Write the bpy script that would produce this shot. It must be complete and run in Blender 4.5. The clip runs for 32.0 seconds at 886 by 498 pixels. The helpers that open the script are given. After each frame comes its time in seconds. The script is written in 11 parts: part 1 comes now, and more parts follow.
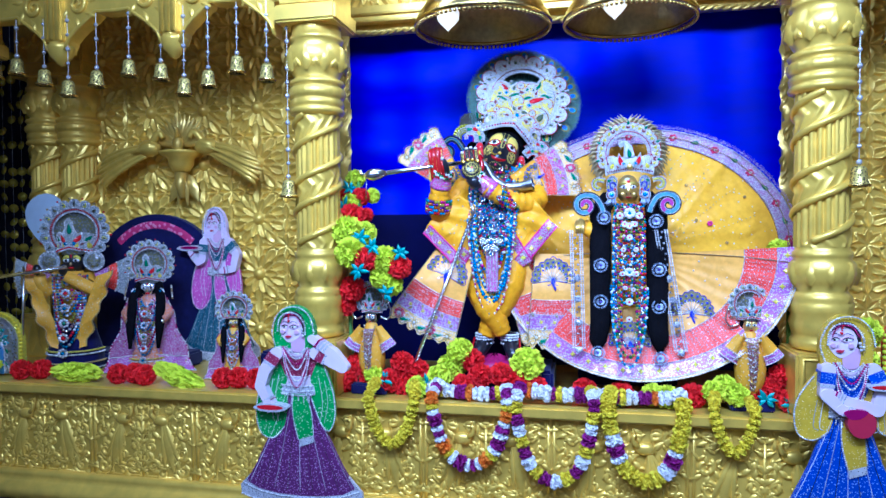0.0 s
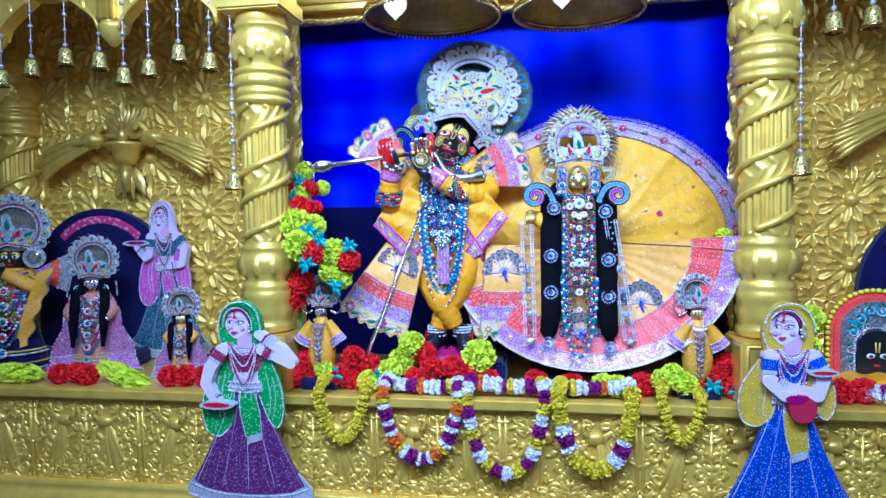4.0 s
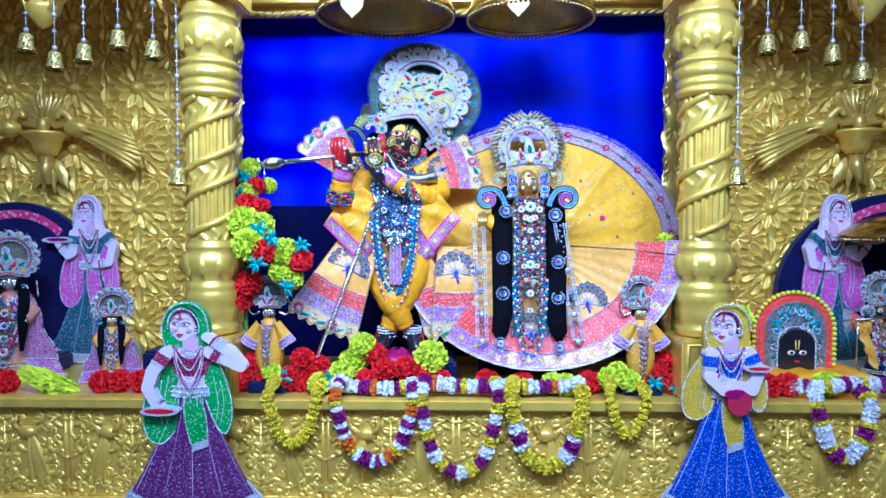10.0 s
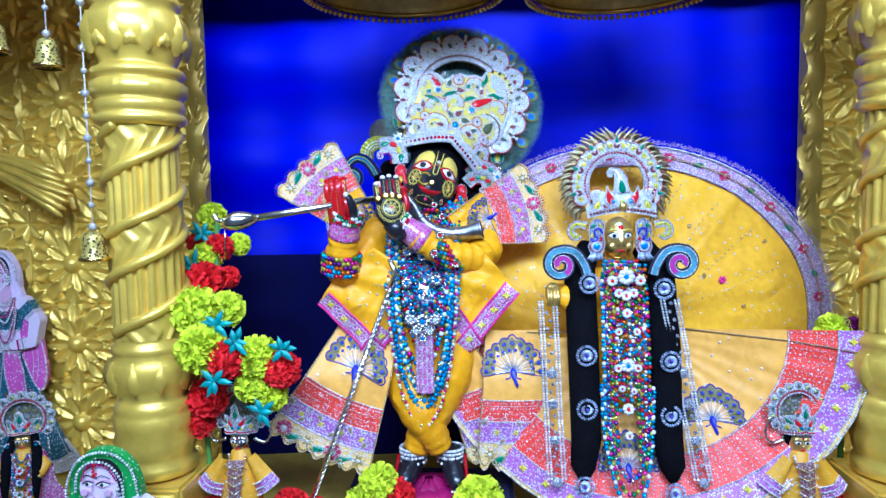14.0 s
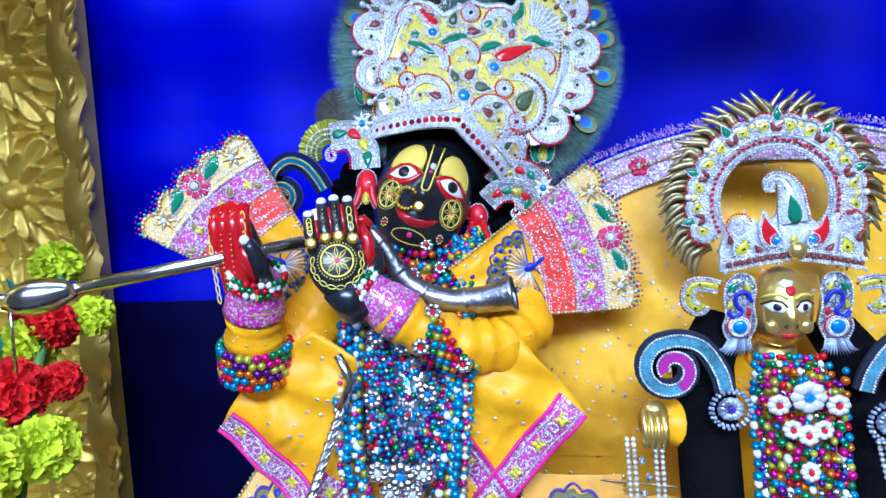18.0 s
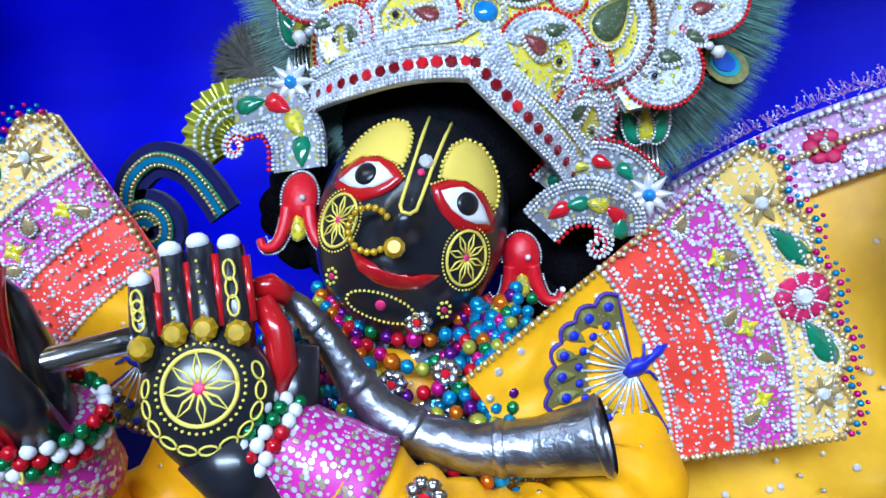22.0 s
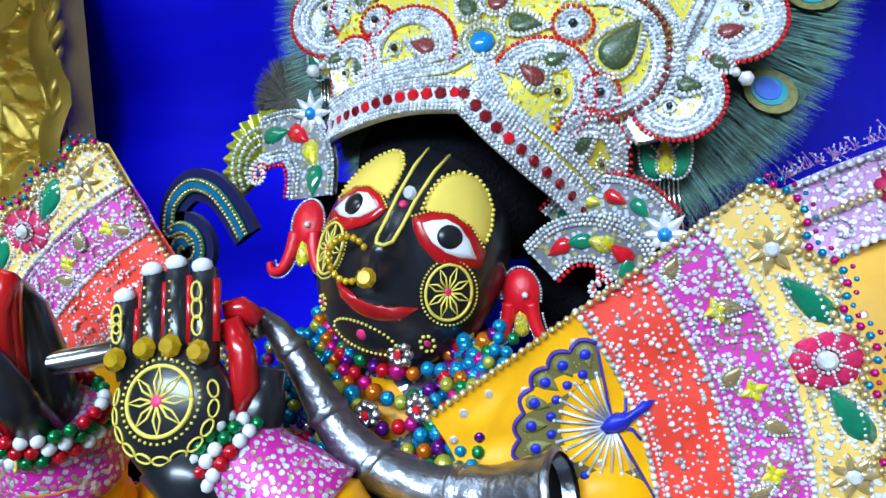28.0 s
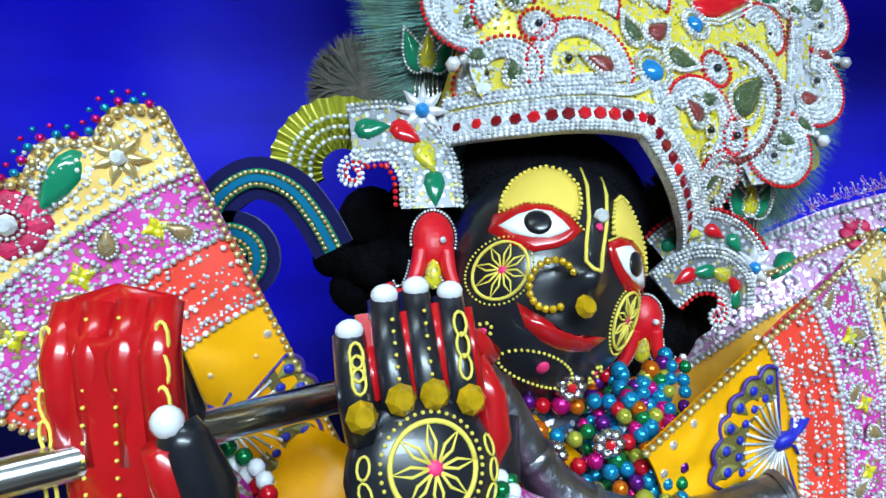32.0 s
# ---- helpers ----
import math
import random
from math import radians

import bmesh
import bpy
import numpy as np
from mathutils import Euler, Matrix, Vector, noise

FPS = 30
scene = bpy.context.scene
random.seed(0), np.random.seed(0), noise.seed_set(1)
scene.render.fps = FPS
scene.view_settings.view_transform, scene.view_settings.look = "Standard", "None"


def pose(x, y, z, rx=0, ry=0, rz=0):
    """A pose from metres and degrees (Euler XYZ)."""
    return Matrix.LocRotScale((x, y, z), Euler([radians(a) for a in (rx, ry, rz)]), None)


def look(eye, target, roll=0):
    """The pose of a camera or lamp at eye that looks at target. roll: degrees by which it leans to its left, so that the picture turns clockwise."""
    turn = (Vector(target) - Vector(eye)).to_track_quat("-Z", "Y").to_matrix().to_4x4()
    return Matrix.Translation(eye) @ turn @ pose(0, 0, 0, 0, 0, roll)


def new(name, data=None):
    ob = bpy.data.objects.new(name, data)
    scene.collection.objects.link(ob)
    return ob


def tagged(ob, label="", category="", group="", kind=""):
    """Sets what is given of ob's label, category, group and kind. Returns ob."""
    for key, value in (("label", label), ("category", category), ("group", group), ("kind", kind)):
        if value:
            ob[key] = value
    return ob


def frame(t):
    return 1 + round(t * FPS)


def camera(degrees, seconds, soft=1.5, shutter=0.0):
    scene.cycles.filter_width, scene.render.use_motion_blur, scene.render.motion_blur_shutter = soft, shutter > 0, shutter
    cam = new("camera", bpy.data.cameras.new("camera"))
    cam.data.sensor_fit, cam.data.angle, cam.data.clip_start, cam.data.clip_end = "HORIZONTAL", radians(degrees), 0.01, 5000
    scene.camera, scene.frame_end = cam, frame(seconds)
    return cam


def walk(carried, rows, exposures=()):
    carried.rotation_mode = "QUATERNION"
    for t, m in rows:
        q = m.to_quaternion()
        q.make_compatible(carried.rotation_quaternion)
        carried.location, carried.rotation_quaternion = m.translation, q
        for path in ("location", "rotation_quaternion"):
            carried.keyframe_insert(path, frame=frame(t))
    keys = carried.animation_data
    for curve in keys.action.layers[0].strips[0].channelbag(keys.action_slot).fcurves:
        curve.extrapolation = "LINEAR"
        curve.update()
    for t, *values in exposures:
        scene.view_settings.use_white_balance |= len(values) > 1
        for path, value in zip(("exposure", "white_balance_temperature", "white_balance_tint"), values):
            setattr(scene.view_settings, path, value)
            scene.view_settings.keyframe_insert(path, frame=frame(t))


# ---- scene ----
# ---- camera ----
cam = camera(67.6, 32.0)
PATH = [
    (0, (0.014, -0.040, 1.604), (-0.398, 1.917, 1.548), -0.42),
    (0.5, (0.025, -0.035, 1.607), (-0.447, 1.908, 1.546), -0.51),
    (1, (0.035, -0.020, 1.612), (-0.489, 1.908, 1.538), -0.79),
    (1.5, (0.031, -0.019, 1.609), (-0.521, 1.901, 1.536), -0.53),
    (2, (0.041, -0.012, 1.616), (-0.558, 1.894, 1.527), -0.80),
    (2.5, (0.043, -0.009, 1.614), (-0.569, 1.893, 1.530), -0.72),
    (4.5, (0.068, -0.009, 1.592), (-0.082, 1.984, 1.523), -0.73),
    (5, (0.046, -0.002, 1.586), (0.068, 1.997, 1.531), -0.37),
    (5.5, (0.045, -0.002, 1.585), (0.225, 1.989, 1.531), -0.13),
    (6, (0.044, -0.004, 1.585), (0.340, 1.974, 1.541), 0.04),
    (6.5, (0.045, -0.004, 1.585), (0.410, 1.962, 1.538), 0.05),
    (7, (0.046, -0.001, 1.586), (0.463, 1.955, 1.545), 0.23),
    (7.5, (0.046, -0.002, 1.586), (0.425, 1.962, 1.549), 0.17),
    (8, (0.039, -0.011, 1.583), (0.267, 1.976, 1.545), -0.06),
    (8.5, (0.037, -0.015, 1.583), (0.105, 1.983, 1.534), 0.10),
    (9, (-0.018, -0.018, 1.592), (-0.036, 1.981, 1.540), 0.17),
    (9.5, (-0.055, -0.030, 1.592), (-0.108, 1.968, 1.521), 0.42),
    (10, (-0.064, -0.025, 1.600), (-0.111, 1.973, 1.524), 0.03),
    (10.5, (-0.060, 0.025, 1.603), (-0.134, 2.023, 1.547), -0.31),
    (11, (-0.050, 0.120, 1.635), (-0.170, 2.115, 1.570), -0.48),
    (11.5, (-0.024, 0.198, 1.705), (-0.160, 2.193, 1.668), -1.70),
    (12, (-0.042, 0.231, 1.755), (-0.198, 2.220, 1.621), -0.13),
    (12.5, (-0.071, 0.320, 1.786), (-0.185, 2.312, 1.650), -0.67),
    (13, (-0.122, 0.446, 1.812), (-0.224, 2.439, 1.678), -0.65),
    (13.5, (-0.136, 0.526, 1.807), (-0.213, 2.516, 1.625), -1.22),
    (14, (-0.142, 0.628, 1.808), (-0.246, 2.619, 1.656), -0.96),
    (14.5, (-0.123, 0.708, 1.817), (-0.241, 2.700, 1.679), -0.38),
    (16.5, (-0.128, 1.044, 1.881), (-0.303, 3.022, 1.642), -2.46),
    (17, (-0.114, 1.122, 1.883), (-0.332, 3.096, 1.645), -2.63),
    (17.5, (-0.104, 1.200, 1.885), (-0.370, 3.166, 1.638), -2.40),
    (18, (-0.115, 1.276, 1.880), (-0.373, 3.244, 1.642), -2.29),
    (18.5, (-0.121, 1.327, 1.885), (-0.373, 3.296, 1.642), -3.28),
    (19, (-0.122, 1.386, 1.881), (-0.410, 3.346, 1.607), -3.24),
    (19.5, (-0.122, 1.458, 1.880), (-0.416, 3.420, 1.628), -3.45),
    (20, (-0.120, 1.513, 1.878), (-0.457, 3.466, 1.613), -2.91),
    (20.5, (-0.129, 1.573, 1.879), (-0.466, 3.531, 1.654), -3.21),
    (21, (-0.137, 1.623, 1.880), (-0.469, 3.581, 1.646), -3.80),
    (21.5, (-0.154, 1.658, 1.880), (-0.492, 3.612, 1.621), -3.81),
    (22, (-0.146, 1.669, 1.883), (-0.522, 3.616, 1.622), -4.37),
    (22.5, (-0.112, 1.670, 1.882), (-0.683, 3.570, 1.629), -3.87),
    (23, (-0.072, 1.674, 1.879), (-0.797, 3.526, 1.664), -3.69),
    (23.5, (-0.039, 1.683, 1.873), (-0.939, 3.460, 1.701), -2.96),
    (24, (-0.005, 1.697, 1.868), (-1.058, 3.391, 1.718), -2.08),
    (24.5, (0.023, 1.717, 1.865), (-1.155, 3.329, 1.742), -1.47),
    (25, (0.042, 1.730, 1.860), (-1.193, 3.300, 1.756), -1.05),
    (25.5, (0.053, 1.743, 1.854), (-1.186, 3.312, 1.793), -0.96),
    (27.5, (-0.023, 1.716, 1.872), (-1.007, 3.448, 1.694), -1.78),
    (28, (-0.059, 1.703, 1.881), (-0.874, 3.523, 1.723), -3.03),
    (28.5, (-0.100, 1.691, 1.882), (-0.764, 3.570, 1.706), -3.20),
    (29, (-0.140, 1.691, 1.878), (-0.642, 3.617, 1.681), -3.36),
    (29.5, (-0.174, 1.689, 1.878), (-0.560, 3.640, 1.665), -3.58),
    (30, (-0.204, 1.686, 1.881), (-0.493, 3.651, 1.649), -2.54),
    (30.5, (-0.232, 1.686, 1.885), (-0.435, 3.665, 1.679), -1.71),
    (31, (-0.265, 1.692, 1.889), (-0.319, 3.679, 1.672), -1.08),
    (31.5, (-0.301, 1.697, 1.888), (-0.200, 3.686, 1.714), 0.05),
    (32, (-0.329, 1.693, 1.888), (-0.158, 3.681, 1.748), 1.86),
]
walk(cam, [(t, look(eye, target, roll)) for t, eye, target, roll in PATH], [(0, -0.42, 4950, 24), (8, -0.40, 4950, 24), (10, -0.36, 4950, 24), (12, -0.58, 5150, 22), (14, -0.50, 5450, 18), (16, -0.50, 5650, 19), (18, -0.54, 5750, 20), (20, -0.64, 5800, 17), (22, -0.62, 6150, 14), (25, -0.56, 6150, 15), (28, -0.60, 6550, 8), (32, -0.66, 7000, 3)])
# ---- light ----
world = bpy.data.worlds.new("world")
scene.world = world
world.use_nodes = True
world.node_tree.nodes["Background"].inputs[0].default_value = (0.75, 0.85, 1.0, 1)
world.node_tree.nodes["Background"].inputs[1].default_value = 0.03


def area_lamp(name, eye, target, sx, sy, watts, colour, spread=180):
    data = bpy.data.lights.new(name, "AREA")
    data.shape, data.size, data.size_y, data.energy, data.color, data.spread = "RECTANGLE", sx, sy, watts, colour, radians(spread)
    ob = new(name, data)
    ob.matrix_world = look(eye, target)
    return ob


area_lamp("front_lamp", (-0.07, 0.15, 2.92), (-0.07, 2.05, 1.5), 2.0, 0.4, 42, (0.71, 0.94, 1.22), 97)
# unseen lamp over the altar, added to brighten the curtain's left side
area_lamp("shrine_fill", (-0.42, 1.72, 2.62), (-0.50, 2.25, 1.6), 1.1, 0.12, 8.5, (0.66, 0.91, 1.22))
# unseen fill lamp, added so the gilding reflects a brighter hall
area_lamp("hall_fill", (0.0, -1.6, 3.1), (0.0, -1.55, 0.0), 3.0, 1.2, 52, (0.71, 0.94, 1.22))

# ---- mesh helpers ----
PI, TAU = math.pi, math.tau
X0 = -0.07          # the shrine's middle line
TOP = 1.115         # height of the altar top
FLOOR_Z = 0.752     # carpeted dais


class Geo:
    """Vertices, faces, material slots and smoothing of one mesh."""

    def __init__(self):
        self.v, self.f, self.m, self.s = [], [], [], []
        self.mi, self.M, self.smooth = 0, None, True

    def add(self, vs, fs):
        n = len(self.v)
        if self.M is not None:
            vs = [tuple(self.M @ Vector(p)) for p in vs]
        self.v += [tuple(p) for p in vs]
        self.f += [tuple(i + n for i in f) for f in fs]
        self.m += [self.mi] * len(fs)
        self.s += [self.smooth] * len(fs)
        return self

    def mat(self, mi, smooth=True):
        self.mi, self.smooth = mi, smooth
        return self

    def box(self, c, s, b=0.0):
        x, y, z = (k / 2 for k in s)
        keep, self.smooth = self.smooth, False
        if b <= 0:
            vs = [(c[0] + i * x, c[1] + j * y, c[2] + k * z) for i in (-1, 1) for j in (-1, 1) for k in (-1, 1)]
            self.add(vs, [(0, 1, 3, 2), (4, 6, 7, 5), (0, 4, 5, 1), (2, 3, 7, 6), (0, 2, 6, 4), (1, 5, 7, 3)])
        else:
            bm = bmesh.new()
            bmesh.ops.create_cube(bm, size=1)
            bmesh.ops.scale(bm, vec=s, verts=bm.verts)
            bmesh.ops.bevel(bm, geom=bm.edges[:], offset=b, segments=2, affect="EDGES")
            bmesh.ops.translate(bm, vec=c, verts=bm.verts)
            bm.verts.index_update()
            self.add([tuple(v.co) for v in bm.verts], [[v.index for v in f.verts] for f in bm.faces])
            bm.free()
        self.smooth = keep
        return self

    def grid(self, fn, nu, nv, close_u=False):
        """A sheet fn(u, v) over the unit square."""
        vs = [fn(i / (nu if close_u else nu - 1), j / (nv - 1)) for j in range(nv) for i in range(nu)]
        fs = []
        for j in range(nv - 1):
            for i in range(nu if close_u else nu - 1):
                k = (i + 1) % nu
                fs.append((j * nu + i, j * nu + k, (j + 1) * nu + k, (j + 1) * nu + i))
        return self.add(vs, fs)

    def lathe(self, prof, n=24, c=(0, 0, 0), wob=None):
        """A profile of (radius, height) turned round the upright axis at c."""
        k = len(prof)

        def fn(u, v):
            r, z = prof[min(k - 1, round(v * (k - 1)))]
            a = u * TAU
            if wob:
                r = wob(r, a, z)
            return c[0] + r * math.cos(a), c[1] + r * math.sin(a), c[2] + z
        return self.grid(fn, n, k, True)

    def tube(self, pts, r, n=8, caps=True, flat=1.0):
        """A round bar along pts; r is a number or one for each point."""
        pts = [Vector(p) for p in pts]
        rs = r if isinstance(r, (list, tuple)) else [r] * len(pts)
        vs, side = [], Vector((0, 1, 0))
        for i, p in enumerate(pts):
            d = (pts[min(i + 1, len(pts) - 1)] - pts[max(i - 1, 0)])
            d = d.normalized() if d.length > 1e-9 else Vector((0, 0, 1))
            s = side - d * side.dot(d)
            s = s.normalized() if s.length > 1e-3 else d.orthogonal().normalized()
            side = s
            w = d.cross(s)
            vs += [p + (s * (math.cos(TAU * k / n) * flat) + w * math.sin(TAU * k / n)) * rs[i] for k in range(n)]
        fs = [(j * n + k, j * n + (k + 1) % n, (j + 1) * n + (k + 1) % n, (j + 1) * n + k) for j in range(len(pts) - 1) for k in range(n)]
        if caps:
            fs += [tuple(range(n))[::-1], tuple((len(pts) - 1) * n + k for k in range(n))]
        return self.add(vs, fs)

    def ball(self, c, r, nu=10, nv=7):
        rx, ry, rz = r if isinstance(r, (list, tuple)) else (r, r, r)

        def fn(u, v):
            a, b = u * TAU, (v - 0.5) * PI
            return c[0] + rx * math.cos(a) * math.cos(b), c[1] + ry * math.sin(a) * math.cos(b), c[2] + rz * math.sin(b)
        return self.grid(fn, nu, nv, True)

    def gem(self, c, r, d=0.5, n=7):
        """A low faceted stone facing -y."""
        x, y, z = c
        vs = [(x + r * math.cos(TAU * k / n), y, z + r * math.sin(TAU * k / n)) for k in range(n)]
        vs += [(x + r * 0.6 * math.cos(TAU * (k + 0.5) / n), y - r * d, z + r * 0.6 * math.sin(TAU * (k + 0.5) / n)) for k in range(n)]
        fs = [(k, (k + 1) % n, n + k) for k in range(n)] + [((k + 1) % n, n + (k + 1) % n, n + k) for k in range(n)] + [tuple(range(n, 2 * n))]
        keep, self.smooth = self.smooth, False
        self.add(vs, fs)
        self.smooth = keep
        return self

    def plate(self, out, y0, t, lift=0.0):
        """An outline of (x, z) at depth y0, t thick towards -y, its face lifted by lift in the middle."""
        n = len(out)
        cx, cz = sum(p[0] for p in out) / n, sum(p[1] for p in out) / n
        vs = [(x, y0, z) for x, z in out] + [(x, y0 - t, z) for x, z in out]
        fs = [(k, (k + 1) % n, n + (k + 1) % n, n + k) for k in range(n)]
        keep = self.smooth
        self.smooth = False
        if lift:
            self.add(vs, fs)
            self.smooth = keep
            ring = [(cx + (x - cx) * 0.55, y0 - t - lift * 0.8, cz + (z - cz) * 0.55) for x, z in out]
            vs = [(x, y0 - t, z) for x, z in out] + ring + [(cx, y0 - t - lift, cz)]
            self.add(vs, [(k, (k + 1) % n, n + (k + 1) % n, n + k) for k in range(n)] + [(n + k, n + (k + 1) % n, 2 * n) for k in range(n)])
        else:
            self.add(vs, fs + [tuple(range(n, 2 * n))])
        self.smooth = keep
        return self

    def leaf(self, x, z, a, length, width, h, y0=0.0, bend=0.0):
        """A carved leaf from (x, z) along the angle a, with a raised rib."""
        ca, sa = math.cos(a), math.sin(a)
        vs = []
        for k, w in ((0.0, 0.12), (0.3, 0.85), (0.62, 0.8), (1.0, 0.0)):
            for s, hh in ((-1, 0), (0, 1), (1, 0)):
                l, q = k * length, s * w * width / 2 + bend * k * k
                vs.append((x + ca * l - sa * q, y0 - (h * hh * math.sin(0.5 + 2.2 * k) if hh else 0), z + sa * l + ca * q))
        fs = [(j * 3 + i, j * 3 + i + 1, j * 3 + i + 4, j * 3 + i + 3) for j in range(3) for i in range(2)]
        return self.add(vs, fs)

    def spiral(self, x, z, r0, turns, a0, wire, y0=0.0, sign=1, n=18, k=6):
        """A carved scroll that winds in from radius r0."""
        pts, rs = [], []
        for i in range(n):
            f = i / (n - 1)
            r, a = r0 * (1 - 0.86 * f), a0 + sign * TAU * turns * f
            pts.append((x + r * math.cos(a), y0, z + r * math.sin(a)))
            rs.append(wire * (0.6 + 0.5 * math.sin(PI * min(1, 0.25 + f))))
        return self.tube(pts, rs, k)


def mesh_of(name, geo, mats):
    me = bpy.data.meshes.new(name)
    me.from_pydata(geo.v, [], geo.f)
    for m in (mats if isinstance(mats, (list, tuple)) else [mats]):
        me.materials.append(m)
    me.polygons.foreach_set("material_index", geo.m)
    me.polygons.foreach_set("use_smooth", geo.s)
    me.update()
    return me


def ramp(x, pts):
    """Straight steps through (x, value) pairs."""
    for (x0, v0), (x1, v1) in zip(pts, pts[1:]):
        if x <= x1:
            return v0 + (v1 - v0) * max(0.0, (x - x0) / (x1 - x0))
    return pts[-1][1]


VIEW_EYE = Vector((-0.02, -0.02, 1.59))   # the camera's place at nine seconds
LEAN = None                              # how far back a place of the present thing lies


def set_back(p):
    """A place moved back by LEAN along its sight line, scaled to fit the camera's view."""
    k = (p[1] + LEAN(*p) - VIEW_EYE.y) / (p[1] - VIEW_EYE.y)
    return tuple(VIEW_EYE + (Vector(p) - VIEW_EYE) * k)


def shifted(geo, base):
    if LEAN:
        geo.v = [set_back(p) for p in geo.v]
    geo.v = [(x - base[0], y - base[1], z - base[2]) for x, y, z in geo.v]
    return geo


def thing(name, base, label, category, group="", kind=""):
    ob = new(name)
    ob.empty_display_size = 0.05
    ob.location = base
    return tagged(ob, label, category, group, kind)


def islands(geo):
    """The separate pieces of a mesh, each as a Geo of its own."""
    up = list(range(len(geo.v)))

    def root(i):
        while up[i] != i:
            up[i] = up[up[i]]
            i = up[i]
        return i
    for f in geo.f:
        for k in f[1:]:
            up[root(k)] = root(f[0])
    out = {}
    for f, m, s in zip(geo.f, geo.m, geo.s):
        g, ids = out.setdefault(root(f[0]), (Geo(), {}))
        for k in f:
            if k not in ids:
                ids[k] = len(g.v)
                g.v.append(geo.v[k])
        g.f.append(tuple(ids[k] for k in f))
        g.m.append(m)
        g.s.append(s)
    return [g for g, _ in out.values()]


PIECES = {"flower": "petal", "leaf": "leaf", "star": "star_ray", "clover": "clover_petal", "tail_eye": "tail_eye", "enamel_leaf": "enamel_leaf", "ray": "ray", "rosette": "rosette_petal", "petal": "petal", "crest": "crest_leaf", "stone": "stone", "flower_stone": "flower_stone", "seed_drop": "seed_drop", "spangle_flower": "petal"}


def part(name, geo, mats, parent, label="", world_space=True):
    """One mesh under a thing or a part; the mesh is given in world places. Ornaments of several pieces become one part for each piece."""
    if name in PIECES:
        split = islands(geo)
        if len(split) > 1:
            return [part(PIECES[name] + "_", g, mats, parent, label, world_space) for g in split]
    name = name.rstrip("_")
    base = parent.location if parent.parent is None else parent.parent.location + parent.location
    ob = new(name, mesh_of(name, shifted(geo, base) if world_space else geo, mats))
    ob.parent = parent
    fine = name.endswith(("beading", "_trim", "_edging", "_strand", "_string", "_fringe", "_edge", "silver_ray", "chain"))
    return tagged(ob, label, kind="stuff" if fine else "")


def solid(name, geo, mats, base, label, category, group="", kind=""):
    """A thing of one mesh."""
    ob = new(name, mesh_of(name, shifted(geo, base), mats))
    ob.location = base
    return tagged(ob, label, category, group, kind)


# ---- materials ----
def mat(name, col, rough=0.5, metal=0.0, var=0.18, scale=40.0, bump=0.15, bscale=160.0, coat=0.0, sheen=0.0, glow=0.0, aniso=None, spec=0.5, island=0.0, bdist=0.002):
    m = bpy.data.materials.new(name)
    m.use_nodes = True
    nt = m.node_tree
    b = nt.nodes["Principled BSDF"]
    co = nt.nodes.new("ShaderNodeTexCoord")
    mp = nt.nodes.new("ShaderNodeMapping")
    mp.inputs["Scale"].default_value = aniso or (1, 1, 1)
    nt.links.new(co.outputs["Object"], mp.inputs[0])
    n1, n2, mixf = nt.nodes.new("ShaderNodeTexNoise"), nt.nodes.new("ShaderNodeTexNoise"), nt.nodes.new("ShaderNodeMath")
    n1.inputs["Scale"].default_value, n1.inputs["Detail"].default_value = scale, 4
    n2.inputs["Scale"].default_value, n2.inputs["Detail"].default_value = scale / 8, 2
    nt.links.new(mp.outputs[0], n1.inputs[0])
    nt.links.new(mp.outputs[0], n2.inputs[0])
    mixf.operation = "ADD"
    nt.links.new(n1.outputs[0], mixf.inputs[0])
    nt.links.new(n2.outputs[0], mixf.inputs[1])
    ramp = nt.nodes.new("ShaderNodeMapRange")
    ramp.inputs[1].default_value, ramp.inputs[2].default_value = 0.7, 1.3
    nt.links.new(mixf.outputs[0], ramp.inputs[0])
    mx = nt.nodes.new("ShaderNodeMix")
    mx.data_type = "RGBA"
    mx.inputs["A"].default_value = (*[c * (1 - var) for c in col], 1)
    mx.inputs["B"].default_value = (*[min(1, c * (1 + var)) for c in col], 1)
    nt.links.new(ramp.outputs[0], mx.inputs["Factor"])
    if island:
        geo, hsv, mr = nt.nodes.new("ShaderNodeNewGeometry"), nt.nodes.new("ShaderNodeHueSaturation"), nt.nodes.new("ShaderNodeMapRange")
        mr.inputs[3].default_value, mr.inputs[4].default_value = 1 - island, 1 + island * 0.5
        nt.links.new(geo.outputs["Random Per Island"], mr.inputs[0])
        nt.links.new(mr.outputs[0], hsv.inputs["Value"])
        nt.links.new(mx.outputs["Result"], hsv.inputs["Color"])
        nt.links.new(hsv.outputs[0], b.inputs["Base Color"])
    else:
        nt.links.new(mx.outputs["Result"], b.inputs["Base Color"])
    b.inputs["Roughness"].default_value, b.inputs["Metallic"].default_value = rough, metal
    b.inputs["Coat Weight"].default_value, b.inputs["Sheen Weight"].default_value = coat, sheen
    b.inputs["Specular IOR Level"].default_value, b.inputs["Coat Roughness"].default_value = spec, 0.18 if metal else 0.05
    if glow:
        b.inputs["Emission Color"].default_value, b.inputs["Emission Strength"].default_value = (*col, 1), glow
    if bump:
        bp, n3 = nt.nodes.new("ShaderNodeBump"), nt.nodes.new("ShaderNodeTexNoise")
        n3.inputs["Scale"].default_value, n3.inputs["Detail"].default_value = bscale, 3
        nt.links.new(mp.outputs[0], n3.inputs[0])
        bp.inputs["Strength"].default_value, bp.inputs["Distance"].default_value = bump, bdist
        nt.links.new(n3.outputs[0], bp.inputs["Height"])
        nt.links.new(bp.outputs[0], b.inputs["Normal"])
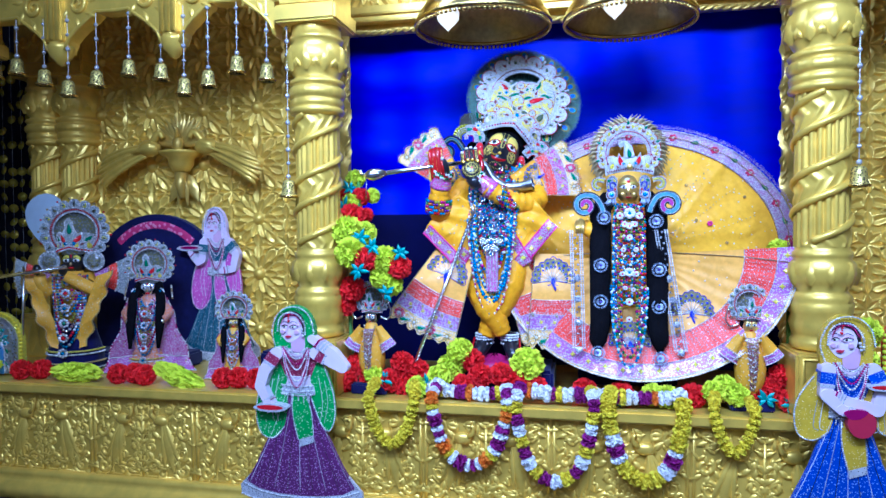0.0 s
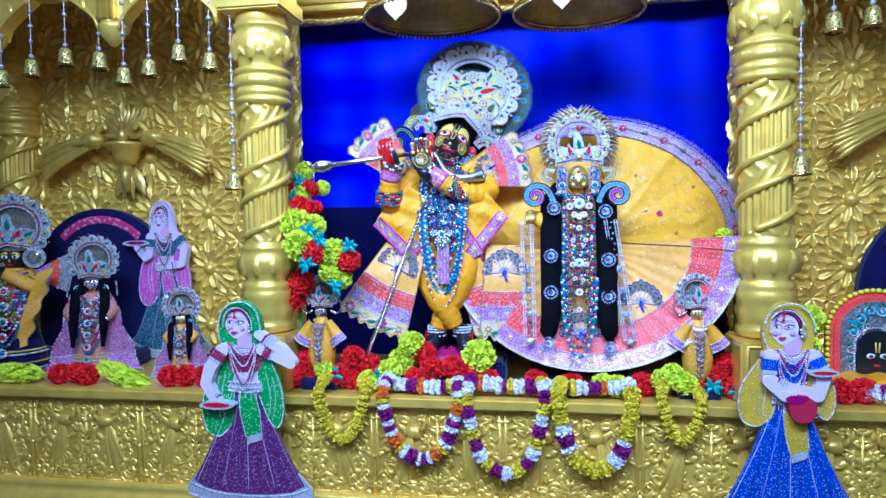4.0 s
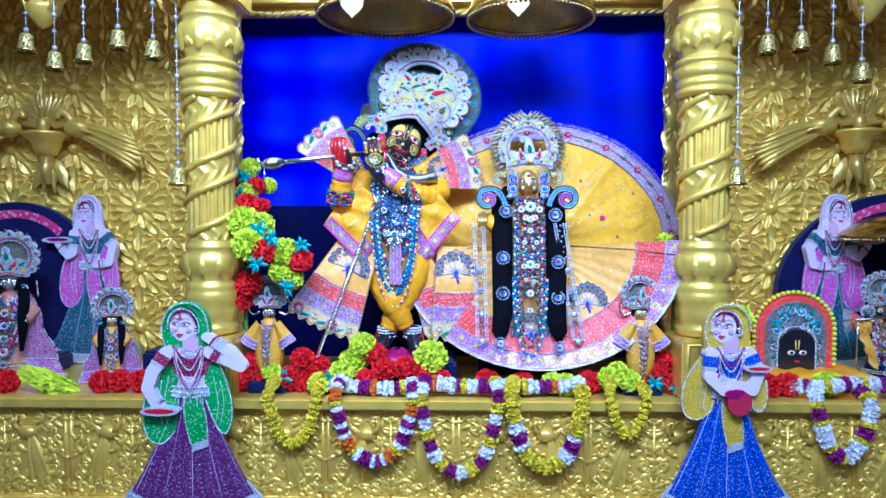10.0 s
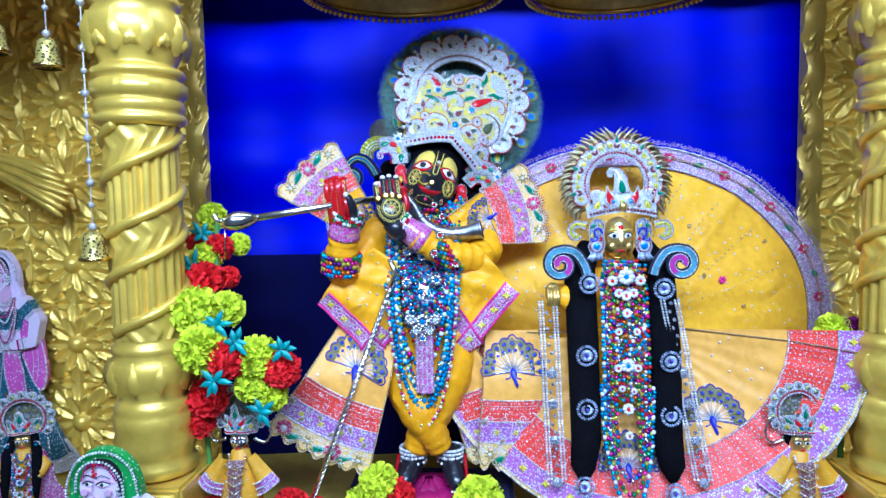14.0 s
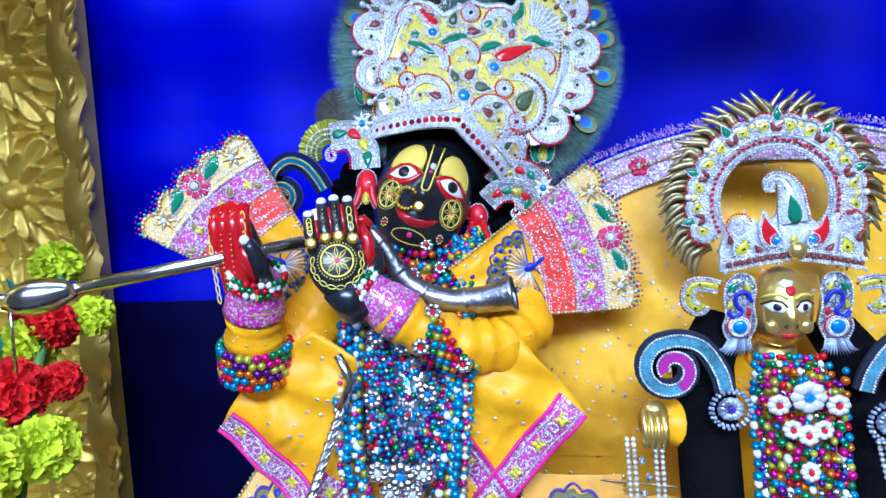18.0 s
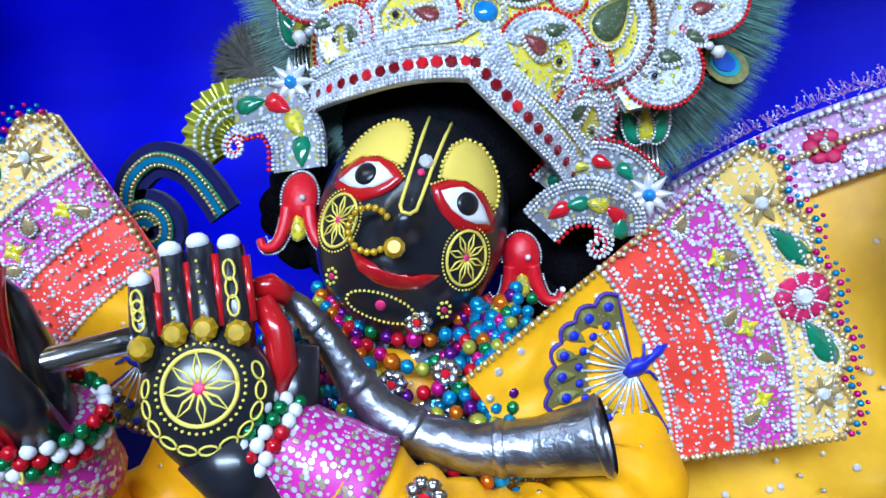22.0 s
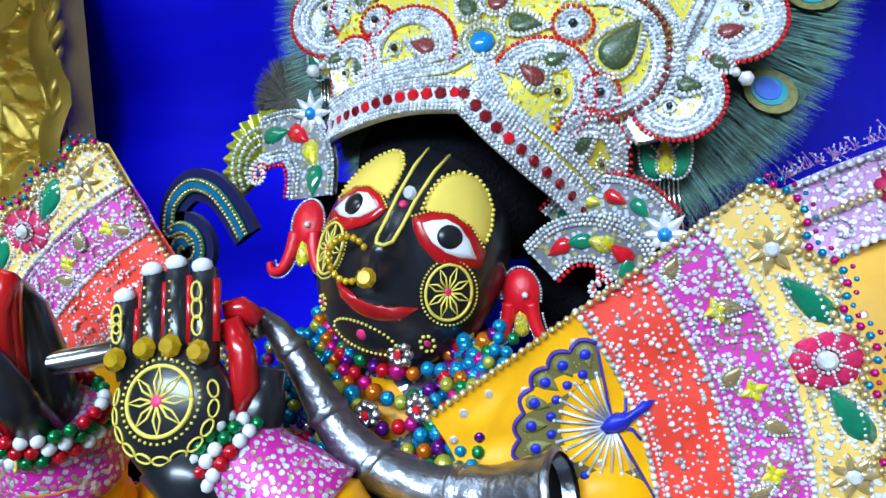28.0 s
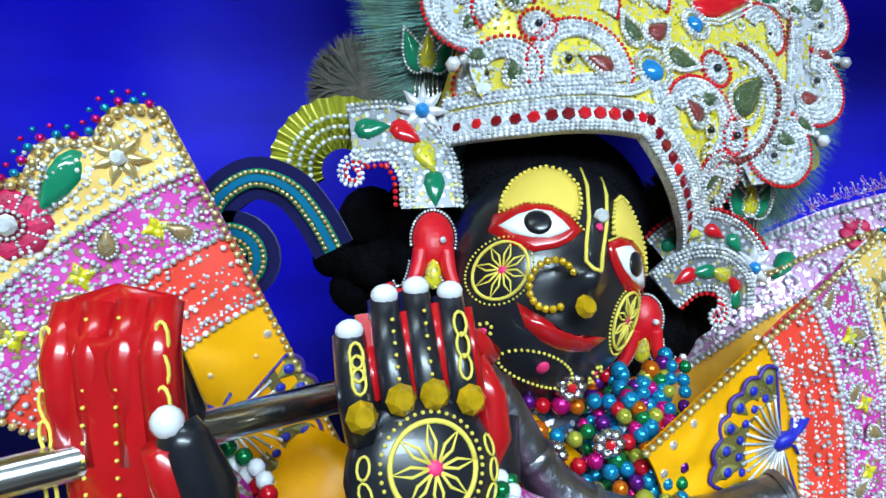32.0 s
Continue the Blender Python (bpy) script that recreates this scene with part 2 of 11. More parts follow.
    return m


def mat_dots(name, col, dot, scale, size, rough=0.6, dot_rough=0.25, metal=0.0, dot_metal=0.3, second=None, fold=0.0):
    """Cloth with small stones or sequins set in it."""
    m = mat(name, col, rough, metal, 0.15, 60, 0.0)
    nt = m.node_tree
    b = nt.nodes["Principled BSDF"]
    base = b.inputs["Base Color"].links[0].from_socket
    co = nt.nodes["Texture Coordinate"]
    vo = nt.nodes.new("ShaderNodeTexVoronoi")
    vo.inputs["Scale"].default_value = scale
    nt.links.new(co.outputs["Object"], vo.inputs["Vector"])
    rp = nt.nodes.new("ShaderNodeMapRange")
    rp.inputs[1].default_value, rp.inputs[2].default_value = size, size - 0.08
    nt.links.new(vo.outputs["Distance"], rp.inputs[0])
    mx = nt.nodes.new("ShaderNodeMix")
    mx.data_type = "RGBA"
    nt.links.new(rp.outputs[0], mx.inputs["Factor"])
    nt.links.new(base, mx.inputs["A"])
    if second:
        sel, m2 = nt.nodes.new("ShaderNodeSeparateColor"), nt.nodes.new("ShaderNodeMix")
        m2.data_type = "RGBA"
        nt.links.new(vo.outputs["Color"], sel.inputs[0])
        st = nt.nodes.new("ShaderNodeMath")
        st.operation, st.inputs[1].default_value = "GREATER_THAN", 0.6
        nt.links.new(sel.outputs[0], st.inputs[0])
        nt.links.new(st.outputs[0], m2.inputs["Factor"])
        m2.inputs["A"].default_value, m2.inputs["B"].default_value = (*dot, 1), (*second, 1)
        nt.links.new(m2.outputs["Result"], mx.inputs["B"])
    else:
        mx.inputs["B"].default_value = (*dot, 1)
    nt.links.new(mx.outputs["Result"], b.inputs["Base Color"])
    for sock, lo, hi in (("Roughness", rough, dot_rough), ("Metallic", metal, dot_metal)):
        r2 = nt.nodes.new("ShaderNodeMapRange")
        r2.inputs[3].default_value, r2.inputs[4].default_value = lo, hi
        nt.links.new(rp.outputs[0], r2.inputs[0])
        nt.links.new(r2.outputs[0], b.inputs[sock])
    bp = nt.nodes.new("ShaderNodeBump")
    bp.inputs["Strength"].default_value, bp.inputs["Distance"].default_value = 0.6, 0.003
    nt.links.new(rp.outputs[0], bp.inputs["Height"])
    if fold:
        b2, nf = nt.nodes.new("ShaderNodeBump"), nt.nodes.new("ShaderNodeTexNoise")
        nf.noise_type = "RIDGED_MULTIFRACTAL"
        nf.inputs["Scale"].default_value, nf.inputs["Detail"].default_value, nf.inputs["Distortion"].default_value = 15, 3.0, 1.2
        nt.links.new(co.outputs["Object"], nf.inputs[0])
        b2.inputs["Strength"].default_value, b2.inputs["Distance"].default_value = fold, 0.014
        nt.links.new(nf.outputs[0], b2.inputs["Height"])
        nt.links.new(b2.outputs[0], bp.inputs["Normal"])
    nt.links.new(bp.outputs[0], b.inputs["Normal"])
    return m


GOLD = mat("gold_paint", (0.85, 0.58, 0.085), 0.36, 0.45, 0.16, 25, 0.10, 220, coat=0.2)
GOLD_DARK = mat("old_gold_paint", (0.63, 0.425, 0.075), 0.32, 0.5, 0.2, 25, 0.12, 200, coat=0.2)
BRASS = mat("polished_brass", (0.62, 0.44, 0.13), 0.22, 1.0, 0.12, 30, 0.08, 120)
BRONZE = mat("hammered_bronze", (0.50, 0.36, 0.14), 0.36, 0.8, 0.25, 60, 0.5, 90)
SILVER = mat("silver", (0.72, 0.73, 0.76), 0.2, 1.0, 0.12, 60, 0.1, 150)
STEEL = mat("dull_steel", (0.34, 0.35, 0.40), 0.34, 1.0, 0.5, 60, 0.6, 140)
WHITE = mat("white_paint", (0.80, 0.80, 0.80), 0.4, 0, 0.06)
BLUE_SATIN = mat("blue_satin", (0.002, 0.002, 0.62), 0.5, 0, 0.25, 5, 0.1, 40, aniso=(1, 1, 3), spec=0.14)
NAVY = mat("navy_velvet", (0.008, 0.008, 0.06), 0.9, 0, 0.3, 40, 0.2, 300, sheen=0.15, spec=0.08)
CARPET = mat_dots("dark_patterned_carpet", (0.022, 0.008, 0.012), (0.30, 0.26, 0.24), 11, 0.30, 0.95, 0.9, 0, 0, second=(0.16, 0.04, 0.05))
PLASTER = mat("wall_plaster", (0.55, 0.52, 0.47), 0.85, 0, 0.08, 8, 0.1, 60)
STONE = mat("polished_floor_stone", (0.42, 0.40, 0.37), 0.25, 0, 0.15, 6, 0.02, 60)
DARK = mat("matte_near_black", (0.02, 0.018, 0.03), 0.9, 0, 0.3, spec=0.08)
# ---- the setting ----
def place_box(name, c, s, m, label, category):
    ob = new(name, mesh_of(name, Geo().box((0, 0, 0), s), m))
    ob.location = c
    return tagged(ob, label, category, kind="structure")


place_box("floor", (0, 0, -0.05), (8, 8, 0.1), STONE, "pale polished stone floor of the temple hall", "floor")
dais = place_box("dais", (0, 1.95, FLOOR_Z / 2), (5.4, 2.3, FLOOR_Z), CARPET, "low dais covered with a dark patterned carpet", "dais")
place_box("wall_south", (0, -3.55, 1.75), (8, 0.1, 3.5), PLASTER, "plain pale plaster wall behind the visitors", "wall")
place_box("wall_west", (-3.95, 0, 1.75), (0.1, 7, 3.5), PLASTER, "plain pale plaster side wall", "wall")
place_box("wall_east", (3.95, 0, 1.75), (0.1, 7, 3.5), PLASTER, "plain pale plaster side wall", "wall")
place_box("wall_north", (0, 3.45, 1.75), (8, 0.1, 3.5), PLASTER, "plain plaster wall behind the shrine", "wall")
place_box("ceiling", (0, 0, 3.55), (8, 8, 0.1), PLASTER, "plain pale plaster ceiling", "ceiling")

WALL_Y = 2.29
OPEN_L, OPEN_R, OPEN_T = -0.835, 0.655, 2.325
# gilded back wall with an opening for the blue curtain
wall_back = thing("wall_back", (X0, WALL_Y, TOP), "gilded back wall carved all over with rosettes and leaves", "wall", kind="structure")
for nm, x0, x1, z0, z1 in (("wall_panel", -2.0, OPEN_L, TOP - 0.1, 2.75), ("wall_panel", OPEN_R, 1.86, TOP - 0.1, 2.75), ("wall_panel", OPEN_L, OPEN_R, OPEN_T, 2.75)):
    part(nm, Geo().box(((x0 + x1) / 2, WALL_Y + 0.02, (z0 + z1) / 2), (x1 - x0, 0.04, z1 - z0)), GOLD, wall_back)
place_box("shrine_ceiling", (X0, 2.16, 2.80), (4.6, 0.74, 0.06), GOLD_DARK, "gilded ceiling over the altar", "ceiling")


def carved_leaf(u, v, length, width, depth):
    """Height of a pointed, scooped leaf: u along it from its foot, v across."""
    if not 0 < u < length:
        return 0.0
    half = width / 2 * math.sin(PI * (u / length) ** 0.8) ** 0.75
    q = abs(v) / max(half, 1e-6)
    if q >= 1:
        return 0.0
    return depth * min(1.0, (1 - q) / 0.30) * (0.30 + 0.70 * min(1.0, q / 0.7)) * (0.45 + 0.55 * u / length)


def carving(x, z, w, h):
    """Relief of one repeat: a ten-petalled rosette, darts round it, stars at the corners."""
    r, t = math.hypot(x, z), math.atan2(z, x)
    top = 0.0
    if r < 0.024:
        top = 0.017 * math.sqrt(max(0.0, 1 - (r / 0.025) ** 2))
    for k in (round(t / (TAU / 10)),):
        d = t - k * TAU / 10
        top = max(top, carved_leaf(r * math.cos(d) - 0.020, r * math.sin(d), 0.060, 0.040, 0.016))
    k = math.floor(t / (TAU / 10)) + 0.5
    d = t - k * TAU / 10
    top = max(top, carved_leaf(0.112 - r * math.cos(d), r * math.sin(d), 0.056, 0.050, 0.015))
    for i in (-1, 1):
        for j in (-1, 1):
            px, pz = x - i * w / 2, z - j * h / 2
            q, c = math.hypot(px, pz), math.atan2(pz, px)
            e = c - round(c / (TAU / 8)) * TAU / 8
            top = max(top, carved_leaf(q * math.cos(e) - 0.003, q * math.sin(e), 0.050, 0.036, 0.014))
    for i, j, along_x in ((1, 0, True), (-1, 0, True), (0, 1, False), (0, -1, False)):
        px, pz = x - i * w / 2, z - j * h / 2
        u, v = (pz, px) if along_x else (px, pz)
        top = max(top, carved_leaf(abs(u) + 0.001, v, 0.056, 0.040, 0.013))
    return top


def rosette_tile(w, h):
    """One repeat of the carving as a relief sheet on a backing slab."""
    g = Geo()
    g.box((0, 0.014, 0), (w, 0.02, h))
    g.mat(0).grid(lambda u, v: ((u - 0.5) * w, 0.0035 - 1.7 * carving((u - 0.5) * w, (v - 0.5) * h, w, h), (v - 0.5) * h), 72, 68)
    return g


TW, TH = 0.226, 0.21
tile_mesh = mesh_of("relief_tile", rosette_tile(TW, TH), GOLD)
for x0, step, n in ((-0.965, -TW, 5), (0.785, TW, 5), (-0.739, TW, 7)):
    for ix in range(n):
        for iz in range(8):
            x, z = x0 + step * ix, 1.235 + TH * iz
            if n == 7 and z < OPEN_T + TH * 0.4:
                continue
            ob = new("relief_tile", tile_mesh)
            ob.parent = wall_back
            ob.location = Vector((x, WALL_Y, z)) - wall_back.location

# rope trim round the opening
trim = thing("trim", (X0, WALL_Y - 0.01, TOP), "frayed gold braid round the opening of the blue curtain", "trim", kind="structure")
rng = random.Random(3)


def rope(pts, r):
    g = Geo()
    for ph in (0, PI):
        out = []
        for i, p in enumerate(pts):
            a = ph + i * 0.9
            out.append((p[0] + r * 0.6 * math.cos(a), p[1] + r * 0.6 * math.sin(a), p[2]) if abs(pts[0][2] - pts[-1][2]) > 0.3 else (p[0], p[1] + r * 0.6 * math.sin(a), p[2] + r * 0.6 * math.cos(a)))
        g.tube(out, r * 0.75, 6)
    return g


def wavy_edge(x, z0, z1, n):
    return [(x + 0.006 * math.sin(i * 0.21) + 0.004 * math.sin(i * 0.63), WALL_Y - 0.008, z0 + (z1 - z0) * i / (n - 1)) for i in range(n)]


part("braid", rope(wavy_edge(OPEN_L, TOP, OPEN_T, 150), 0.009), GOLD_DARK, trim)
part("braid", rope(wavy_edge(OPEN_R, TOP, OPEN_T, 150), 0.009), GOLD_DARK, trim)
part("braid", rope([(OPEN_L + (OPEN_R - OPEN_L) * i / 179, WALL_Y - 0.008, OPEN_T + 0.003 * math.sin(i * 0.3)) for i in range(180)], 0.009), GOLD_DARK, trim)
def frayed(x, s):
    """A torn strip of gold cloth along the opening's edge."""
    g = Geo()
    rows = [(x + s * (0.010 + 0.007 * math.sin(i * 0.37) + rng.uniform(0, 0.007)), TOP + (OPEN_T - TOP) * i / 139) for i in range(140)]
    g.grid(lambda u, v: (lambda p: (x - s * 0.034 + (p[0] - x + s * 0.034) * v, WALL_Y - 0.012 - 0.006 * math.sin(v * PI) + 0.006 * math.sin(u * 60), p[1]))(rows[min(139, round(u * 139))]), 140, 5)
    return g


part("cloth_edge", frayed(OPEN_L, 1), GOLD_DARK, trim, "torn strip of gold cloth")
part("cloth_edge", frayed(OPEN_R, -1), GOLD_DARK, trim, "torn strip of gold cloth")
beam = Geo()
beam.box(((OPEN_L + OPEN_R) / 2, WALL_Y - 0.03, OPEN_T + 0.035), (OPEN_R - OPEN_L + 0.02, 0.05, 0.018), 0.004)
beam.box(((OPEN_L + OPEN_R) / 2, WALL_Y - 0.025, OPEN_T + 0.07), (OPEN_R - OPEN_L + 0.02, 0.04, 0.03), 0.004)
part("moulding", beam, GOLD, trim)

# blue satin curtain in the recess
def curtain(u, v):
    x, z = -1.0 + 1.86 * u, 1.05 + 1.45 * v
    return x, 2.40 + 0.005 * math.sin(x * 17) + 0.003 * math.sin(x * 31 + z * 2) + 0.030 * math.sin(z * 23 + 1.5 * math.sin(x * 2)) * max(0, -x - 0.25), z


solid("curtain", Geo().grid(curtain, 90, 70), BLUE_SATIN, (X0, 2.40, 1.05), "deep blue satin curtain hung flat behind the idols", "curtain")
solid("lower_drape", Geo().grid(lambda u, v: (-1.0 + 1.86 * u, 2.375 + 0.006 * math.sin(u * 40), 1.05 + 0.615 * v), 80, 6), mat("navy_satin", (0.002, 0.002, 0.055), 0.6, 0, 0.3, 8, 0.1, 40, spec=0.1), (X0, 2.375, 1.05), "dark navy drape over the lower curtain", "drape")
place_box("recess_wall", (X0, 2.54, 1.75), (2.4, 0.04, 2.0), DARK, "dark board closing the recess behind the curtain", "wall")

# ---- altar ----
altar = thing("altar", (X0, 1.78, FLOOR_Z), "long gilded altar with carved peacock panels along its front", "altar")
part("altar_top", Geo().box((X0, 2.165, TOP - 0.0125), (4.4, 0.79, 0.025), 0.004), GOLD, altar)
part("lip", Geo().box((X0, 1.775, TOP - 0.011), (4.4, 0.03, 0.034), 0.006), GOLD, altar)
part("body", Geo().box((X0, 2.16, (TOP + FLOOR_Z) / 2 - 0.012), (4.36, 0.74, TOP - FLOOR_Z - 0.026)), GOLD, altar)
prof = [(0.0, 0.834), (0.022, 0.834), (0.03, 0.822), (0.022, 0.812), (0.034, 0.806), (0.058, 0.79), (0.062, 0.77), (0.05, 0.756), (0.05, FLOOR_Z)]
ANG = 160


def moulding_fn(u, v):
    d, z = prof[min(len(prof) - 1, round(v * (len(prof) - 1)))]
    ripple = 0.004 * abs(math.sin(u * ANG * 1.2)) if 3 < v * (len(prof) - 1) < 7 else 0
    return X0 - 2.18 + 4.36 * u, 1.79 - d - ripple, z


part("base_moulding", Geo().grid(moulding_fn, 420, len(prof)), GOLD, altar)

PW = 0.363


def relief_panel():
    """One carved panel: a vase of scrolling vine between two peacocks' tails. Middle at the origin, front towards -y."""
    g = Geo()
    w, h = PW / 2 - 0.008, 0.122
    for s in (-1, 1):
        g.tube([(s * w, 0, -h), (s * w, 0, h)], 0.005, 6)
    g.tube([(-w, 0, h), (w, 0, h)], 0.004, 6)
    g.tube([(-w, 0, -h), (w, 0, -h)], 0.004, 6)
    g.tube([(0, 0, -h), (0, 0, h * 0.75)], 0.005, 6)
    for k in range(6):
        z = -h + 0.03 + k * 0.036
        for s in (-1, 1):
            g.leaf(0, z, PI / 2 - s * 0.75, 0.040 - k * 0.002, 0.018, 0.010, bend=-s * 0.006)
    for s in (-1, 1):
        g.leaf(s * 0.075, 0.05, -PI / 2 + s * 0.22, 0.155, 0.048, 0.020)
        g.leaf(s * 0.072, 0.05, -PI / 2 + s * 0.05, 0.135, 0.024, 0.022)
        g.leaf(s * 0.080, 0.05, -PI / 2 + s * 0.40, 0.135, 0.022, 0.018)
        g.ball((s * 0.066, -0.004, 0.058), (0.028, 0.014, 0.018), 10, 6)
        g.tube([(s * 0.05, -0.006, 0.062), (s * 0.036, -0.009, 0.075), (s * 0.034, -0.009, 0.09), (s * 0.042, -0.009, 0.098)], [0.009, 0.007, 0.005, 0.006], 6)
        for cx, cz, r, a in ((0.135, 0.085, 0.028, 0.5), (0.145, 0.02, 0.024, 2.2), (0.135, -0.045, 0.026, 1.2), (0.142, -0.097, 0.020, 3.0), (0.035, -0.09, 0.022, 0.2), (0.03, -0.025, 0.018, 1.0), (0.095, 0.1, 0.018, 4.0), (0.03, 0.035, 0.014, 2.0), (0.072, -0.108, 0.014, 0.6)):
            g.spiral(s * cx, cz, r, 1.3, a if s > 0 else PI - a, 0.0075, y0=0.002, sign=s)
            for q in range(3):
                b = a + 1.3 + q * 0.8
                b = b if s > 0 else PI - b
                g.leaf(s * cx + r * math.cos(b), cz + r * math.sin(b), b + s * 0.7, 0.034, 0.020, 0.009)
        g.tube([(s * 0.004, 0, -0.11), (s * 0.05, 0, -0.085), (s * 0.10, 0, -0.09), (s * 0.12, 0, -0.07)], 0.004, 6)
        g.tube([(s * 0.004, 0, 0.0), (s * 0.03, 0, 0.03), (s * 0.1, 0, 0.07), (s * 0.16, 0, 0.105)], 0.004, 6)
    # small curled leaves filling the ground
    rl = random.Random(12)
    spots = []
    for _ in range(900):
        px, pz = rl.uniform(0.012, w - 0.01), rl.uniform(-h + 0.012, h - 0.012)
        if all((px - a) ** 2 + (pz - b) ** 2 > 0.023 ** 2 for a, b in spots):
            spots.append((px, pz))
    for px, pz in spots:
        a, L = rl.uniform(0, TAU), rl.uniform(0.024, 0.034)
        for s in (-1, 1):
            b = a if s > 0 else PI - a
            g.leaf(s * px, pz, b, L, 0.016, 0.008, bend=s * 0.008)
            g.leaf(s * px, pz, b + s * 1.5, L * 0.75, 0.012, 0.007, bend=s * 0.006)
    return g


flat_panel = relief_panel()
flat_panel.v = [(x, 0.002 + (y - 0.002) * 0.9, z) for x, y, z in flat_panel.v]
panel_mesh = mesh_of("relief_panel", flat_panel, GOLD)
for k in range(-6, 6):
    ob = new("relief_panel", panel_mesh)
    ob.parent = altar
    ob.location = Vector((X0 + PW * (k + 0.5), 1.788, 0.958)) - altar.location

# ---- columns ----
COL = [(0.060, 0.170), (0.074, 0.176), (0.074, 0.196), (0.066, 0.205), (0.070, 0.214), (0.074, 0.24), (0.071, 0.262), (0.074, 0.268), (0.074, 0.292), (0.070, 0.298), (0.074, 0.305), (0.066, 0.318), (0.060, 0.325), (0.074, 0.345), (0.081, 0.372), (0.080, 0.395), (0.068, 0.408), (0.072, 0.414), (0.072, 0.426), (0.066, 0.43),
       (0.066, 0.44)]
COL2 = [(0.069, 0.836), (0.080, 0.842), (0.083, 0.849), (0.080, 0.856), (0.073, 0.860), (0.079, 0.864), (0.080, 0.874), (0.078, 0.882), (0.073, 0.885), (0.081, 0.889), (0.085, 0.899), (0.084, 0.912), (0.079, 0.918), (0.072, 0.921), (0.081, 0.926), (0.084, 0.933), (0.080, 0.940), (0.069, 0.944), (0.066, 0.95), (0.078, 0.968), (0.088, 0.998), (0.087, 1.03), (0.072, 1.052), (0.079, 1.057), (0.081, 1.066), (0.074, 1.073), (0.074, 1.1)]


def column_geo():
    parts = {}
    g = Geo()
    g.box((0, 0, 0.085), (0.165, 0.165, 0.17), 0.006)
    for s in (-1, 1):
        g.leaf(s * 0.03, 0.02, PI / 2 + s * 0.1, 0.13, 0.05, 0.012, y0=-0.083)
    g.tube([(-0.065, -0.083, 0.015), (-0.065, -0.083, 0.155), (0.065, -0.083, 0.155), (0.065, -0.083, 0.015)], 0.005, 6)
    parts["plinth"] = g
    g = Geo().lathe(COL, 32, wob=lambda r, a, z: r + (0.0035 * math.sin(16 * a + 60 * z) if 0.21 < z < 0.3 else 0))
    for k in range(10):
        a = TAU * k / 10
        g.M = Matrix.Rotation(a, 4, "Z") @ Matrix.Translation((0, -0.072, 0))
        g.leaf(0, 0.34, PI / 2, 0.062, 0.042, 0.018)
    g.M = None
    parts["lower_bulb"] = g
    PITCH, BAND = 0.185, 0.43

    def shaft(q, a, z):
        t = ((z - 0.44) / PITCH - a / TAU) % 1.0
        if t > BAND:
            return q - 0.009 * max(0, math.sin(20 * a)) ** 0.5
        v = t / BAND
        leaf = math.sin(TAU * (a * 1.9 + abs(v - 0.5) * 1.7))
        return q + 0.0045 * max(0.0, leaf) ** 0.7 * math.sin(PI * v) ** 0.4 - 0.002
    g = Geo().lathe([(0.066, 0.44 + 0.4 * k / 84) for k in range(85)], 132, wob=shaft)
    for off in (0.0, BAND):
        pts = []
        for i in range(150):
            a = TAU * i / 62 - 2.2
            z = 0.44 + PITCH * (a / TAU + off)
            if 0.441 < z < 0.839:
                pts.append((0.0665 * math.cos(a), 0.0665 * math.sin(a), z))
        g.tube(pts, 0.0095, 8)
    parts["shaft"] = g
    g = Geo().lathe(COL2, 64, wob=lambda r, a, z: r + (0.0025 * math.sin(26 * a) if 0.895 < z < 0.915 else 0))
    for k in range(9):
        a = TAU * k / 9
        g.M = Matrix.Rotation(a, 4, "Z") @ Matrix.Translation((0, -0.079, 0))
        g.leaf(0, 0.962, PI / 2, 0.075, 0.046, 0.020)
        g.leaf(0.018, 0.972, PI / 2 - 0.5, 0.03, 0.018, 0.011)
        g.leaf(-0.018, 0.972, PI / 2 + 0.5, 0.03, 0.018, 0.011)
    g.M = None
    parts["upper_bulb"] = g
    g = Geo()
    g.box((0, 0, 1.125), (0.19, 0.19, 0.05), 0.006)
    g.box((0, 0, 1.30), (0.165, 0.165, 0.30), 0.006)
    for s in (-1, 1):
        g.spiral(s * 0.03, 1.24, 0.03, 1.3, 0.4, 0.008, y0=-0.083, sign=s)
        g.leaf(s * 0.02, 1.16, PI / 2 - s * 0.5, 0.09, 0.04, 0.016, y0=-0.083)
    parts["capital"] = g
    return parts


COLUMN_MESH = {k: mesh_of(k, g, GOLD) for k, g in column_geo().items()}


def column(x, y, label):
    c = thing("column", (x, y, TOP), label, "column", group="columns of the shrine")
    for k, me in COLUMN_MESH.items():
        ob = new(k, me)
        ob.parent = c
    return c


for x, y in ((-0.773, 1.86), (0.627, 1.86), (-2.06, 1.86), (-2.225, 1.86), (1.808, 1.86), (1.965, 1.86)):
    column(x, y, "gilded column with fluted spiral shaft and lotus bulbs at the front of the altar")
for x, y in ((-1.95, 2.26), (-2.09, 2.26), (1.735, 2.26), (1.875, 2.26)):
    column(x, y, "gilded spiral column standing against the back wall")

# ---- scalloped arches over the side bays ----
def arch_edge(f):
    """Height of the arch's lower edge, over one lobe."""
    s = math.sin(PI * f)
    return 2.185 + 0.125 * s ** 0.55 - 0.012 * abs(math.sin(3 * PI * f)) ** 0.7


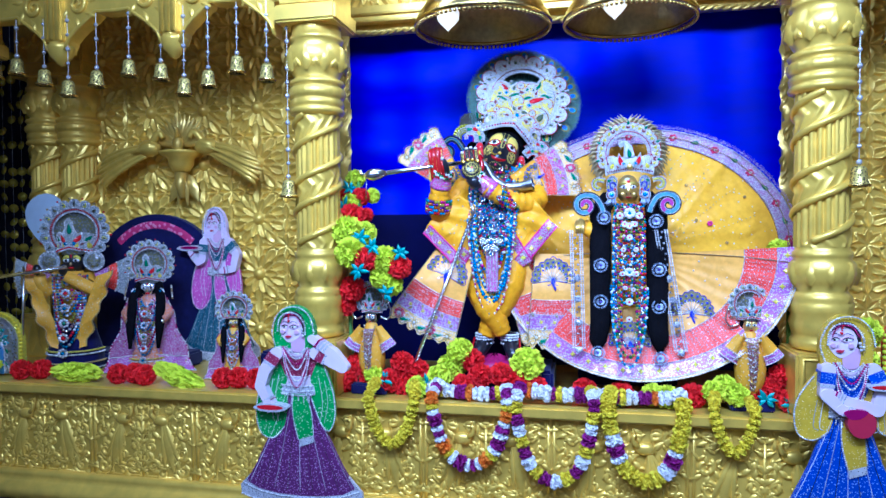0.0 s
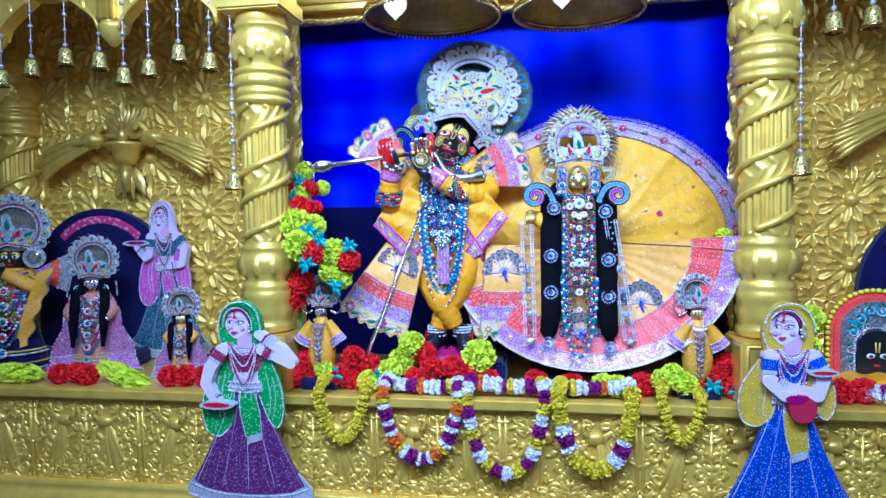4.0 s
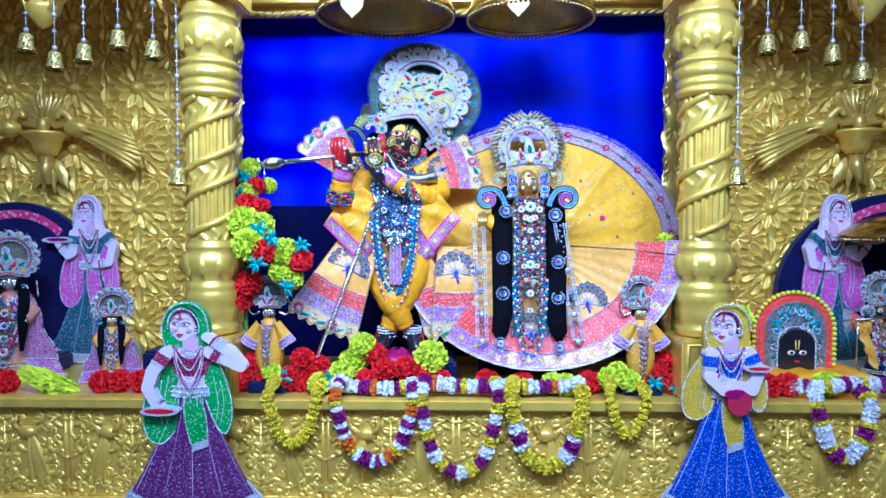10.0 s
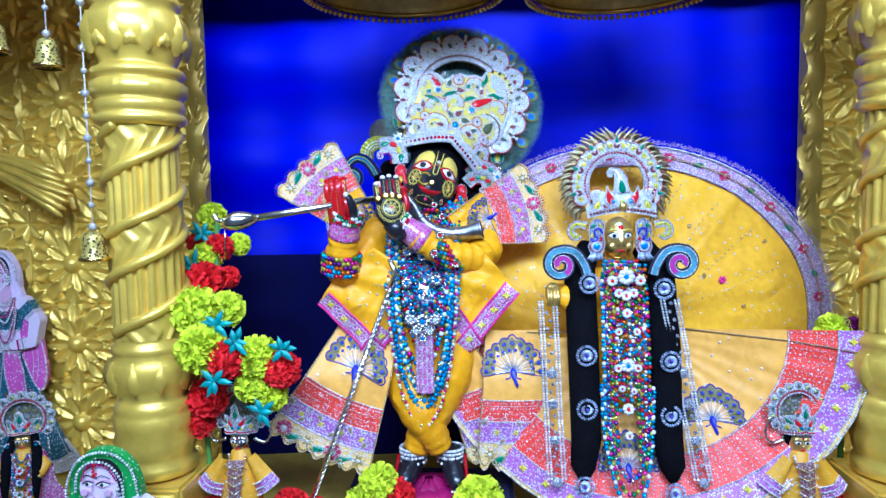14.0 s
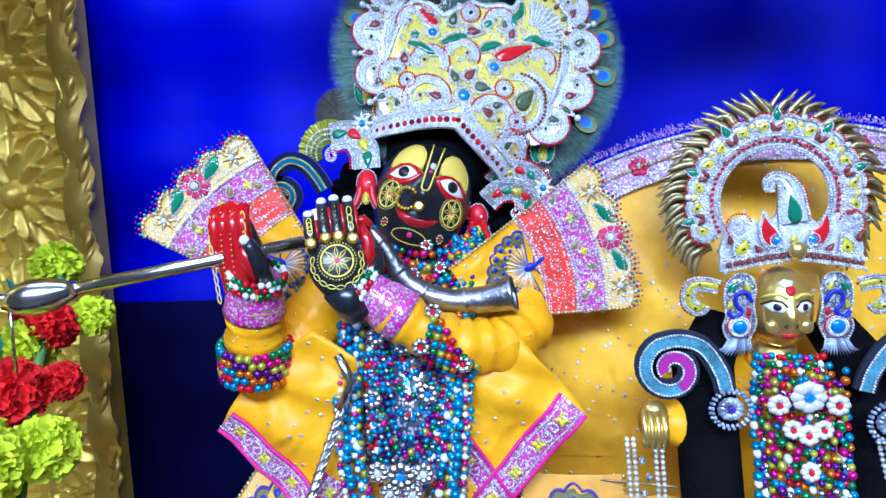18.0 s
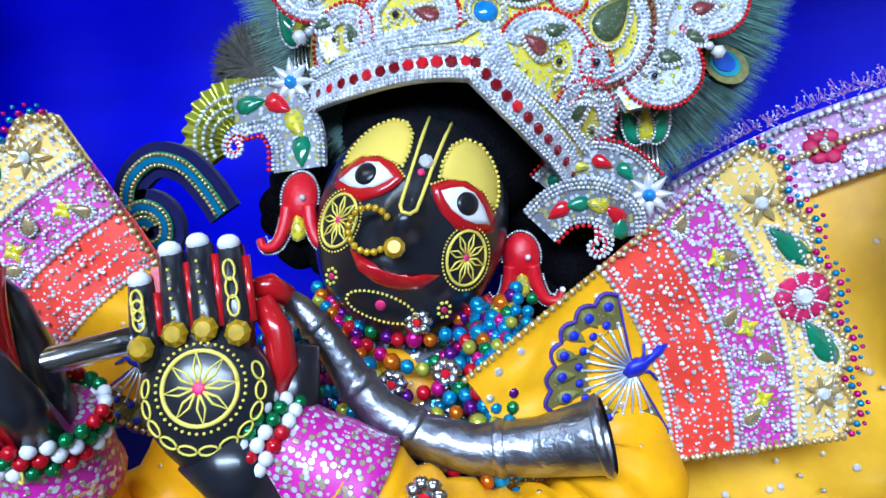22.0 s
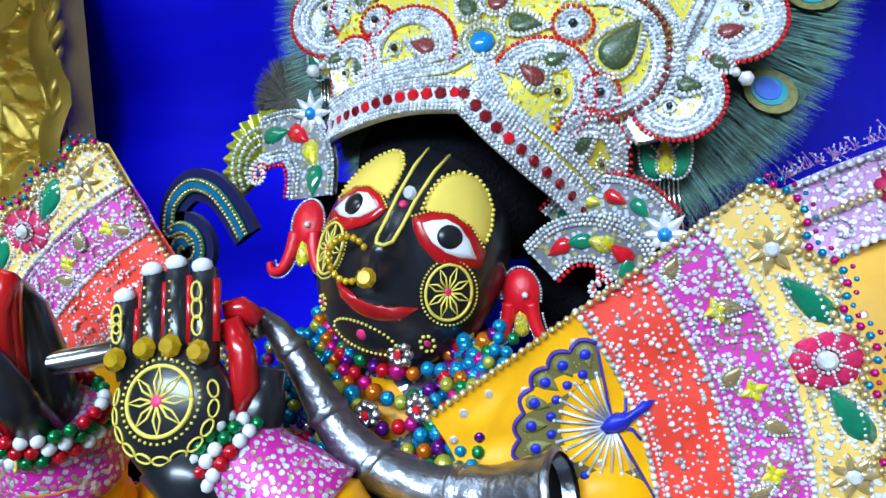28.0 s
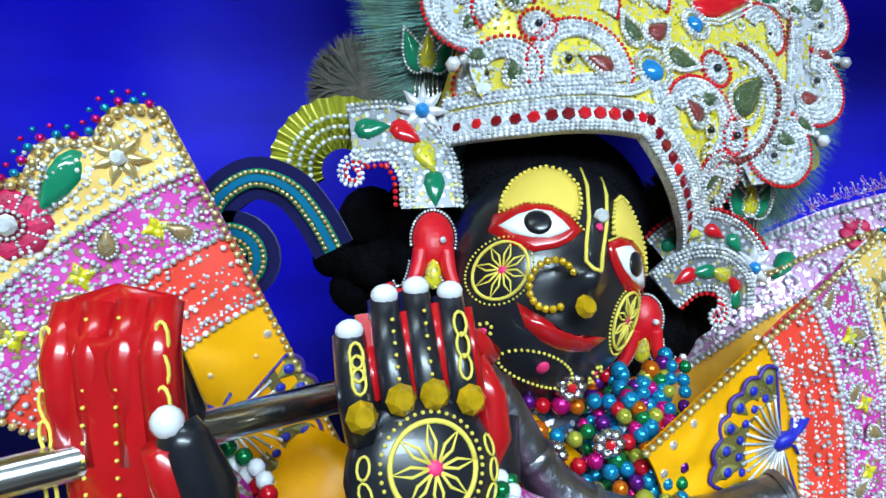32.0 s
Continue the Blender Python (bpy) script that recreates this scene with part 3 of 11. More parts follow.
def arch_bay(name, xs, label):
    a = thing(name, ((xs[0] + xs[-1]) / 2, 1.83, 2.2), label, "arch", group="arches over the side bays")
    for x0, x1 in zip(xs, xs[1:]):
        g = Geo()
        n = 24
        out = [(x0 + 0.03 + (x1 - x0 - 0.06) * i / n, arch_edge(i / n)) for i in range(n + 1)]
        g.plate(out + [(x1 - 0.03, 2.75), (x0 + 0.03, 2.75)], 1.85, 0.05)
        g.tube([(x, 1.80, z + 0.004) for x, z in out], 0.006, 6)
        for s in (-1, 1):
            cx = (x0 + x1) / 2 + s * (x1 - x0) * 0.3
            g.spiral(cx, 2.33, 0.035, 1.5, 1.0 if s > 0 else PI - 1.0, 0.007, y0=1.797, sign=s)
            for k in range(7):
                b = k * 0.9
                g.leaf(cx + 0.045 * math.cos(b), 2.335 + 0.045 * math.sin(b), b + 0.6, 0.04, 0.02, 0.01, y0=1.80)
            g.spiral(cx - s * 0.05, 2.42, 0.03, 1.4, 0, 0.006, y0=1.797, sign=s)
        part("lobe", g, GOLD, a)
    for x in xs[1:-1]:
        g = Geo()
        g.box((x, 1.82, 2.49), (0.066, 0.075, 0.55), 0.004)
        for s in (-1, 0, 1):
            g.tube([(x + s * 0.019, 1.781, 2.22), (x + s * 0.019, 1.781, 2.75)], 0.006 if s else 0.008, 6)
        g.lathe([(0.0, -0.062), (0.012, -0.056), (0.034, -0.03), (0.04, -0.008), (0.042, 0.0), (0.036, 0.005), (0.036, 0.012)], 16, (x, 1.82, 2.205))
        part("pendant_post", g, GOLD, a)
    return a


arch_bay("arch", [-2.04, -1.635, -1.226, -0.85], "gilded scalloped arch with pendant posts over the bay")
arch_bay("arch", [0.70, 1.046, 1.414, 1.79], "gilded scalloped arch with pendant posts over the bay")
beam2 = Geo().box((X0, 1.84, 2.69), (1.3, 0.06, 0.13), 0.005)
solid("lintel", beam2, GOLD_DARK, (X0, 1.84, 2.63), "gilded beam between the middle columns", "beam", kind="structure")

# ---- hanging bells ----
# dark dots paint the shade inside the bells' pierced holes
BELL_METAL = mat_dots("bell_metal_dark_dots", (0.62, 0.48, 0.12), (0.05, 0.04, 0.01), 190, 0.46, 0.38, 0.7, 0.5, 0.1)
PEARL = mat("glass_pearl", (0.50, 0.49, 0.50), 0.18, 0.3, 0.1, 50, 0.0)


def hanging_bell(x, y, zb, ztop, long=False):
    b = thing("hanging_bell", (x, y, zb - 0.026), "small pierced metal bell on a string of glass pearls" if not long else "pierced metal bell on a long pearl string beside a column", "bell", group="bells on strings")
    s = 0.92 if long else 1.0
    part("bell", Geo().lathe([(0.0, 0.052), (0.011, 0.05), (0.017, 0.044), (0.0185, 0.03), (0.020, 0.014), (0.024, 0.006), (0.026, 0.0), (0.022, 0.002), (0.016, 0.03), (0.0, 0.045)], 16, (x, y, zb - 0.026)), BELL_METAL, b)
    part("rim", Geo().lathe([(0.022, -0.002), (0.027, -0.001), (0.027, 0.004), (0.022, 0.005)], 16, (x, y, zb - 0.026)), BRASS, b)
    part("string", Geo().tube([(x, y, zb + 0.024), (x, y, ztop)], 0.0012, 5), WHITE, b)
    z = zb + 0.034
    k = 0
    while z < ztop - 0.01:
        part("bead", Geo().ball((x, y, z), 0.0075 if k % 2 == 0 else 0.006, 10, 7), PEARL, b)
        z += 0.045 if not long else 0.04
        k += 1
    return b


for x, z in ((-1.872, 2.14), (-1.786, 2.148), (-1.683, 2.108), (-1.594, 2.068), (-1.489, 2.093), (-1.373, 2.12), (-1.261, 2.102), (-1.182, 2.052), (-1.1, 2.072), (-1.004, 2.109), (-0.907, 2.08)):
    hanging_bell(x, 1.80, z, 2.30)
for x, z in ((0.768, 2.086), (0.857, 2.094), (0.942, 2.058), (1.02, 2.009), (1.107, 2.045), (1.213, 2.07), (1.305, 2.049), (1.387, 2.036), (1.468, 2.069), (1.562, 2.109), (1.661, 2.101)):
    hanging_bell(x, 1.80, z, 2.30)
for x in (-0.842, 0.692, -1.985, 1.718):
    hanging_bell(x, 1.80, 1.733, 2.24, True)

# ---- ceremonial umbrellas hung over the idols ----
def umbrella(x, y, z, r, label, name="hanging_umbrella", pole=None, tall=1.0):
    u = thing(name, (x, y, z), label, "umbrella")
    prof = [(r, 0.0), (r * 0.99, 0.02), (r * 0.9, 0.05), (r * 0.74, 0.09), (r * 0.5, 0.125), (r * 0.2, 0.145), (0.0, 0.15)]
    prof = [(a, b * tall) for a, b in prof]
    part("dome", Geo().lathe(prof, 48, (x, y, z)), BRASS, u)
    part("lining", Geo().lathe([(p[0] * 0.985, p[1] - 0.004) for p in prof], 48, (x, y, z)), BRONZE, u)
    part("rim", Geo().tube([(x + r * math.cos(TAU * k / 60), y + r * math.sin(TAU * k / 60), z) for k in range(61)], 0.007, 8, False), BRASS, u)
    g = Geo()
    n = 90
    for k in range(n):
        a = TAU * k / n
        g.ball((x + r * math.cos(a), y + r * math.sin(a), z - 0.013), 0.0058, 6, 5)
    part("bead_fringe", g, BRASS, u, "row of small brass drops")
    if pole:
        part("pole", Geo().tube([(x, y, pole), (x, y, z + 0.15 * tall + 0.05)], 0.008, 10), SILVER, u)
        part("finial", Geo().lathe([(0.0, 0.0), (0.016, 0.004), (0.018, 0.02), (0.01, 0.03), (0.014, 0.04), (0.0, 0.06)], 12, (x, y, z + 0.15 * tall - 0.01)), BRASS, u)
    else:
        part("chain", Geo().tube([(x, y, z + 0.14), (x, y, 2.77)], 0.004, 6), BRASS, u)
    return u


umbrella(-0.285, 2.0, 2.235, 0.205, "engraved brass ceremonial umbrella hung over the flute player")
umbrella(0.151, 2.0, 2.225, 0.188, "engraved brass ceremonial umbrella hung over the goddess")
LAMP_GLASS = mat("lit_lamp_glass", (1.0, 0.95, 0.70), 0.3, 0, 0.02, 40, 0, glow=1.3)
for x in (-0.364, 0.102):
    l = thing("hanging_lamp", (x, 1.85, 2.21), "small white glass lamp with a pointed bud tip", "lamp", group="glass lamps")
    part("bulb", Geo().lathe([(0.0, -0.034), (0.007, -0.026), (0.02, -0.014), (0.031, 0.0), (0.033, 0.016), (0.026, 0.034), (0.024, 0.052)], 16, (x, 1.85, 2.212)), LAMP_GLASS, l)
    part("holder", Geo().lathe([(0.024, 0.028), (0.04, 0.034), (0.04, 0.075), (0.02, 0.09), (0.0, 0.095)], 16, (x, 1.85, 2.235)), WHITE, l)
    part("cord", Geo().tube([(x, 1.85, 2.32), (x, 1.85, 2.66)], 0.003, 6), WHITE, l)
# ---- cloth, stones and paint of the idols ----
SILK = mat_dots("saffron_silk", (0.96, 0.39, 0.003), (0.86, 0.80, 0.70), 75, 0.12, 0.40, 0.2, 0, 0.6, fold=0.6)
SILK_DOT = mat_dots("sequined_saffron_silk", (0.96, 0.41, 0.006), (0.85, 0.82, 0.75), 62, 0.17, 0.42, 0.2, 0, 0.6, fold=0.55)
# paler copy of the saffron silk: strong light is put into its colour
SILK_PALE = mat_dots("sequined_lit_saffron_silk", (0.88, 0.43, 0.075), (0.86, 0.82, 0.78), 46, 0.15, 0.4, 0.2, 0, 0.6, fold=0.35)
YELLOW_EMB = mat_dots("yellow_embroidery", (0.86, 0.55, 0.14), (0.84, 0.84, 0.9), 260, 0.42, 0.5, 0.2, 0, 0.1)
CORAL_EMB = mat_dots("coral_embroidery", (0.86, 0.055, 0.03), (0.86, 0.84, 0.90), 300, 0.27, 0.5, 0.2, 0, 0.1)
MAGENTA_EMB = mat_dots("magenta_embroidery", (0.62, 0.04, 0.36), (0.84, 0.82, 0.92), 330, 0.49, 0.5, 0.2, 0, 0.3, second=(0.42, 0.30, 0.16))
LILAC_EMB = mat_dots("lilac_silver_embroidery", (0.42, 0.12, 0.46), (0.80, 0.80, 0.90), 260, 0.47, 0.4, 0.2, 0, 0.15, second=(0.7, 0.25, 0.45))
YELLOW_SEQ = mat_dots("yellow_sequins", (0.72, 0.62, 0.03), (0.90, 0.85, 0.25), 300, 0.45, 0.3, 0.1, 0.2, 0.5)
# each stone's colour varies in brightness to imitate sparkle
RHINE = mat("white_rhinestone", (0.86, 0.90, 0.98), 0.2, 0.28, 0.25, 400, 0.0, island=0.5)
PEARL_GOLD = mat("gold_pearl", (0.72, 0.55, 0.25), 0.2, 0.6, 0.15, 300, 0.0)
RED = mat("red_stone", (0.62, 0.01, 0.02), 0.12, 0, 0.15, 90, 0.0, coat=0.6)
RUBY = mat("dark_ruby", (0.20, 0.004, 0.01), 0.08, 0.1, 0.3, 200, 0.0, coat=0.8)
GREEN = mat("green_enamel", (0.006, 0.20, 0.10), 0.15, 0, 0.2, 90, 0.0, coat=0.6)
TEAL = mat("teal_enamel", (0.02, 0.30, 0.36), 0.2, 0, 0.2, 90, 0.0, coat=0.4)
MAROON_DOT = mat_dots("maroon_cut_beads", (0.20, 0.03, 0.03), (0.45, 0.14, 0.12), 420, 0.4, 0.3, 0.15)
for m in (SILK, SILK_DOT, SILK_PALE):
    m.node_tree.nodes["Principled BSDF"].inputs["Specular IOR Level"].default_value = 0.25
CUFF = mat_dots("silver_thread_cuff", (0.62, 0.015, 0.34), (0.78, 0.76, 0.80), 310, 0.52, 0.45, 0.25, 0, 0.4, second=(0.46, 0.36, 0.24))
PINE_GOLD = mat_dots("gold_cut_beads", (0.34, 0.22, 0.10), (0.75, 0.62, 0.40), 520, 0.4, 0.3, 0.15, 0.3, 0.6)
OLIVE_DOT = mat_dots("olive_cut_beads", (0.06, 0.09, 0.04), (0.22, 0.28, 0.18), 420, 0.4, 0.3, 0.15)
BLUE_GEM = mat("blue_glass_gem", (0.01, 0.24, 0.62), 0.08, 0.2, 0.2, 90, 0.0, coat=0.8)
BLACK = mat("black_painted_stone", (0.010, 0.011, 0.016), 0.28, 0, 0.4, 30, 0.05, 80, coat=0.25)
HAIR = mat("black_hair_wool", (0.005, 0.005, 0.007), 0.95, 0, 0.3, 200, 0.8, 500, spec=0.05, bdist=0.004)
SANDAL = mat("yellow_sandal_paste", (0.76, 0.55, 0.09), 0.75, 0, 0.08, 40, 0.1, 200)
LINE_Y = mat("yellow_line_paint", (0.78, 0.62, 0.10), 0.6, 0, 0.08)
RED_PAINT = mat("red_lacquer", (0.46, 0.006, 0.010), 0.22, 0, 0.2, 25, 0.05, 80, coat=0.5)
PINK_PAINT = mat("pink_paint", (0.80, 0.03, 0.16), 0.5, 0, 0.08)
EYE_WHITE = mat("eye_white", (0.82, 0.83, 0.86), 0.2, 0, 0.03)
FEATHER = mat("peacock_feather", (0.085, 0.20, 0.145), 0.6, 0, 0.6, 120, 0.3, 600, sheen=0.4, island=0.7)
FEATHER_T = mat("teal_feather", (0.07, 0.19, 0.17), 0.5, 0.1, 0.6, 120, 0.3, 600, sheen=0.4, island=0.7)
TUFT = mat("dark_brown_feather", (0.05, 0.042, 0.03), 0.7, 0, 0.6, 120, 0.3, 600, island=0.7)
PEACOCK_BLUE = mat("peacock_blue_eye", (0.01, 0.10, 0.55), 0.3, 0.2, 0.3, 200)
CRIMSON = mat("crimson_silk_thread", (0.58, 0.010, 0.085), 0.55, 0, 0.35, 260, 0.4, 500)
MAGENTA_P = mat("magenta_piping", (0.72, 0.015, 0.24), 0.55, 0, 0.1)
ROYAL = mat("royal_blue_thread", (0.01, 0.02, 0.42), 0.4, 0, 0.2)
OLIVE_T = mat("olive_thread", (0.20, 0.19, 0.05), 0.6, 0, 0.4, 300, 0.4, 500)
TAIL_T = mat_dots("olive_silver_thread", (0.15, 0.12, 0.03), (0.60, 0.60, 0.50), 420, 0.18, 0.5, 0.3)
NIGHT_T = mat("deep_violet_thread", (0.05, 0.02, 0.26), 0.5, 0, 0.25, 300, 0.3, 500)
AMBER = mat("amber_gem", (0.60, 0.36, 0.01), 0.08, 0.3, 0.3, 200, 0.0, coat=0.8)
BEAD_BLUE = mat("turquoise_bead", (0.01, 0.28, 0.55), 0.18, 0.6, 0.1, 60, 0.0)
BEAD_GREEN = mat("green_bead", (0.01, 0.22, 0.07), 0.18, 0.6, 0.1, 60, 0.0)
BEAD_PINK = mat("magenta_bead", (0.66, 0.01, 0.22), 0.18, 0.6, 0.1, 60, 0.0)
BEAD_LIME = mat("lime_bead", (0.42, 0.42, 0.05), 0.16, 0.4, 0.1, 60, 0.0)
BEAD_PURPLE = mat("purple_bead", (0.12, 0.01, 0.20), 0.18, 0.6, 0.1, 60, 0.0)
BEAD_ORANGE = mat("orange_bead", (0.72, 0.16, 0.01), 0.18, 0.6, 0.1, 60, 0.0)
BEAD_WHITE = mat("white_bead", (0.74, 0.74, 0.78), 0.18, 0, 0.05, 60, 0.0)
BEAD_RED = mat("red_bead", (0.50, 0.005, 0.015), 0.16, 0.15, 0.1, 60, 0.0)
BEADS = [BEAD_BLUE, BEAD_GREEN, BEAD_PINK, BEAD_LIME, BEAD_PURPLE, BEAD_ORANGE, BEAD_BLUE, BEAD_RED]
GOLD_BRIGHT = mat("polished_gold", (0.88, 0.62, 0.18), 0.28, 0.85, 0.06, 30, 0.05, 60)

UNIT_BALL = [(0, -1, 0)] + [(math.cos(TAU * k / 6) * math.cos(b), math.sin(b), math.sin(TAU * k / 6) * math.cos(b)) for b in (-0.55, 0.45) for k in range(6)] + [(0, 1, 0)]
BALL_F = [(0, 1 + (k + 1) % 6, 1 + k) for k in range(6)] + [(1 + k, 1 + (k + 1) % 6, 7 + (k + 1) % 6, 7 + k) for k in range(6)] + [(7 + k, 7 + (k + 1) % 6, 13) for k in range(6)]


def bead(g, p, r):
    g.add([(p[0] + x * r, p[1] + y * r, p[2] + z * r) for x, y, z in UNIT_BALL], BALL_F)


def along(pts, step):
    """Points at even steps along a line of points (any number of axes)."""
    out, carry = [], 0.0
    for a, b in zip(pts, pts[1:]):
        d = math.dist(a, b)
        while carry <= d and d > 1e-9:
            f = carry / d
            out.append(tuple(p + (q - p) * f for p, q in zip(a, b)))
            carry += step
        carry -= d
    return out


def arc(cx, cz, r, a0, a1, n=16, rz=None):
    return [(cx + r * math.cos(a0 + (a1 - a0) * i / n), cz + (rz or r) * math.sin(a0 + (a1 - a0) * i / n)) for i in range(n + 1)]


def drop(cx, cz, r, ang, w=0.62, n=16, curl=0.0):
    """A teardrop outline, its tip towards the angle ang."""
    out = []
    for i in range(n):
        th = TAU * i / n
        l, q = -math.cos(th) * r * -1, math.sin(th) * math.sin(th / 2) ** 1.2 * r * w
        q += curl * max(0, l / r) ** 2 * r
        out.append((cx + math.cos(ang) * l - math.sin(ang) * q, cz + math.sin(ang) * l + math.cos(ang) * q))
    return out


def spiral2(cx, cz, r0, turns, a0, sign=1, n=26, r1=0.12):
    return [(cx + r0 * (1 - (1 - r1) * i / n) * math.cos(a0 + sign * TAU * turns * i / n), cz + r0 * (1 - (1 - r1) * i / n) * math.sin(a0 + sign * TAU * turns * i / n)) for i in range(n + 1)]


class Sheet:
    """Stitches flat ornament onto a surface: S(a, b, lift) gives the place."""

    def __init__(self, S):
        self.S = S

    def fill(self, g, out, lift, rise=0.0, rings=4):
        n = len(out)
        cx, cz = sum(p[0] for p in out) / n, sum(p[1] for p in out) / n
        vs = []
        for j in range(rings):
            f = 1 - j / rings
            for x, z in out:
                vs.append(self.S(cx + (x - cx) * f, cz + (z - cz) * f, lift + rise * (1 - f * f)))
        vs += [self.S(x, z, 0) for x, z in out] + [self.S(cx, cz, lift + rise)]
        fs = [(j * n + k, j * n + (k + 1) % n, (j + 1) * n + (k + 1) % n, (j + 1) * n + k) for j in range(rings - 1) for k in range(n)]
        fs += [((rings - 1) * n + k, (rings - 1) * n + (k + 1) % n, (rings + 1) * n) for k in range(n)]
        fs += [(rings * n + k, rings * n + (k + 1) % n, (k + 1) % n, k) for k in range(n)]
        g.add(vs, fs)

    def beads(self, g, pts, r, step=None, lift=None):
        for a, b in along(pts, step or 2.05 * r):
            bead(g, self.S(a, b, r * 0.5 if lift is None else lift), r)

    def line(self, g, pts, r, lift=None, n=6):
        g.tube([self.S(a, b, r * 0.5 if lift is None else lift) for a, b in pts], r, n)

    def stone(self, g, a, b, r, lift=0.001):
        c = self.S(a, b, lift)
        g.gem(c, r, 0.5, 8)


def flat(fn):
    return Sheet(lambda a, b, l: (a, fn(a, b) - l, b))


def flower2(sh, gp, gc, cx, cz, r, n=6, rise=0.002, ph=0.0):
    """Petals go to gp, the middle stone to gc."""
    for k in range(n):
        a = ph + TAU * k / n
        sh.fill(gp, [(cx + r * 0.58 * math.cos(a) + r * 0.42 * math.cos(t) * 1.0, cz + r * 0.58 * math.sin(a) + r * 0.36 * math.sin(t)) for t in [a + TAU * i / 8 for i in range(8)]], 0.0008, rise, 2)
    sh.stone(gc, cx, cz, r * 0.3, 0.0035)


def fan_panel(name, base, label, cx, cz, R, a0, a1, depth, r_in=0.25, bands=(0.64, 0.765, 0.88), mats=None, lobes=5, fringe=True, peacock=0.42, group="", rz=1.0, edge=True):
    """A stiff embroidered fan: rings of cloth round (cx, cz), pearls on its seams, stones and flowers on it."""
    t = thing(name, base, label, "embroidered fan" if "fan" in name else "skirt panel", group=group)
    sh = flat(depth)
    cols = mats or (SILK_DOT, CORAL_EMB, MAGENTA_EMB, YELLOW_EMB)
    rad = (r_in, *bands, 1.0)
    A = lambda f: a0 + (a1 - a0) * f

    def outer(f):
        return 1.0 + (0.030 * (abs(math.sin(PI * lobes * f)) - 0.6) if edge else 0)

    def pt(f, q):
        return cx + R * q * math.cos(A(f)), cz + R * rz * q * math.sin(A(f))
    n = max(12, int(abs(a1 - a0) * R / 0.006))
    for i, nm in enumerate(("cloth", "coral_band", "magenta_band", "flower_band")):
        g = Geo()

        def fn(u, v, i=i):
            q = rad[i] + (rad[i + 1] - rad[i]) * v
            if i == 3:
                q = rad[3] + (outer(u) - rad[3]) * v
            x, z = pt(u, q)
            return x, depth(x, z) + 0.0015 * math.sin(u * 19 + i) * math.sin(v * 3), z
        g.grid(fn, n, 8 if i == 0 else 4)
        g.grid(lambda u, v: (fn(u, v)[0], fn(u, v)[1] + 0.004, fn(u, v)[2]), n, 3)
        part(nm, g, cols[i], t)
    g = Geo()
    for q in bands:
        sh.beads(g, [pt(f / n, q) for f in range(n + 1)], 0.0019 * min(1.15, R / 0.29))
    part("seam_beading", g, RHINE, t, "silver bead rows along the seams")
    g = Geo()
    edge = [pt(f / n, outer(f / n) - 0.012) for f in range(n + 1)]
    sh.beads(g, edge, 0.0023 * min(1.15, R / 0.29))
    for f in (0.006, 0.994):
        sh.beads(g, [pt(f, r_in + (0.985 - r_in) * k / 40) for k in range(41)], 0.0021 * min(1.15, R / 0.29))
    part("pearl_edge", g, PEARL_GOLD, t, "gold pearl edging")
    # ornament of the bands
    k = min(1.15, R / 0.29)
    flw, cen, lea, stn, yel, out_b = Geo(), Geo(), Geo(), Geo(), Geo(), Geo()
    span = abs(a1 - a0) * R
    m = max(3, round(span / (0.058 * k)))
    for i in range(m):
        f = (i + 0.5) / m
        x, z = pt(f, (bands[2] + 1) / 2)
        if i % 2 == (m // 2) % 2:
            flower2(sh, flw, cen, x, z, 0.0165 * k, 8, 0.001)
            sh.beads(out_b, arc(x, z, 0.0062 * k, 0, TAU, 14), 0.0011 * k, lift=0.003)
            for j in range(8):
                b = TAU * (j + 0.5) / 8
                sh.beads(out_b, [(x + 0.008 * k * math.cos(b), z + 0.008 * k * math.sin(b)), (x + 0.0155 * k * math.cos(b), z + 0.0155 * k * math.sin(b))], 0.0008 * k, lift=0.0018)
        else:
            for j in range(7):
                b = TAU * j / 7
                sh.fill(stn, drop(x + 0.007 * k * math.cos(b), z + 0.007 * k * math.sin(b), 0.006 * k, b, 0.6, 8), 0.001, 0.0015, 2)
            sh.stone(cen, x, z, 0.0038 * k, 0.003)
        xl, zl = pt((i + 1.0) / m if i < m - 1 else 0.02, (bands[2] + 1) / 2 + 0.01)
        if i < m - 1:
            sh.fill(lea, drop(xl, zl, 0.0165 * k, A((i + 1) / m) + PI / 2 + 0.4, 0.52, 14), 0.001, 0.001, 2)
            lo = drop(xl, zl, 0.0185 * k, A((i + 1) / m) + PI / 2 + 0.4, 0.60, 20)
            sh.beads(out_b, lo + lo[:1], 0.0012 * k)
            sh.beads(out_b, spiral2(xl + 0.012 * k * math.cos(A(f)), zl + 0.012 * k * math.sin(A(f)), 0.007 * k, 1.0, i, 1, 10), 0.0011 * k)
        xy, zy = pt((i + 0.9) / (m + 0.6), (bands[1] + bands[2]) / 2)
        for j in range(4):
            b = TAU * j / 4 + 0.4
            sh.fill(yel, drop(xy + 0.003 * k * math.cos(b), zy + 0.003 * k * math.sin(b), 0.0042 * k, b, 0.9, 8), 0.001, 0.0015, 2)
    part("flower", flw, CRIMSON, t, "crimson silk flowers")
    part("leaf", lea, GREEN, t, "green satin leaves with silver outline")
    part("star", stn, PEARL_GOLD, t, "gold bead stars")
    part("clover", yel, YELLOW_SEQ, t, "yellow sequin clovers")
    part("stone", cen, RHINE, t)
    sc = out_b
    for q in (bands[2] + 0.02, 0.965):
        sh.beads(sc, [pt(f / n, q) for f in range(n + 1)], 0.0013 * k, 0.0034 * k)
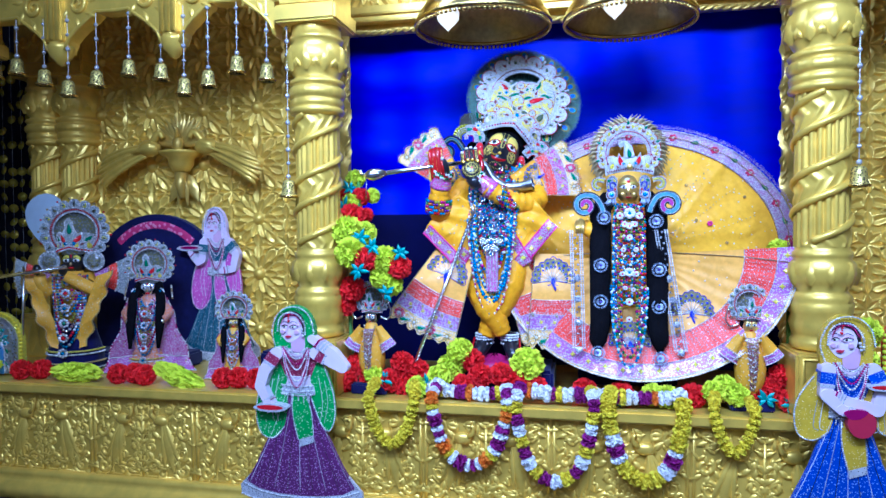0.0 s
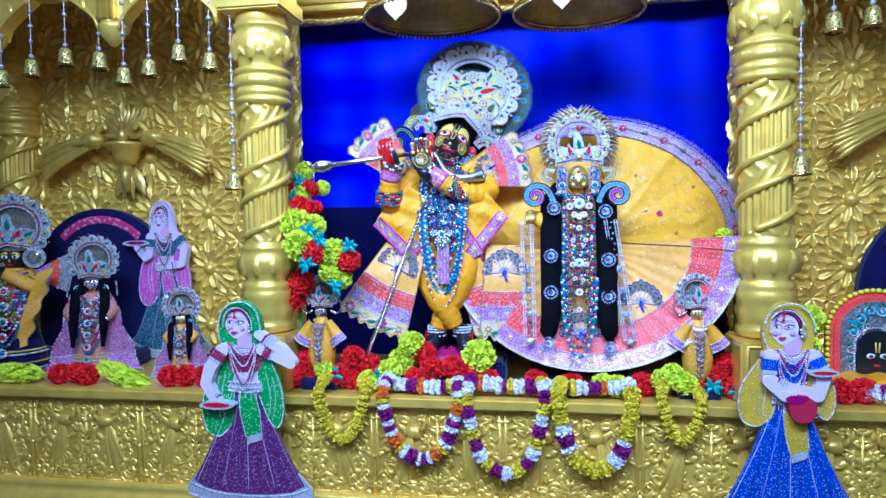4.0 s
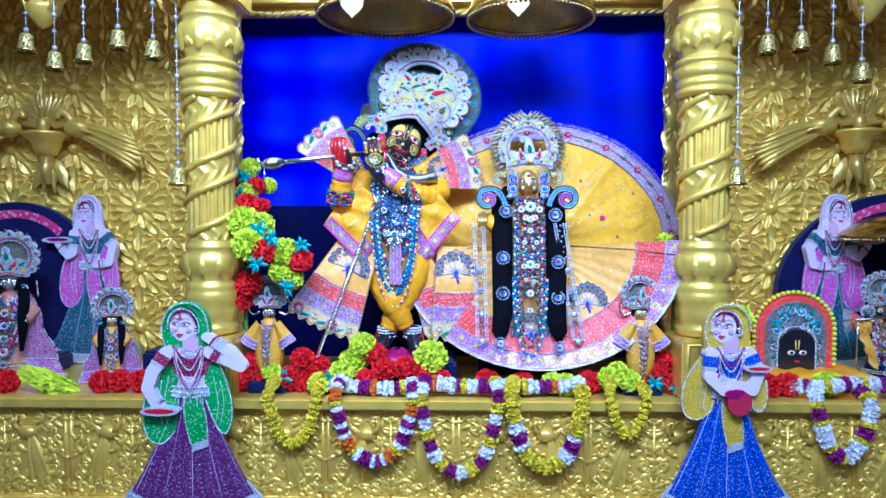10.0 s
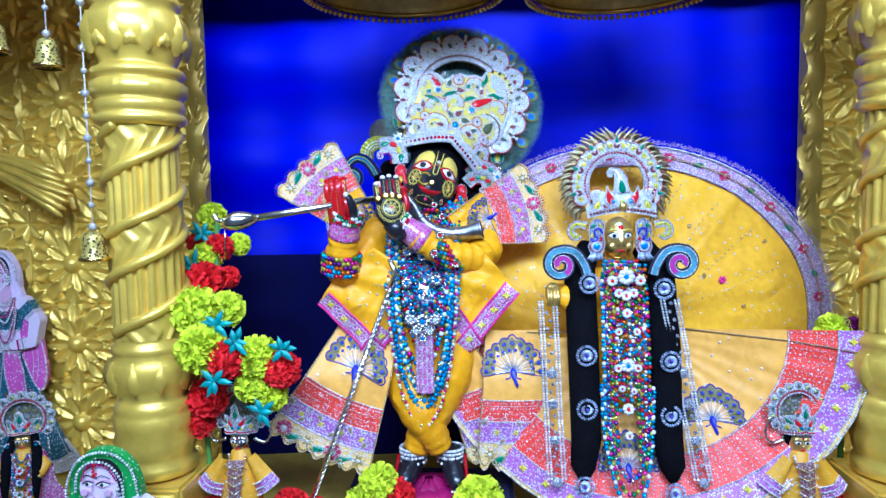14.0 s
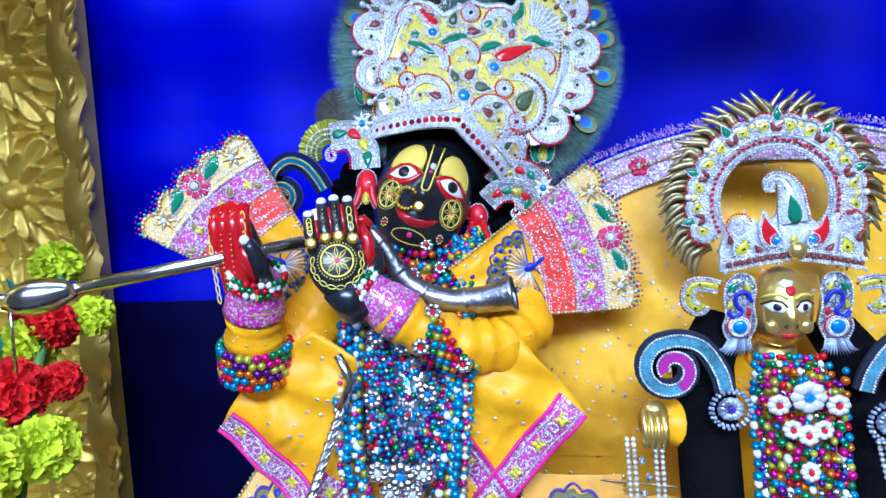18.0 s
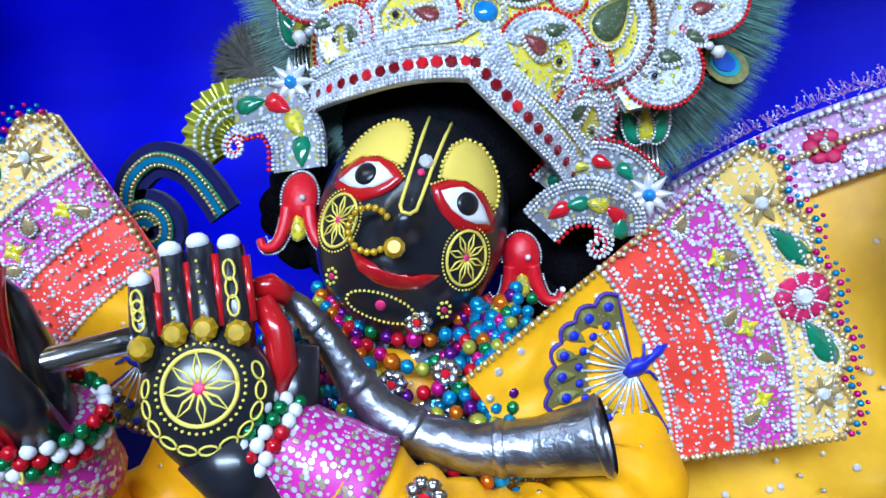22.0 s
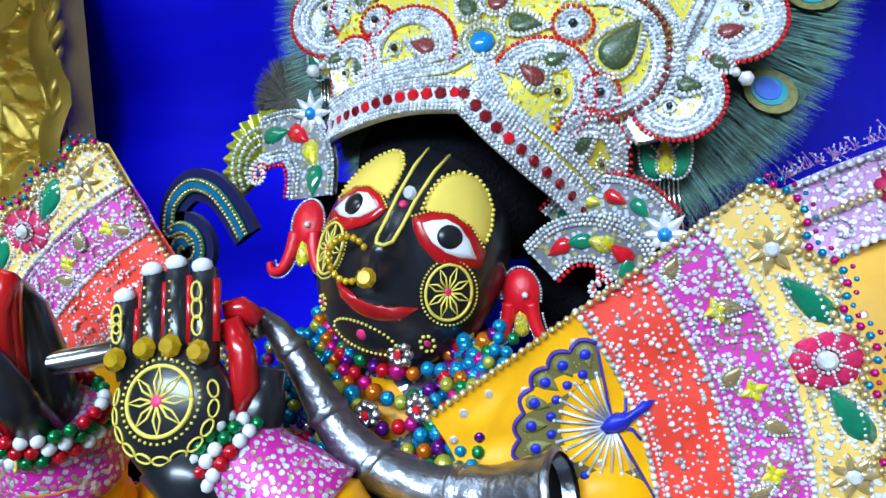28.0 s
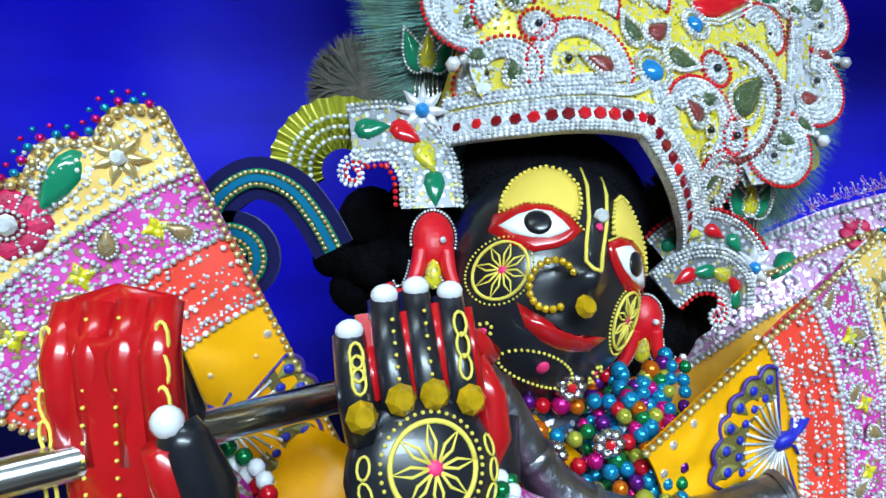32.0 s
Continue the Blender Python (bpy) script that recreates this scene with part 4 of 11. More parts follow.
    for i in range(int(span / (0.0052 * k))):
        for j in range(4):
            x, z = pt((i + 0.5 + 0.25 * (j % 2)) / int(span / (0.0052 * k)), bands[0] + (bands[1] - bands[0]) * (j + 0.6) / 4.2)
            if (i * 7 + j * 3) % 5:
                bead(sc, sh.S(x, z, 0.0008), (0.0009 + 0.0004 * ((i + j) % 3)) * k)
    rr = random.Random(len(label))
    pine = Geo()
    mp = max(3, round(span / (0.034 * k)))
    for i in range(mp):
        x, z = pt((i + 0.3) / mp, (bands[1] + bands[2]) / 2 + (0.02 if i % 2 else -0.02))
        d = drop(x, z, 0.0075 * k, A((i + 0.3) / mp) + 0.6 * (-1) ** i, 0.8, 12)
        sh.fill(pine, d, 0.001, 0.0016, 2)
        sh.beads(sc, d + d[:1], 0.0009 * k, lift=0.0018)
    part("seed_drop", pine, PINE_GOLD, t, "gold cut-bead drops")
    for q in (bands[1] + 0.012, bands[2] - 0.012, bands[0] + 0.012):
        sh.beads(sc, [pt(f / n, q) for f in range(n + 1)], 0.0010 * k, 0.0026 * k)
    ms = max(4, round(span / (0.011 * k)))
    for i in range(ms):
        x, z = pt((i + 0.5) / ms, (bands[1] + bands[2]) / 2 + (0.032, -0.028, 0.0)[i % 3])
        sh.beads(sc, spiral2(x, z, (0.0075 if i % 3 else 0.0055) * k, 1.1, rr.random() * 6, 1 if i % 2 else -1, 12), 0.0012 * k)
    for i in range(int(170 * span / 0.18)):
        x, z = pt(rr.random(), bands[0] + (1 - bands[0]) * rr.random())
        bead(sc, sh.S(x, z, 0.0008), (0.0008 + 0.0008 * rr.random()) * k)
    part("scroll_beading", sc, RHINE, t)
    if fringe:
        gs = [Geo(), Geo()]
        pts = along([pt(f / n, outer(f / n) + 0.003) for f in range(n + 1)], 0.0062)
        for i, (x, z) in enumerate(pts):
            bead(gs[i % 2], sh.S(x, z, 0.002), 0.0022)
            b = math.atan2(z - cz, x - cx)
            bead(gs[(i + 1) % 2], sh.S(x + 0.0042 * math.cos(b), z + 0.0042 * math.sin(b), 0.002 + 0.001 * rr.random()), 0.0014)
        part("bead_fringe", gs[0], BEAD_BLUE, t, "turquoise edge beads")
        part("bead_fringe", gs[1], BEAD_PINK, t, "magenta edge beads")
    if peacock:
        x, z = pt(0.5, peacock)
        peacock_motif(t, sh, x, z, A(0.5), 0.043 * min(1.5, R / 0.29))
    return t


def peacock_motif(t, sh, x, z, ang, r):
    """An embroidered peacock: white quills, two rows of eyes, a scalloped violet edge."""
    ring, eye, pur, bd, rib = (Geo() for _ in range(5))
    at = lambda q, a: (x + r * q * math.cos(a), z + r * q * math.sin(a))
    nl = 11
    ang_of = lambda f: ang + PI - 1.72 + 3.44 * f
    lobe = lambda f: 0.95 + 0.08 * abs(math.sin(PI * nl * f)) + 0.10 * max(0, 1 - abs(f - 0.5) * 9)
    n = 88
    ring.grid(lambda u, v: sh.S(*at(0.56 + (lobe(u) - 0.56) * v, ang_of(u)), 0.0008), n, 3)
    sh.line(pur, [at(lobe(i / n), ang_of(i / n)) for i in range(n + 1)], 0.026 * r, 0.0012)
    sh.line(pur, [at(lobe(0) * (1 - i / 8), ang_of(0)) for i in range(9)], 0.018 * r, 0.001)
    sh.line(pur, [at(lobe(1) * (1 - i / 8), ang_of(1)) for i in range(9)], 0.018 * r, 0.001)
    for i in range(nl):
        a = ang_of((i + 0.5) / nl)
        olive = Geo()
        sh.fill(olive, drop(*at(0.83, a), r * 0.145, a + PI, 0.85, 12), 0.0013, 0.001, 2)
        part("tail_feather", olive, OLIVE_T, t)
        sh.fill(eye, arc(*at(0.86, a), r * 0.062, 0, TAU, 10)[:-1], 0.0022, 0.001, 2)
        a2 = ang_of(i / nl)
        if i:
            sh.fill(eye, arc(*at(0.66, a2), r * 0.052, 0, TAU, 10)[:-1], 0.0018, 0.001, 2)
    for i in range(17):
        a = ang_of((i + 0.5) / 17)
        sh.line(rib, [at(0.10, a), at(0.36, a + 0.02), at(0.60 - 0.05 * (i % 2), a)], 0.017 * r, 0.0014)
        bead(rib, sh.S(*at(0.62 - 0.05 * (i % 2), a), 0.0016), 0.028 * r)
    body = [(0.0, 0.10), (0.10, 0.10), (0.20, 0.03), (0.42, 0.06), (0.52, 0.0), (0.42, -0.05), (0.20, -0.08), (0.06, -0.12), (-0.10, -0.05), (-0.12, 0.05)]
    ca, sa = math.cos(ang + 0.25), math.sin(ang + 0.25)
    sh.fill(bd, [(x + r * (u * ca - v * sa), z + r * (u * sa + v * ca)) for u, v in body], 0.003, 0.003, 3)
    for d in (-0.55, 0.55):
        sh.line(bd, [at(0.05, ang + d), at(0.22, ang + d), at(0.34, ang + d * 1.5)], 0.02 * r, 0.002)
    part("tail", ring, TAIL_T, t, "olive thread peacock tail")
    part("tail_eye", eye, ROYAL, t)
    part("outline", pur, NIGHT_T, t)
    part("peacock_body", bd, ROYAL, t, "blue thread peacock")
    part("quill", rib, RHINE, t)


def band_outline(pts, w):
    """A closed outline of the band with half-width w along pts."""
    up, dn = [], []
    for i, (x, z) in enumerate(pts):
        x0, z0 = pts[max(0, i - 1)]
        x1, z1 = pts[min(len(pts) - 1, i + 1)]
        L = math.hypot(x1 - x0, z1 - z0) or 1
        nx, nz = -(z1 - z0) / L, (x1 - x0) / L
        ww = w[i] if isinstance(w, (list, tuple)) else w
        up.append((x + nx * ww, z + nz * ww))
        dn.append((x - nx * ww, z - nz * ww))
    return up, dn


def smooth(pts, k=6):
    """A Catmull-Rom line through pts."""
    out = []
    P = [Vector(p) for p in pts]
    for i in range(len(P) - 1):
        a, b, c, d = P[max(0, i - 1)], P[i], P[i + 1], P[min(len(P) - 1, i + 2)]
        for j in range(k):
            t = j / k
            out.append(tuple(0.5 * (2 * b + (c - a) * t + (2 * a - 5 * b + 4 * c - d) * t * t + (3 * b - a - 3 * c + d) * t ** 3)))
    out.append(tuple(P[-1]))
    return out


# ---- the flute player: idol ----
HEAD = pose(-0.2404, 2.0651, 1.8459, -15.4, 20.5, 6.8)
HS = (0.058, 0.054, 0.071)


def face_y(u, w):
    k = max(0.0, 1 - (u / HS[0]) ** 2 - (w / HS[2]) ** 2)
    y = -HS[1] * math.sqrt(k)
    y -= 0.012 * math.exp(-((u / 0.0085) ** 2 + ((w + 0.009) / 0.010) ** 2))
    y -= 0.005 * math.exp(-((u / 0.007) ** 2 + ((w - 0.012) / 0.02) ** 2))
    y -= 0.004 * math.exp(-((u / 0.016) ** 2 + ((w + 0.035) / 0.008) ** 2))
    y -= 0.003 * math.exp(-((u / 0.013) ** 2 + ((w + 0.055) / 0.009) ** 2))
    return y


face = Sheet(lambda u, w, l: tuple(HEAD @ Vector((u, face_y(u, w) - l, w))))
idol = Geo()
M_BLACK, M_HAIR, M_SANDAL, M_LINE, M_RED, M_PINK, M_EYE, M_SILK, M_PEARL, M_AMBER, M_WHITE, M_MAG = range(12)
IDOL_MATS = [BLACK, HAIR, SANDAL, LINE_Y, RED_PAINT, PINK_PAINT, EYE_WHITE, SILK, RHINE, AMBER, BEAD_WHITE, CUFF]


def head_fn(u, v):
    a, b = u * TAU, (v - 0.5) * PI
    x, y, z = HS[0] * math.cos(a) * math.cos(b), HS[1] * math.sin(a) * math.cos(b), HS[2] * math.sin(b)
    if y < 0:
        y = min(y, face_y(x * 0.9999, z * 0.9999))
    return tuple(HEAD @ Vector((x, y, z)))


idol.mat(M_BLACK).grid(head_fn, 72, 56, True)
for s in (-1, 1):
    lobe = [(s * u, w) for u, w in ((0.0105, 0.022), (0.0098, 0.032), (0.0115, 0.043), (0.018, 0.0515), (0.027, 0.0525), (0.035, 0.047), (0.0415, 0.038), (0.045, 0.027), (0.0455, 0.017), (0.034, 0.0225), (0.022, 0.0235))]
    face.fill(idol.mat(M_SANDAL), lobe, 0.0010, 0.0012, 4)
    face.beads(idol.mat(M_LINE), lobe[:9], 0.0013, 0.0031, 0.0014)
    red = [(s * u, w) for u, w in ((0.0075, 0.016), (0.015, 0.0225), (0.025, 0.0255), (0.036, 0.0235), (0.047, 0.014), (0.0475, 0.004), (0.038, -0.001), (0.027, -0.0025), (0.017, 0.003), (0.011, 0.009))]
    face.fill(idol.mat(M_RED), red, 0.0013, 0.0006, 4)
    face.beads(idol.mat(M_LINE), [red[i] for i in (0, 1, 2, 3, 4)], 0.0008, 0.0021, 0.0022)
    eye = [(s * u, w) for u, w in ((0.0135, 0.0145), (0.018, 0.018), (0.024, 0.0212), (0.031, 0.0205), (0.038, 0.0155), (0.0445, 0.0075), (0.037, 0.0045), (0.030, 0.0042), (0.022, 0.0065), (0.017, 0.0105))]
    face.fill(idol.mat(M_EYE), eye, 0.0022, 0.0016, 4)
    face.fill(idol.mat(M_BLACK), arc(s * 0.0292, 0.0128, 0.0062, 0, TAU, 18, 0.0066)[:-1], 0.0036, 0.0014, 3)
    # wheel painted on the cheek
    cx, cz, rx, rz = s * 0.0372, -0.0150, 0.0108, 0.0150
    face.line(idol.mat(M_LINE), arc(cx, cz, rx, 0, TAU, 26, rz), 0.0009, 0.0006)
    face.beads(idol.mat(M_LINE), arc(cx, cz, rx * 1.22, 0, TAU, 30, rz * 1.18), 0.0007, 0.002, 0.0004)
    for k in range(8):
        a = TAU * k / 8
        pts = [(cx + rx * q * math.cos(a + d), cz + rz * q * math.sin(a + d)) for q, d in ((0.12, 0), (0.55, 0.22), (0.95, 0), (0.55, -0.22), (0.12, 0))]
        face.line(idol.mat(M_LINE), pts, 0.0006, 0.0005, 5)
    face.fill(idol.mat(M_PINK), arc(cx, cz, 0.0019, 0, TAU, 10, 0.0026)[:-1], 0.0008, 0.0008, 2)
    for k in range(8):
        a = TAU * k / 8
        face.beads(idol.mat(M_LINE), [(s * 0.0335 + 0.0034 * math.cos(a), -0.0455 + 0.0042 * math.sin(a)), (9, 9)][:1] + [(s * 0.0335 + 0.0034 * math.cos(a) + 1e-4, -0.0455 + 0.0042 * math.sin(a))], 0.0012, 1.0, 0.0005)
    face.fill(idol.mat(M_PINK), arc(s * 0.0335, -0.0455, 0.0019, 0, TAU, 8)[:-1], 0.0006, 0.0006, 2)
# forehead mark, lips, chin
til = [(-0.0068, 0.062), (-0.0060, 0.045), (-0.0052, 0.025), (-0.0048, 0.008), (-0.0044, -0.001), (-0.002, -0.0046), (0.002, -0.0046), (0.0044, -0.001), (0.0048, 0.008), (0.0052, 0.025), (0.0060, 0.045), (0.0068, 0.062)]
face.line(idol.mat(M_LINE), til, 0.0011, 0.0006)
face.fill(idol.mat(M_PINK), arc(0.0005, 0.0205, 0.0022, 0, TAU, 10)[:-1], 0.001, 0.001, 2)
face.stone(idol.mat(M_PEARL), 0.001, 0.0275, 0.0042, 0.0012)
lips = [(-0.026, -0.0285), (-0.016, -0.0335), (-0.006, -0.0345), (0.0, -0.0355), (0.006, -0.0345), (0.016, -0.0335), (0.026, -0.0285), (0.018, -0.0385), (0.008, -0.0425), (0.0, -0.0435), (-0.008, -0.0425), (-0.018, -0.0385)]
face.fill(idol.mat(M_RED), lips, 0.0008, 0.0018, 3)
face.beads(idol.mat(M_LINE), arc(-0.001, -0.0545, 0.0205, 0, TAU, 40, 0.0072), 0.0010, 0.0026, 0.0006)
face.fill(idol.mat(M_PINK), arc(-0.001, -0.0535, 0.0030, 0, TAU, 10)[:-1], 0.0008, 0.0008, 2)
# hair in dark curls round the neck and ears, neck, chest
rng = random.Random(11)
idol.mat(M_HAIR)
for c, r in (((-0.292, 2.10, 1.875), 0.045), ((-0.325, 2.105, 1.86), 0.036), ((-0.34, 2.11, 1.835), 0.028), ((-0.305, 2.10, 1.83), 0.035), ((-0.15, 2.11, 1.835), 0.042), ((-0.125, 2.115, 1.815), 0.040), ((-0.16, 2.10, 1.80), 0.036), ((-0.14, 2.125, 1.865), 0.032), ((-0.225, 2.13, 1.88), 0.05), ((-0.36, 2.115, 1.852), 0.022)):
    for k in range(9):
        d = Vector((rng.uniform(-1, 1), rng.uniform(-0.6, 0.6), rng.uniform(-1, 1))) * r * 0.5
        idol.ball((c[0] + d.x, c[1] + 0.030 + d.y, c[2] + d.z), r * rng.uniform(0.45, 0.62), 12, 8)
idol.M = HEAD
idol.mat(M_HAIR).ball((0, 0.036, 0.058), (0.070, 0.066, 0.050), 28, 18)
idol.M = None
idol.mat(M_BLACK).tube([(-0.238, 2.085, 1.80), (-0.245, 2.085, 1.75)], [0.034, 0.038], 16)
idol.mat(M_SILK).lathe([(0.02, 0.0), (0.050, -0.01), (0.068, -0.03), (0.082, -0.08), (0.08, -0.16), (0.075, -0.24), (0.085, -0.30), (0.09, -0.33), (0.02, -0.34)], 32, (-0.255, 2.075, 1.785), wob=lambda r, a, z: r * (1 - 0.25 * abs(math.sin(a))))


def sleeve(g, pts, rs, folds=0.0025, n=22):
    """A cloth tube with soft folds along it."""
    P = [Vector(p) for p in pts]
    fine, fr = [], []
    for i in range(len(P) - 1):
        for k in range(7):
            f = k / 7
            fine.append(P[i].lerp(P[i + 1], f))
            fr.append(rs[i] + (rs[i + 1] - rs[i]) * f)
    fine.append(P[-1])
    fr.append(rs[-1])
    for _ in range(2):
        fine = [fine[0]] + [(fine[i - 1] + fine[i] * 2 + fine[i + 1]) / 4 for i in range(1, len(fine) - 1)] + [fine[-1]]
    fr = [r + folds * math.sin(i * 1.9) for i, r in enumerate(fr)]
    g.tube(fine, fr, n)


sleeve(idol.mat(M_SILK), [(-0.268, 1.960, 1.736), (-0.233, 1.965, 1.710), (-0.190, 1.972, 1.690), (-0.150, 1.994, 1.683), (-0.120, 2.030, 1.700), (-0.138, 2.068, 1.742)], [0.0265, 0.027, 0.0285, 0.031, 0.034, 0.036])
sleeve(idol.mat(M_SILK), [(-0.405, 1.94, 1.755), (-0.417, 1.955, 1.71), (-0.42, 1.97, 1.665), (-0.39, 2.01, 1.68), (-0.345, 2.05, 1.745)], [0.027, 0.031, 0.036, 0.038, 0.04])
idol.mat(M_MAG)
sleeve(idol, [(-0.294, 1.955, 1.757), (-0.250, 1.963, 1.724)], [0.0230, 0.0305], 0.0005)
sleeve(idol, [(-0.400, 1.932, 1.775), (-0.411, 1.948, 1.738)], [0.026, 0.0335], 0.0005)
# trousers crossed at the knees, ankles and feet
sleeve(idol.mat(M_SILK), [(-0.315, 2.02, 1.53), (-0.300, 1.99, 1.44), (-0.262, 1.965, 1.365), (-0.24, 1.965, 1.325), (-0.225, 1.975, 1.29)], [0.050, 0.050, 0.044, 0.033, 0.026], 0.0012)
sleeve(idol, [(-0.19, 2.02, 1.53), (-0.205, 1.99, 1.44), (-0.245, 1.98, 1.36), (-0.262, 1.985, 1.32), (-0.278, 1.985, 1.28)], [0.050, 0.050, 0.044, 0.033, 0.026], 0.0012)
for x, s in ((-0.283, -1), (-0.205, 1)):
    idol.mat(M_BLACK).tube([(x, 2.0, 1.285), (x, 1.99, 1.255), (x + s * 0.012, 1.955, 1.232), (x + s * 0.018, 1.925, 1.225)], [0.022, 0.024, 0.021, 0.013], 14)
    idol.mat(M_PEARL)
    for k in range(44):
        a = TAU * k / 44
        for j in range(3):
            bead(idol, (x + 0.027 * math.cos(a), 1.99 + 0.027 * math.sin(a), 1.284 - j * 0.008 - (0.012 if k % 4 == 0 and j == 2 else 0)), 0.0036)
    idol.mat(M_RED).tube([(x + s * 0.03, 1.985, 1.27), (x + s * 0.036, 1.95, 1.235), (x + s * 0.028, 1.925, 1.22)], 0.004, 6)
    idol.mat(M_WHITE)
    for k in range(5):
        bead(idol, (x + s * 0.018 - 0.012 + k * 0.006, 1.915, 1.22), 0.0028)


# the hand that holds the flute's end: its back to the front
def hand_back(o, M):
    """o: mesh; M: pose with the wheel's middle at the origin, fingers along +z, back towards -y."""
    o.M = M
    o.mat(M_BLACK).grid(lambda u, v: (0.031 * math.cos(u * TAU) * math.cos((v - 0.5) * PI) * (1.0 - 0.25 * max(0, -math.sin((v - 0.5) * PI))), 0.008 + 0.016 * math.sin(u * TAU) * math.cos((v - 0.5) * PI), -0.006 + 0.036 * math.sin((v - 0.5) * PI)), 24, 14, True)
    o.tube([(0.0, 0.012, -0.025), (0.008, 0.017, -0.042), (0.018, 0.024, -0.054)], [0.021, 0.019, 0.017], 14)
    o.mat(M_RED).box((-0.0025, 0.0085, 0.036), (0.040, 0.008, 0.046), 0.003)
    for i, (x, h) in enumerate(((-0.0235, 0.052), (-0.0085, 0.064), (0.0045, 0.066), (0.0185, 0.063))):
        o.mat(M_BLACK).tube([(x * 0.9, 0.006, 0.012), (x, 0.004, 0.03), (x * 1.0, 0.006, h)], [0.0075, 0.0072, 0.0062], 10)
        o.mat(M_RED).tube([(x + 0.0068, 0.002, 0.026), (x + 0.0068, 0.004, h - 0.006)], 0.0022, 6)
        o.mat(M_WHITE).ball((x, 0.003, h + 0.001), (0.0056, 0.0048, 0.0044), 10, 7)
        o.mat(M_AMBER).gem((x * 1.02, -0.004, 0.0245 + (0.001 if i in (1, 2) else -0.003)), 0.0062, 0.6, 8)
        o.mat(M_LINE)
        for k in range(6):
            if i in (1, 2):
                bead(o, (x, -0.0035, 0.033 + (h - 0.042) * k / 5), 0.0009)
    plane = Sheet(lambda a, b, l: (a, 0.008 - 0.0155 * math.sqrt(max(0.03, 1 - (a / 0.032) ** 2 - ((b + 0.006) / 0.037) ** 2)) - l, b))
    o.mat(M_LINE)
    plane.line(o, arc(0, 0, 0.0165, 0, TAU, 32), 0.0011, 0.0004)
    plane.beads(o, arc(0, 0, 0.0198, 0, TAU, 32), 0.0009, 0.0032, 0.0003)
    for k in range(8):
        a = TAU * k / 8
        plane.line(o, [(0.0165 * q * math.cos(a + d), 0.0165 * q * math.sin(a + d)) for q, d in ((0.14, 0), (0.55, 0.2), (0.97, 0), (0.55, -0.2), (0.14, 0))], 0.0007, 0.0004, 5)
    for k in range(11):
        a = PI * 0.93 + PI * 1.14 * k / 10
        x, z = 0.0255 * math.cos(a), 0.0255 * math.sin(a) - 0.002
        plane.line(o, [(x + 0.0042 * math.cos(t) * -math.sin(a) - 0.002 * math.sin(t) * math.cos(a), z + 0.0042 * math.cos(t) * math.cos(a) - 0.002 * math.sin(t) * math.sin(a)) for t in [TAU * i / 10 for i in range(11)]], 0.0006, 0.0004, 5)
    plane.fill(o.mat(M_PINK), arc(0, 0, 0.0032, 0, TAU, 12)[:-1], 0.0008, 0.0006, 2)
    for x, h in ((-0.0235, 0.052), (0.0185, 0.063)):
        for k in range(3):
            z = 0.034 + k * (h - 0.038) / 3
            o.mat(M_LINE).tube([(x + 0.0026 * math.sin(t), -0.0035, z + 0.0048 * math.cos(t)) for t in [TAU * i / 10 for i in range(11)]], 0.0007, 5)
    # red inside of the thumb, curled round the flute
    o.mat(M_RED).tube([(0.027, 0.016, -0.010), (0.034, 0.014, 0.004), (0.034, 0.012, 0.020), (0.028, 0.012, 0.036)], [0.006, 0.0075, 0.007, 0.006], 12)
    o.mat(M_RED).tube([(0.024, 0.014, 0.042), (0.032, 0.016, 0.043), (0.040, 0.02, 0.036)], [0.005, 0.0062, 0.0055], 10)
    o.mat(M_BLACK).tube([(0.022, 0.026, -0.03), (0.036, 0.026, -0.01), (0.042, 0.024, 0.012)], [0.014, 0.013, 0.009], 12)
    o.M = None


hand_back(idol, pose(-0.3112, 1.9315, 1.7905, -15, -4, 17))


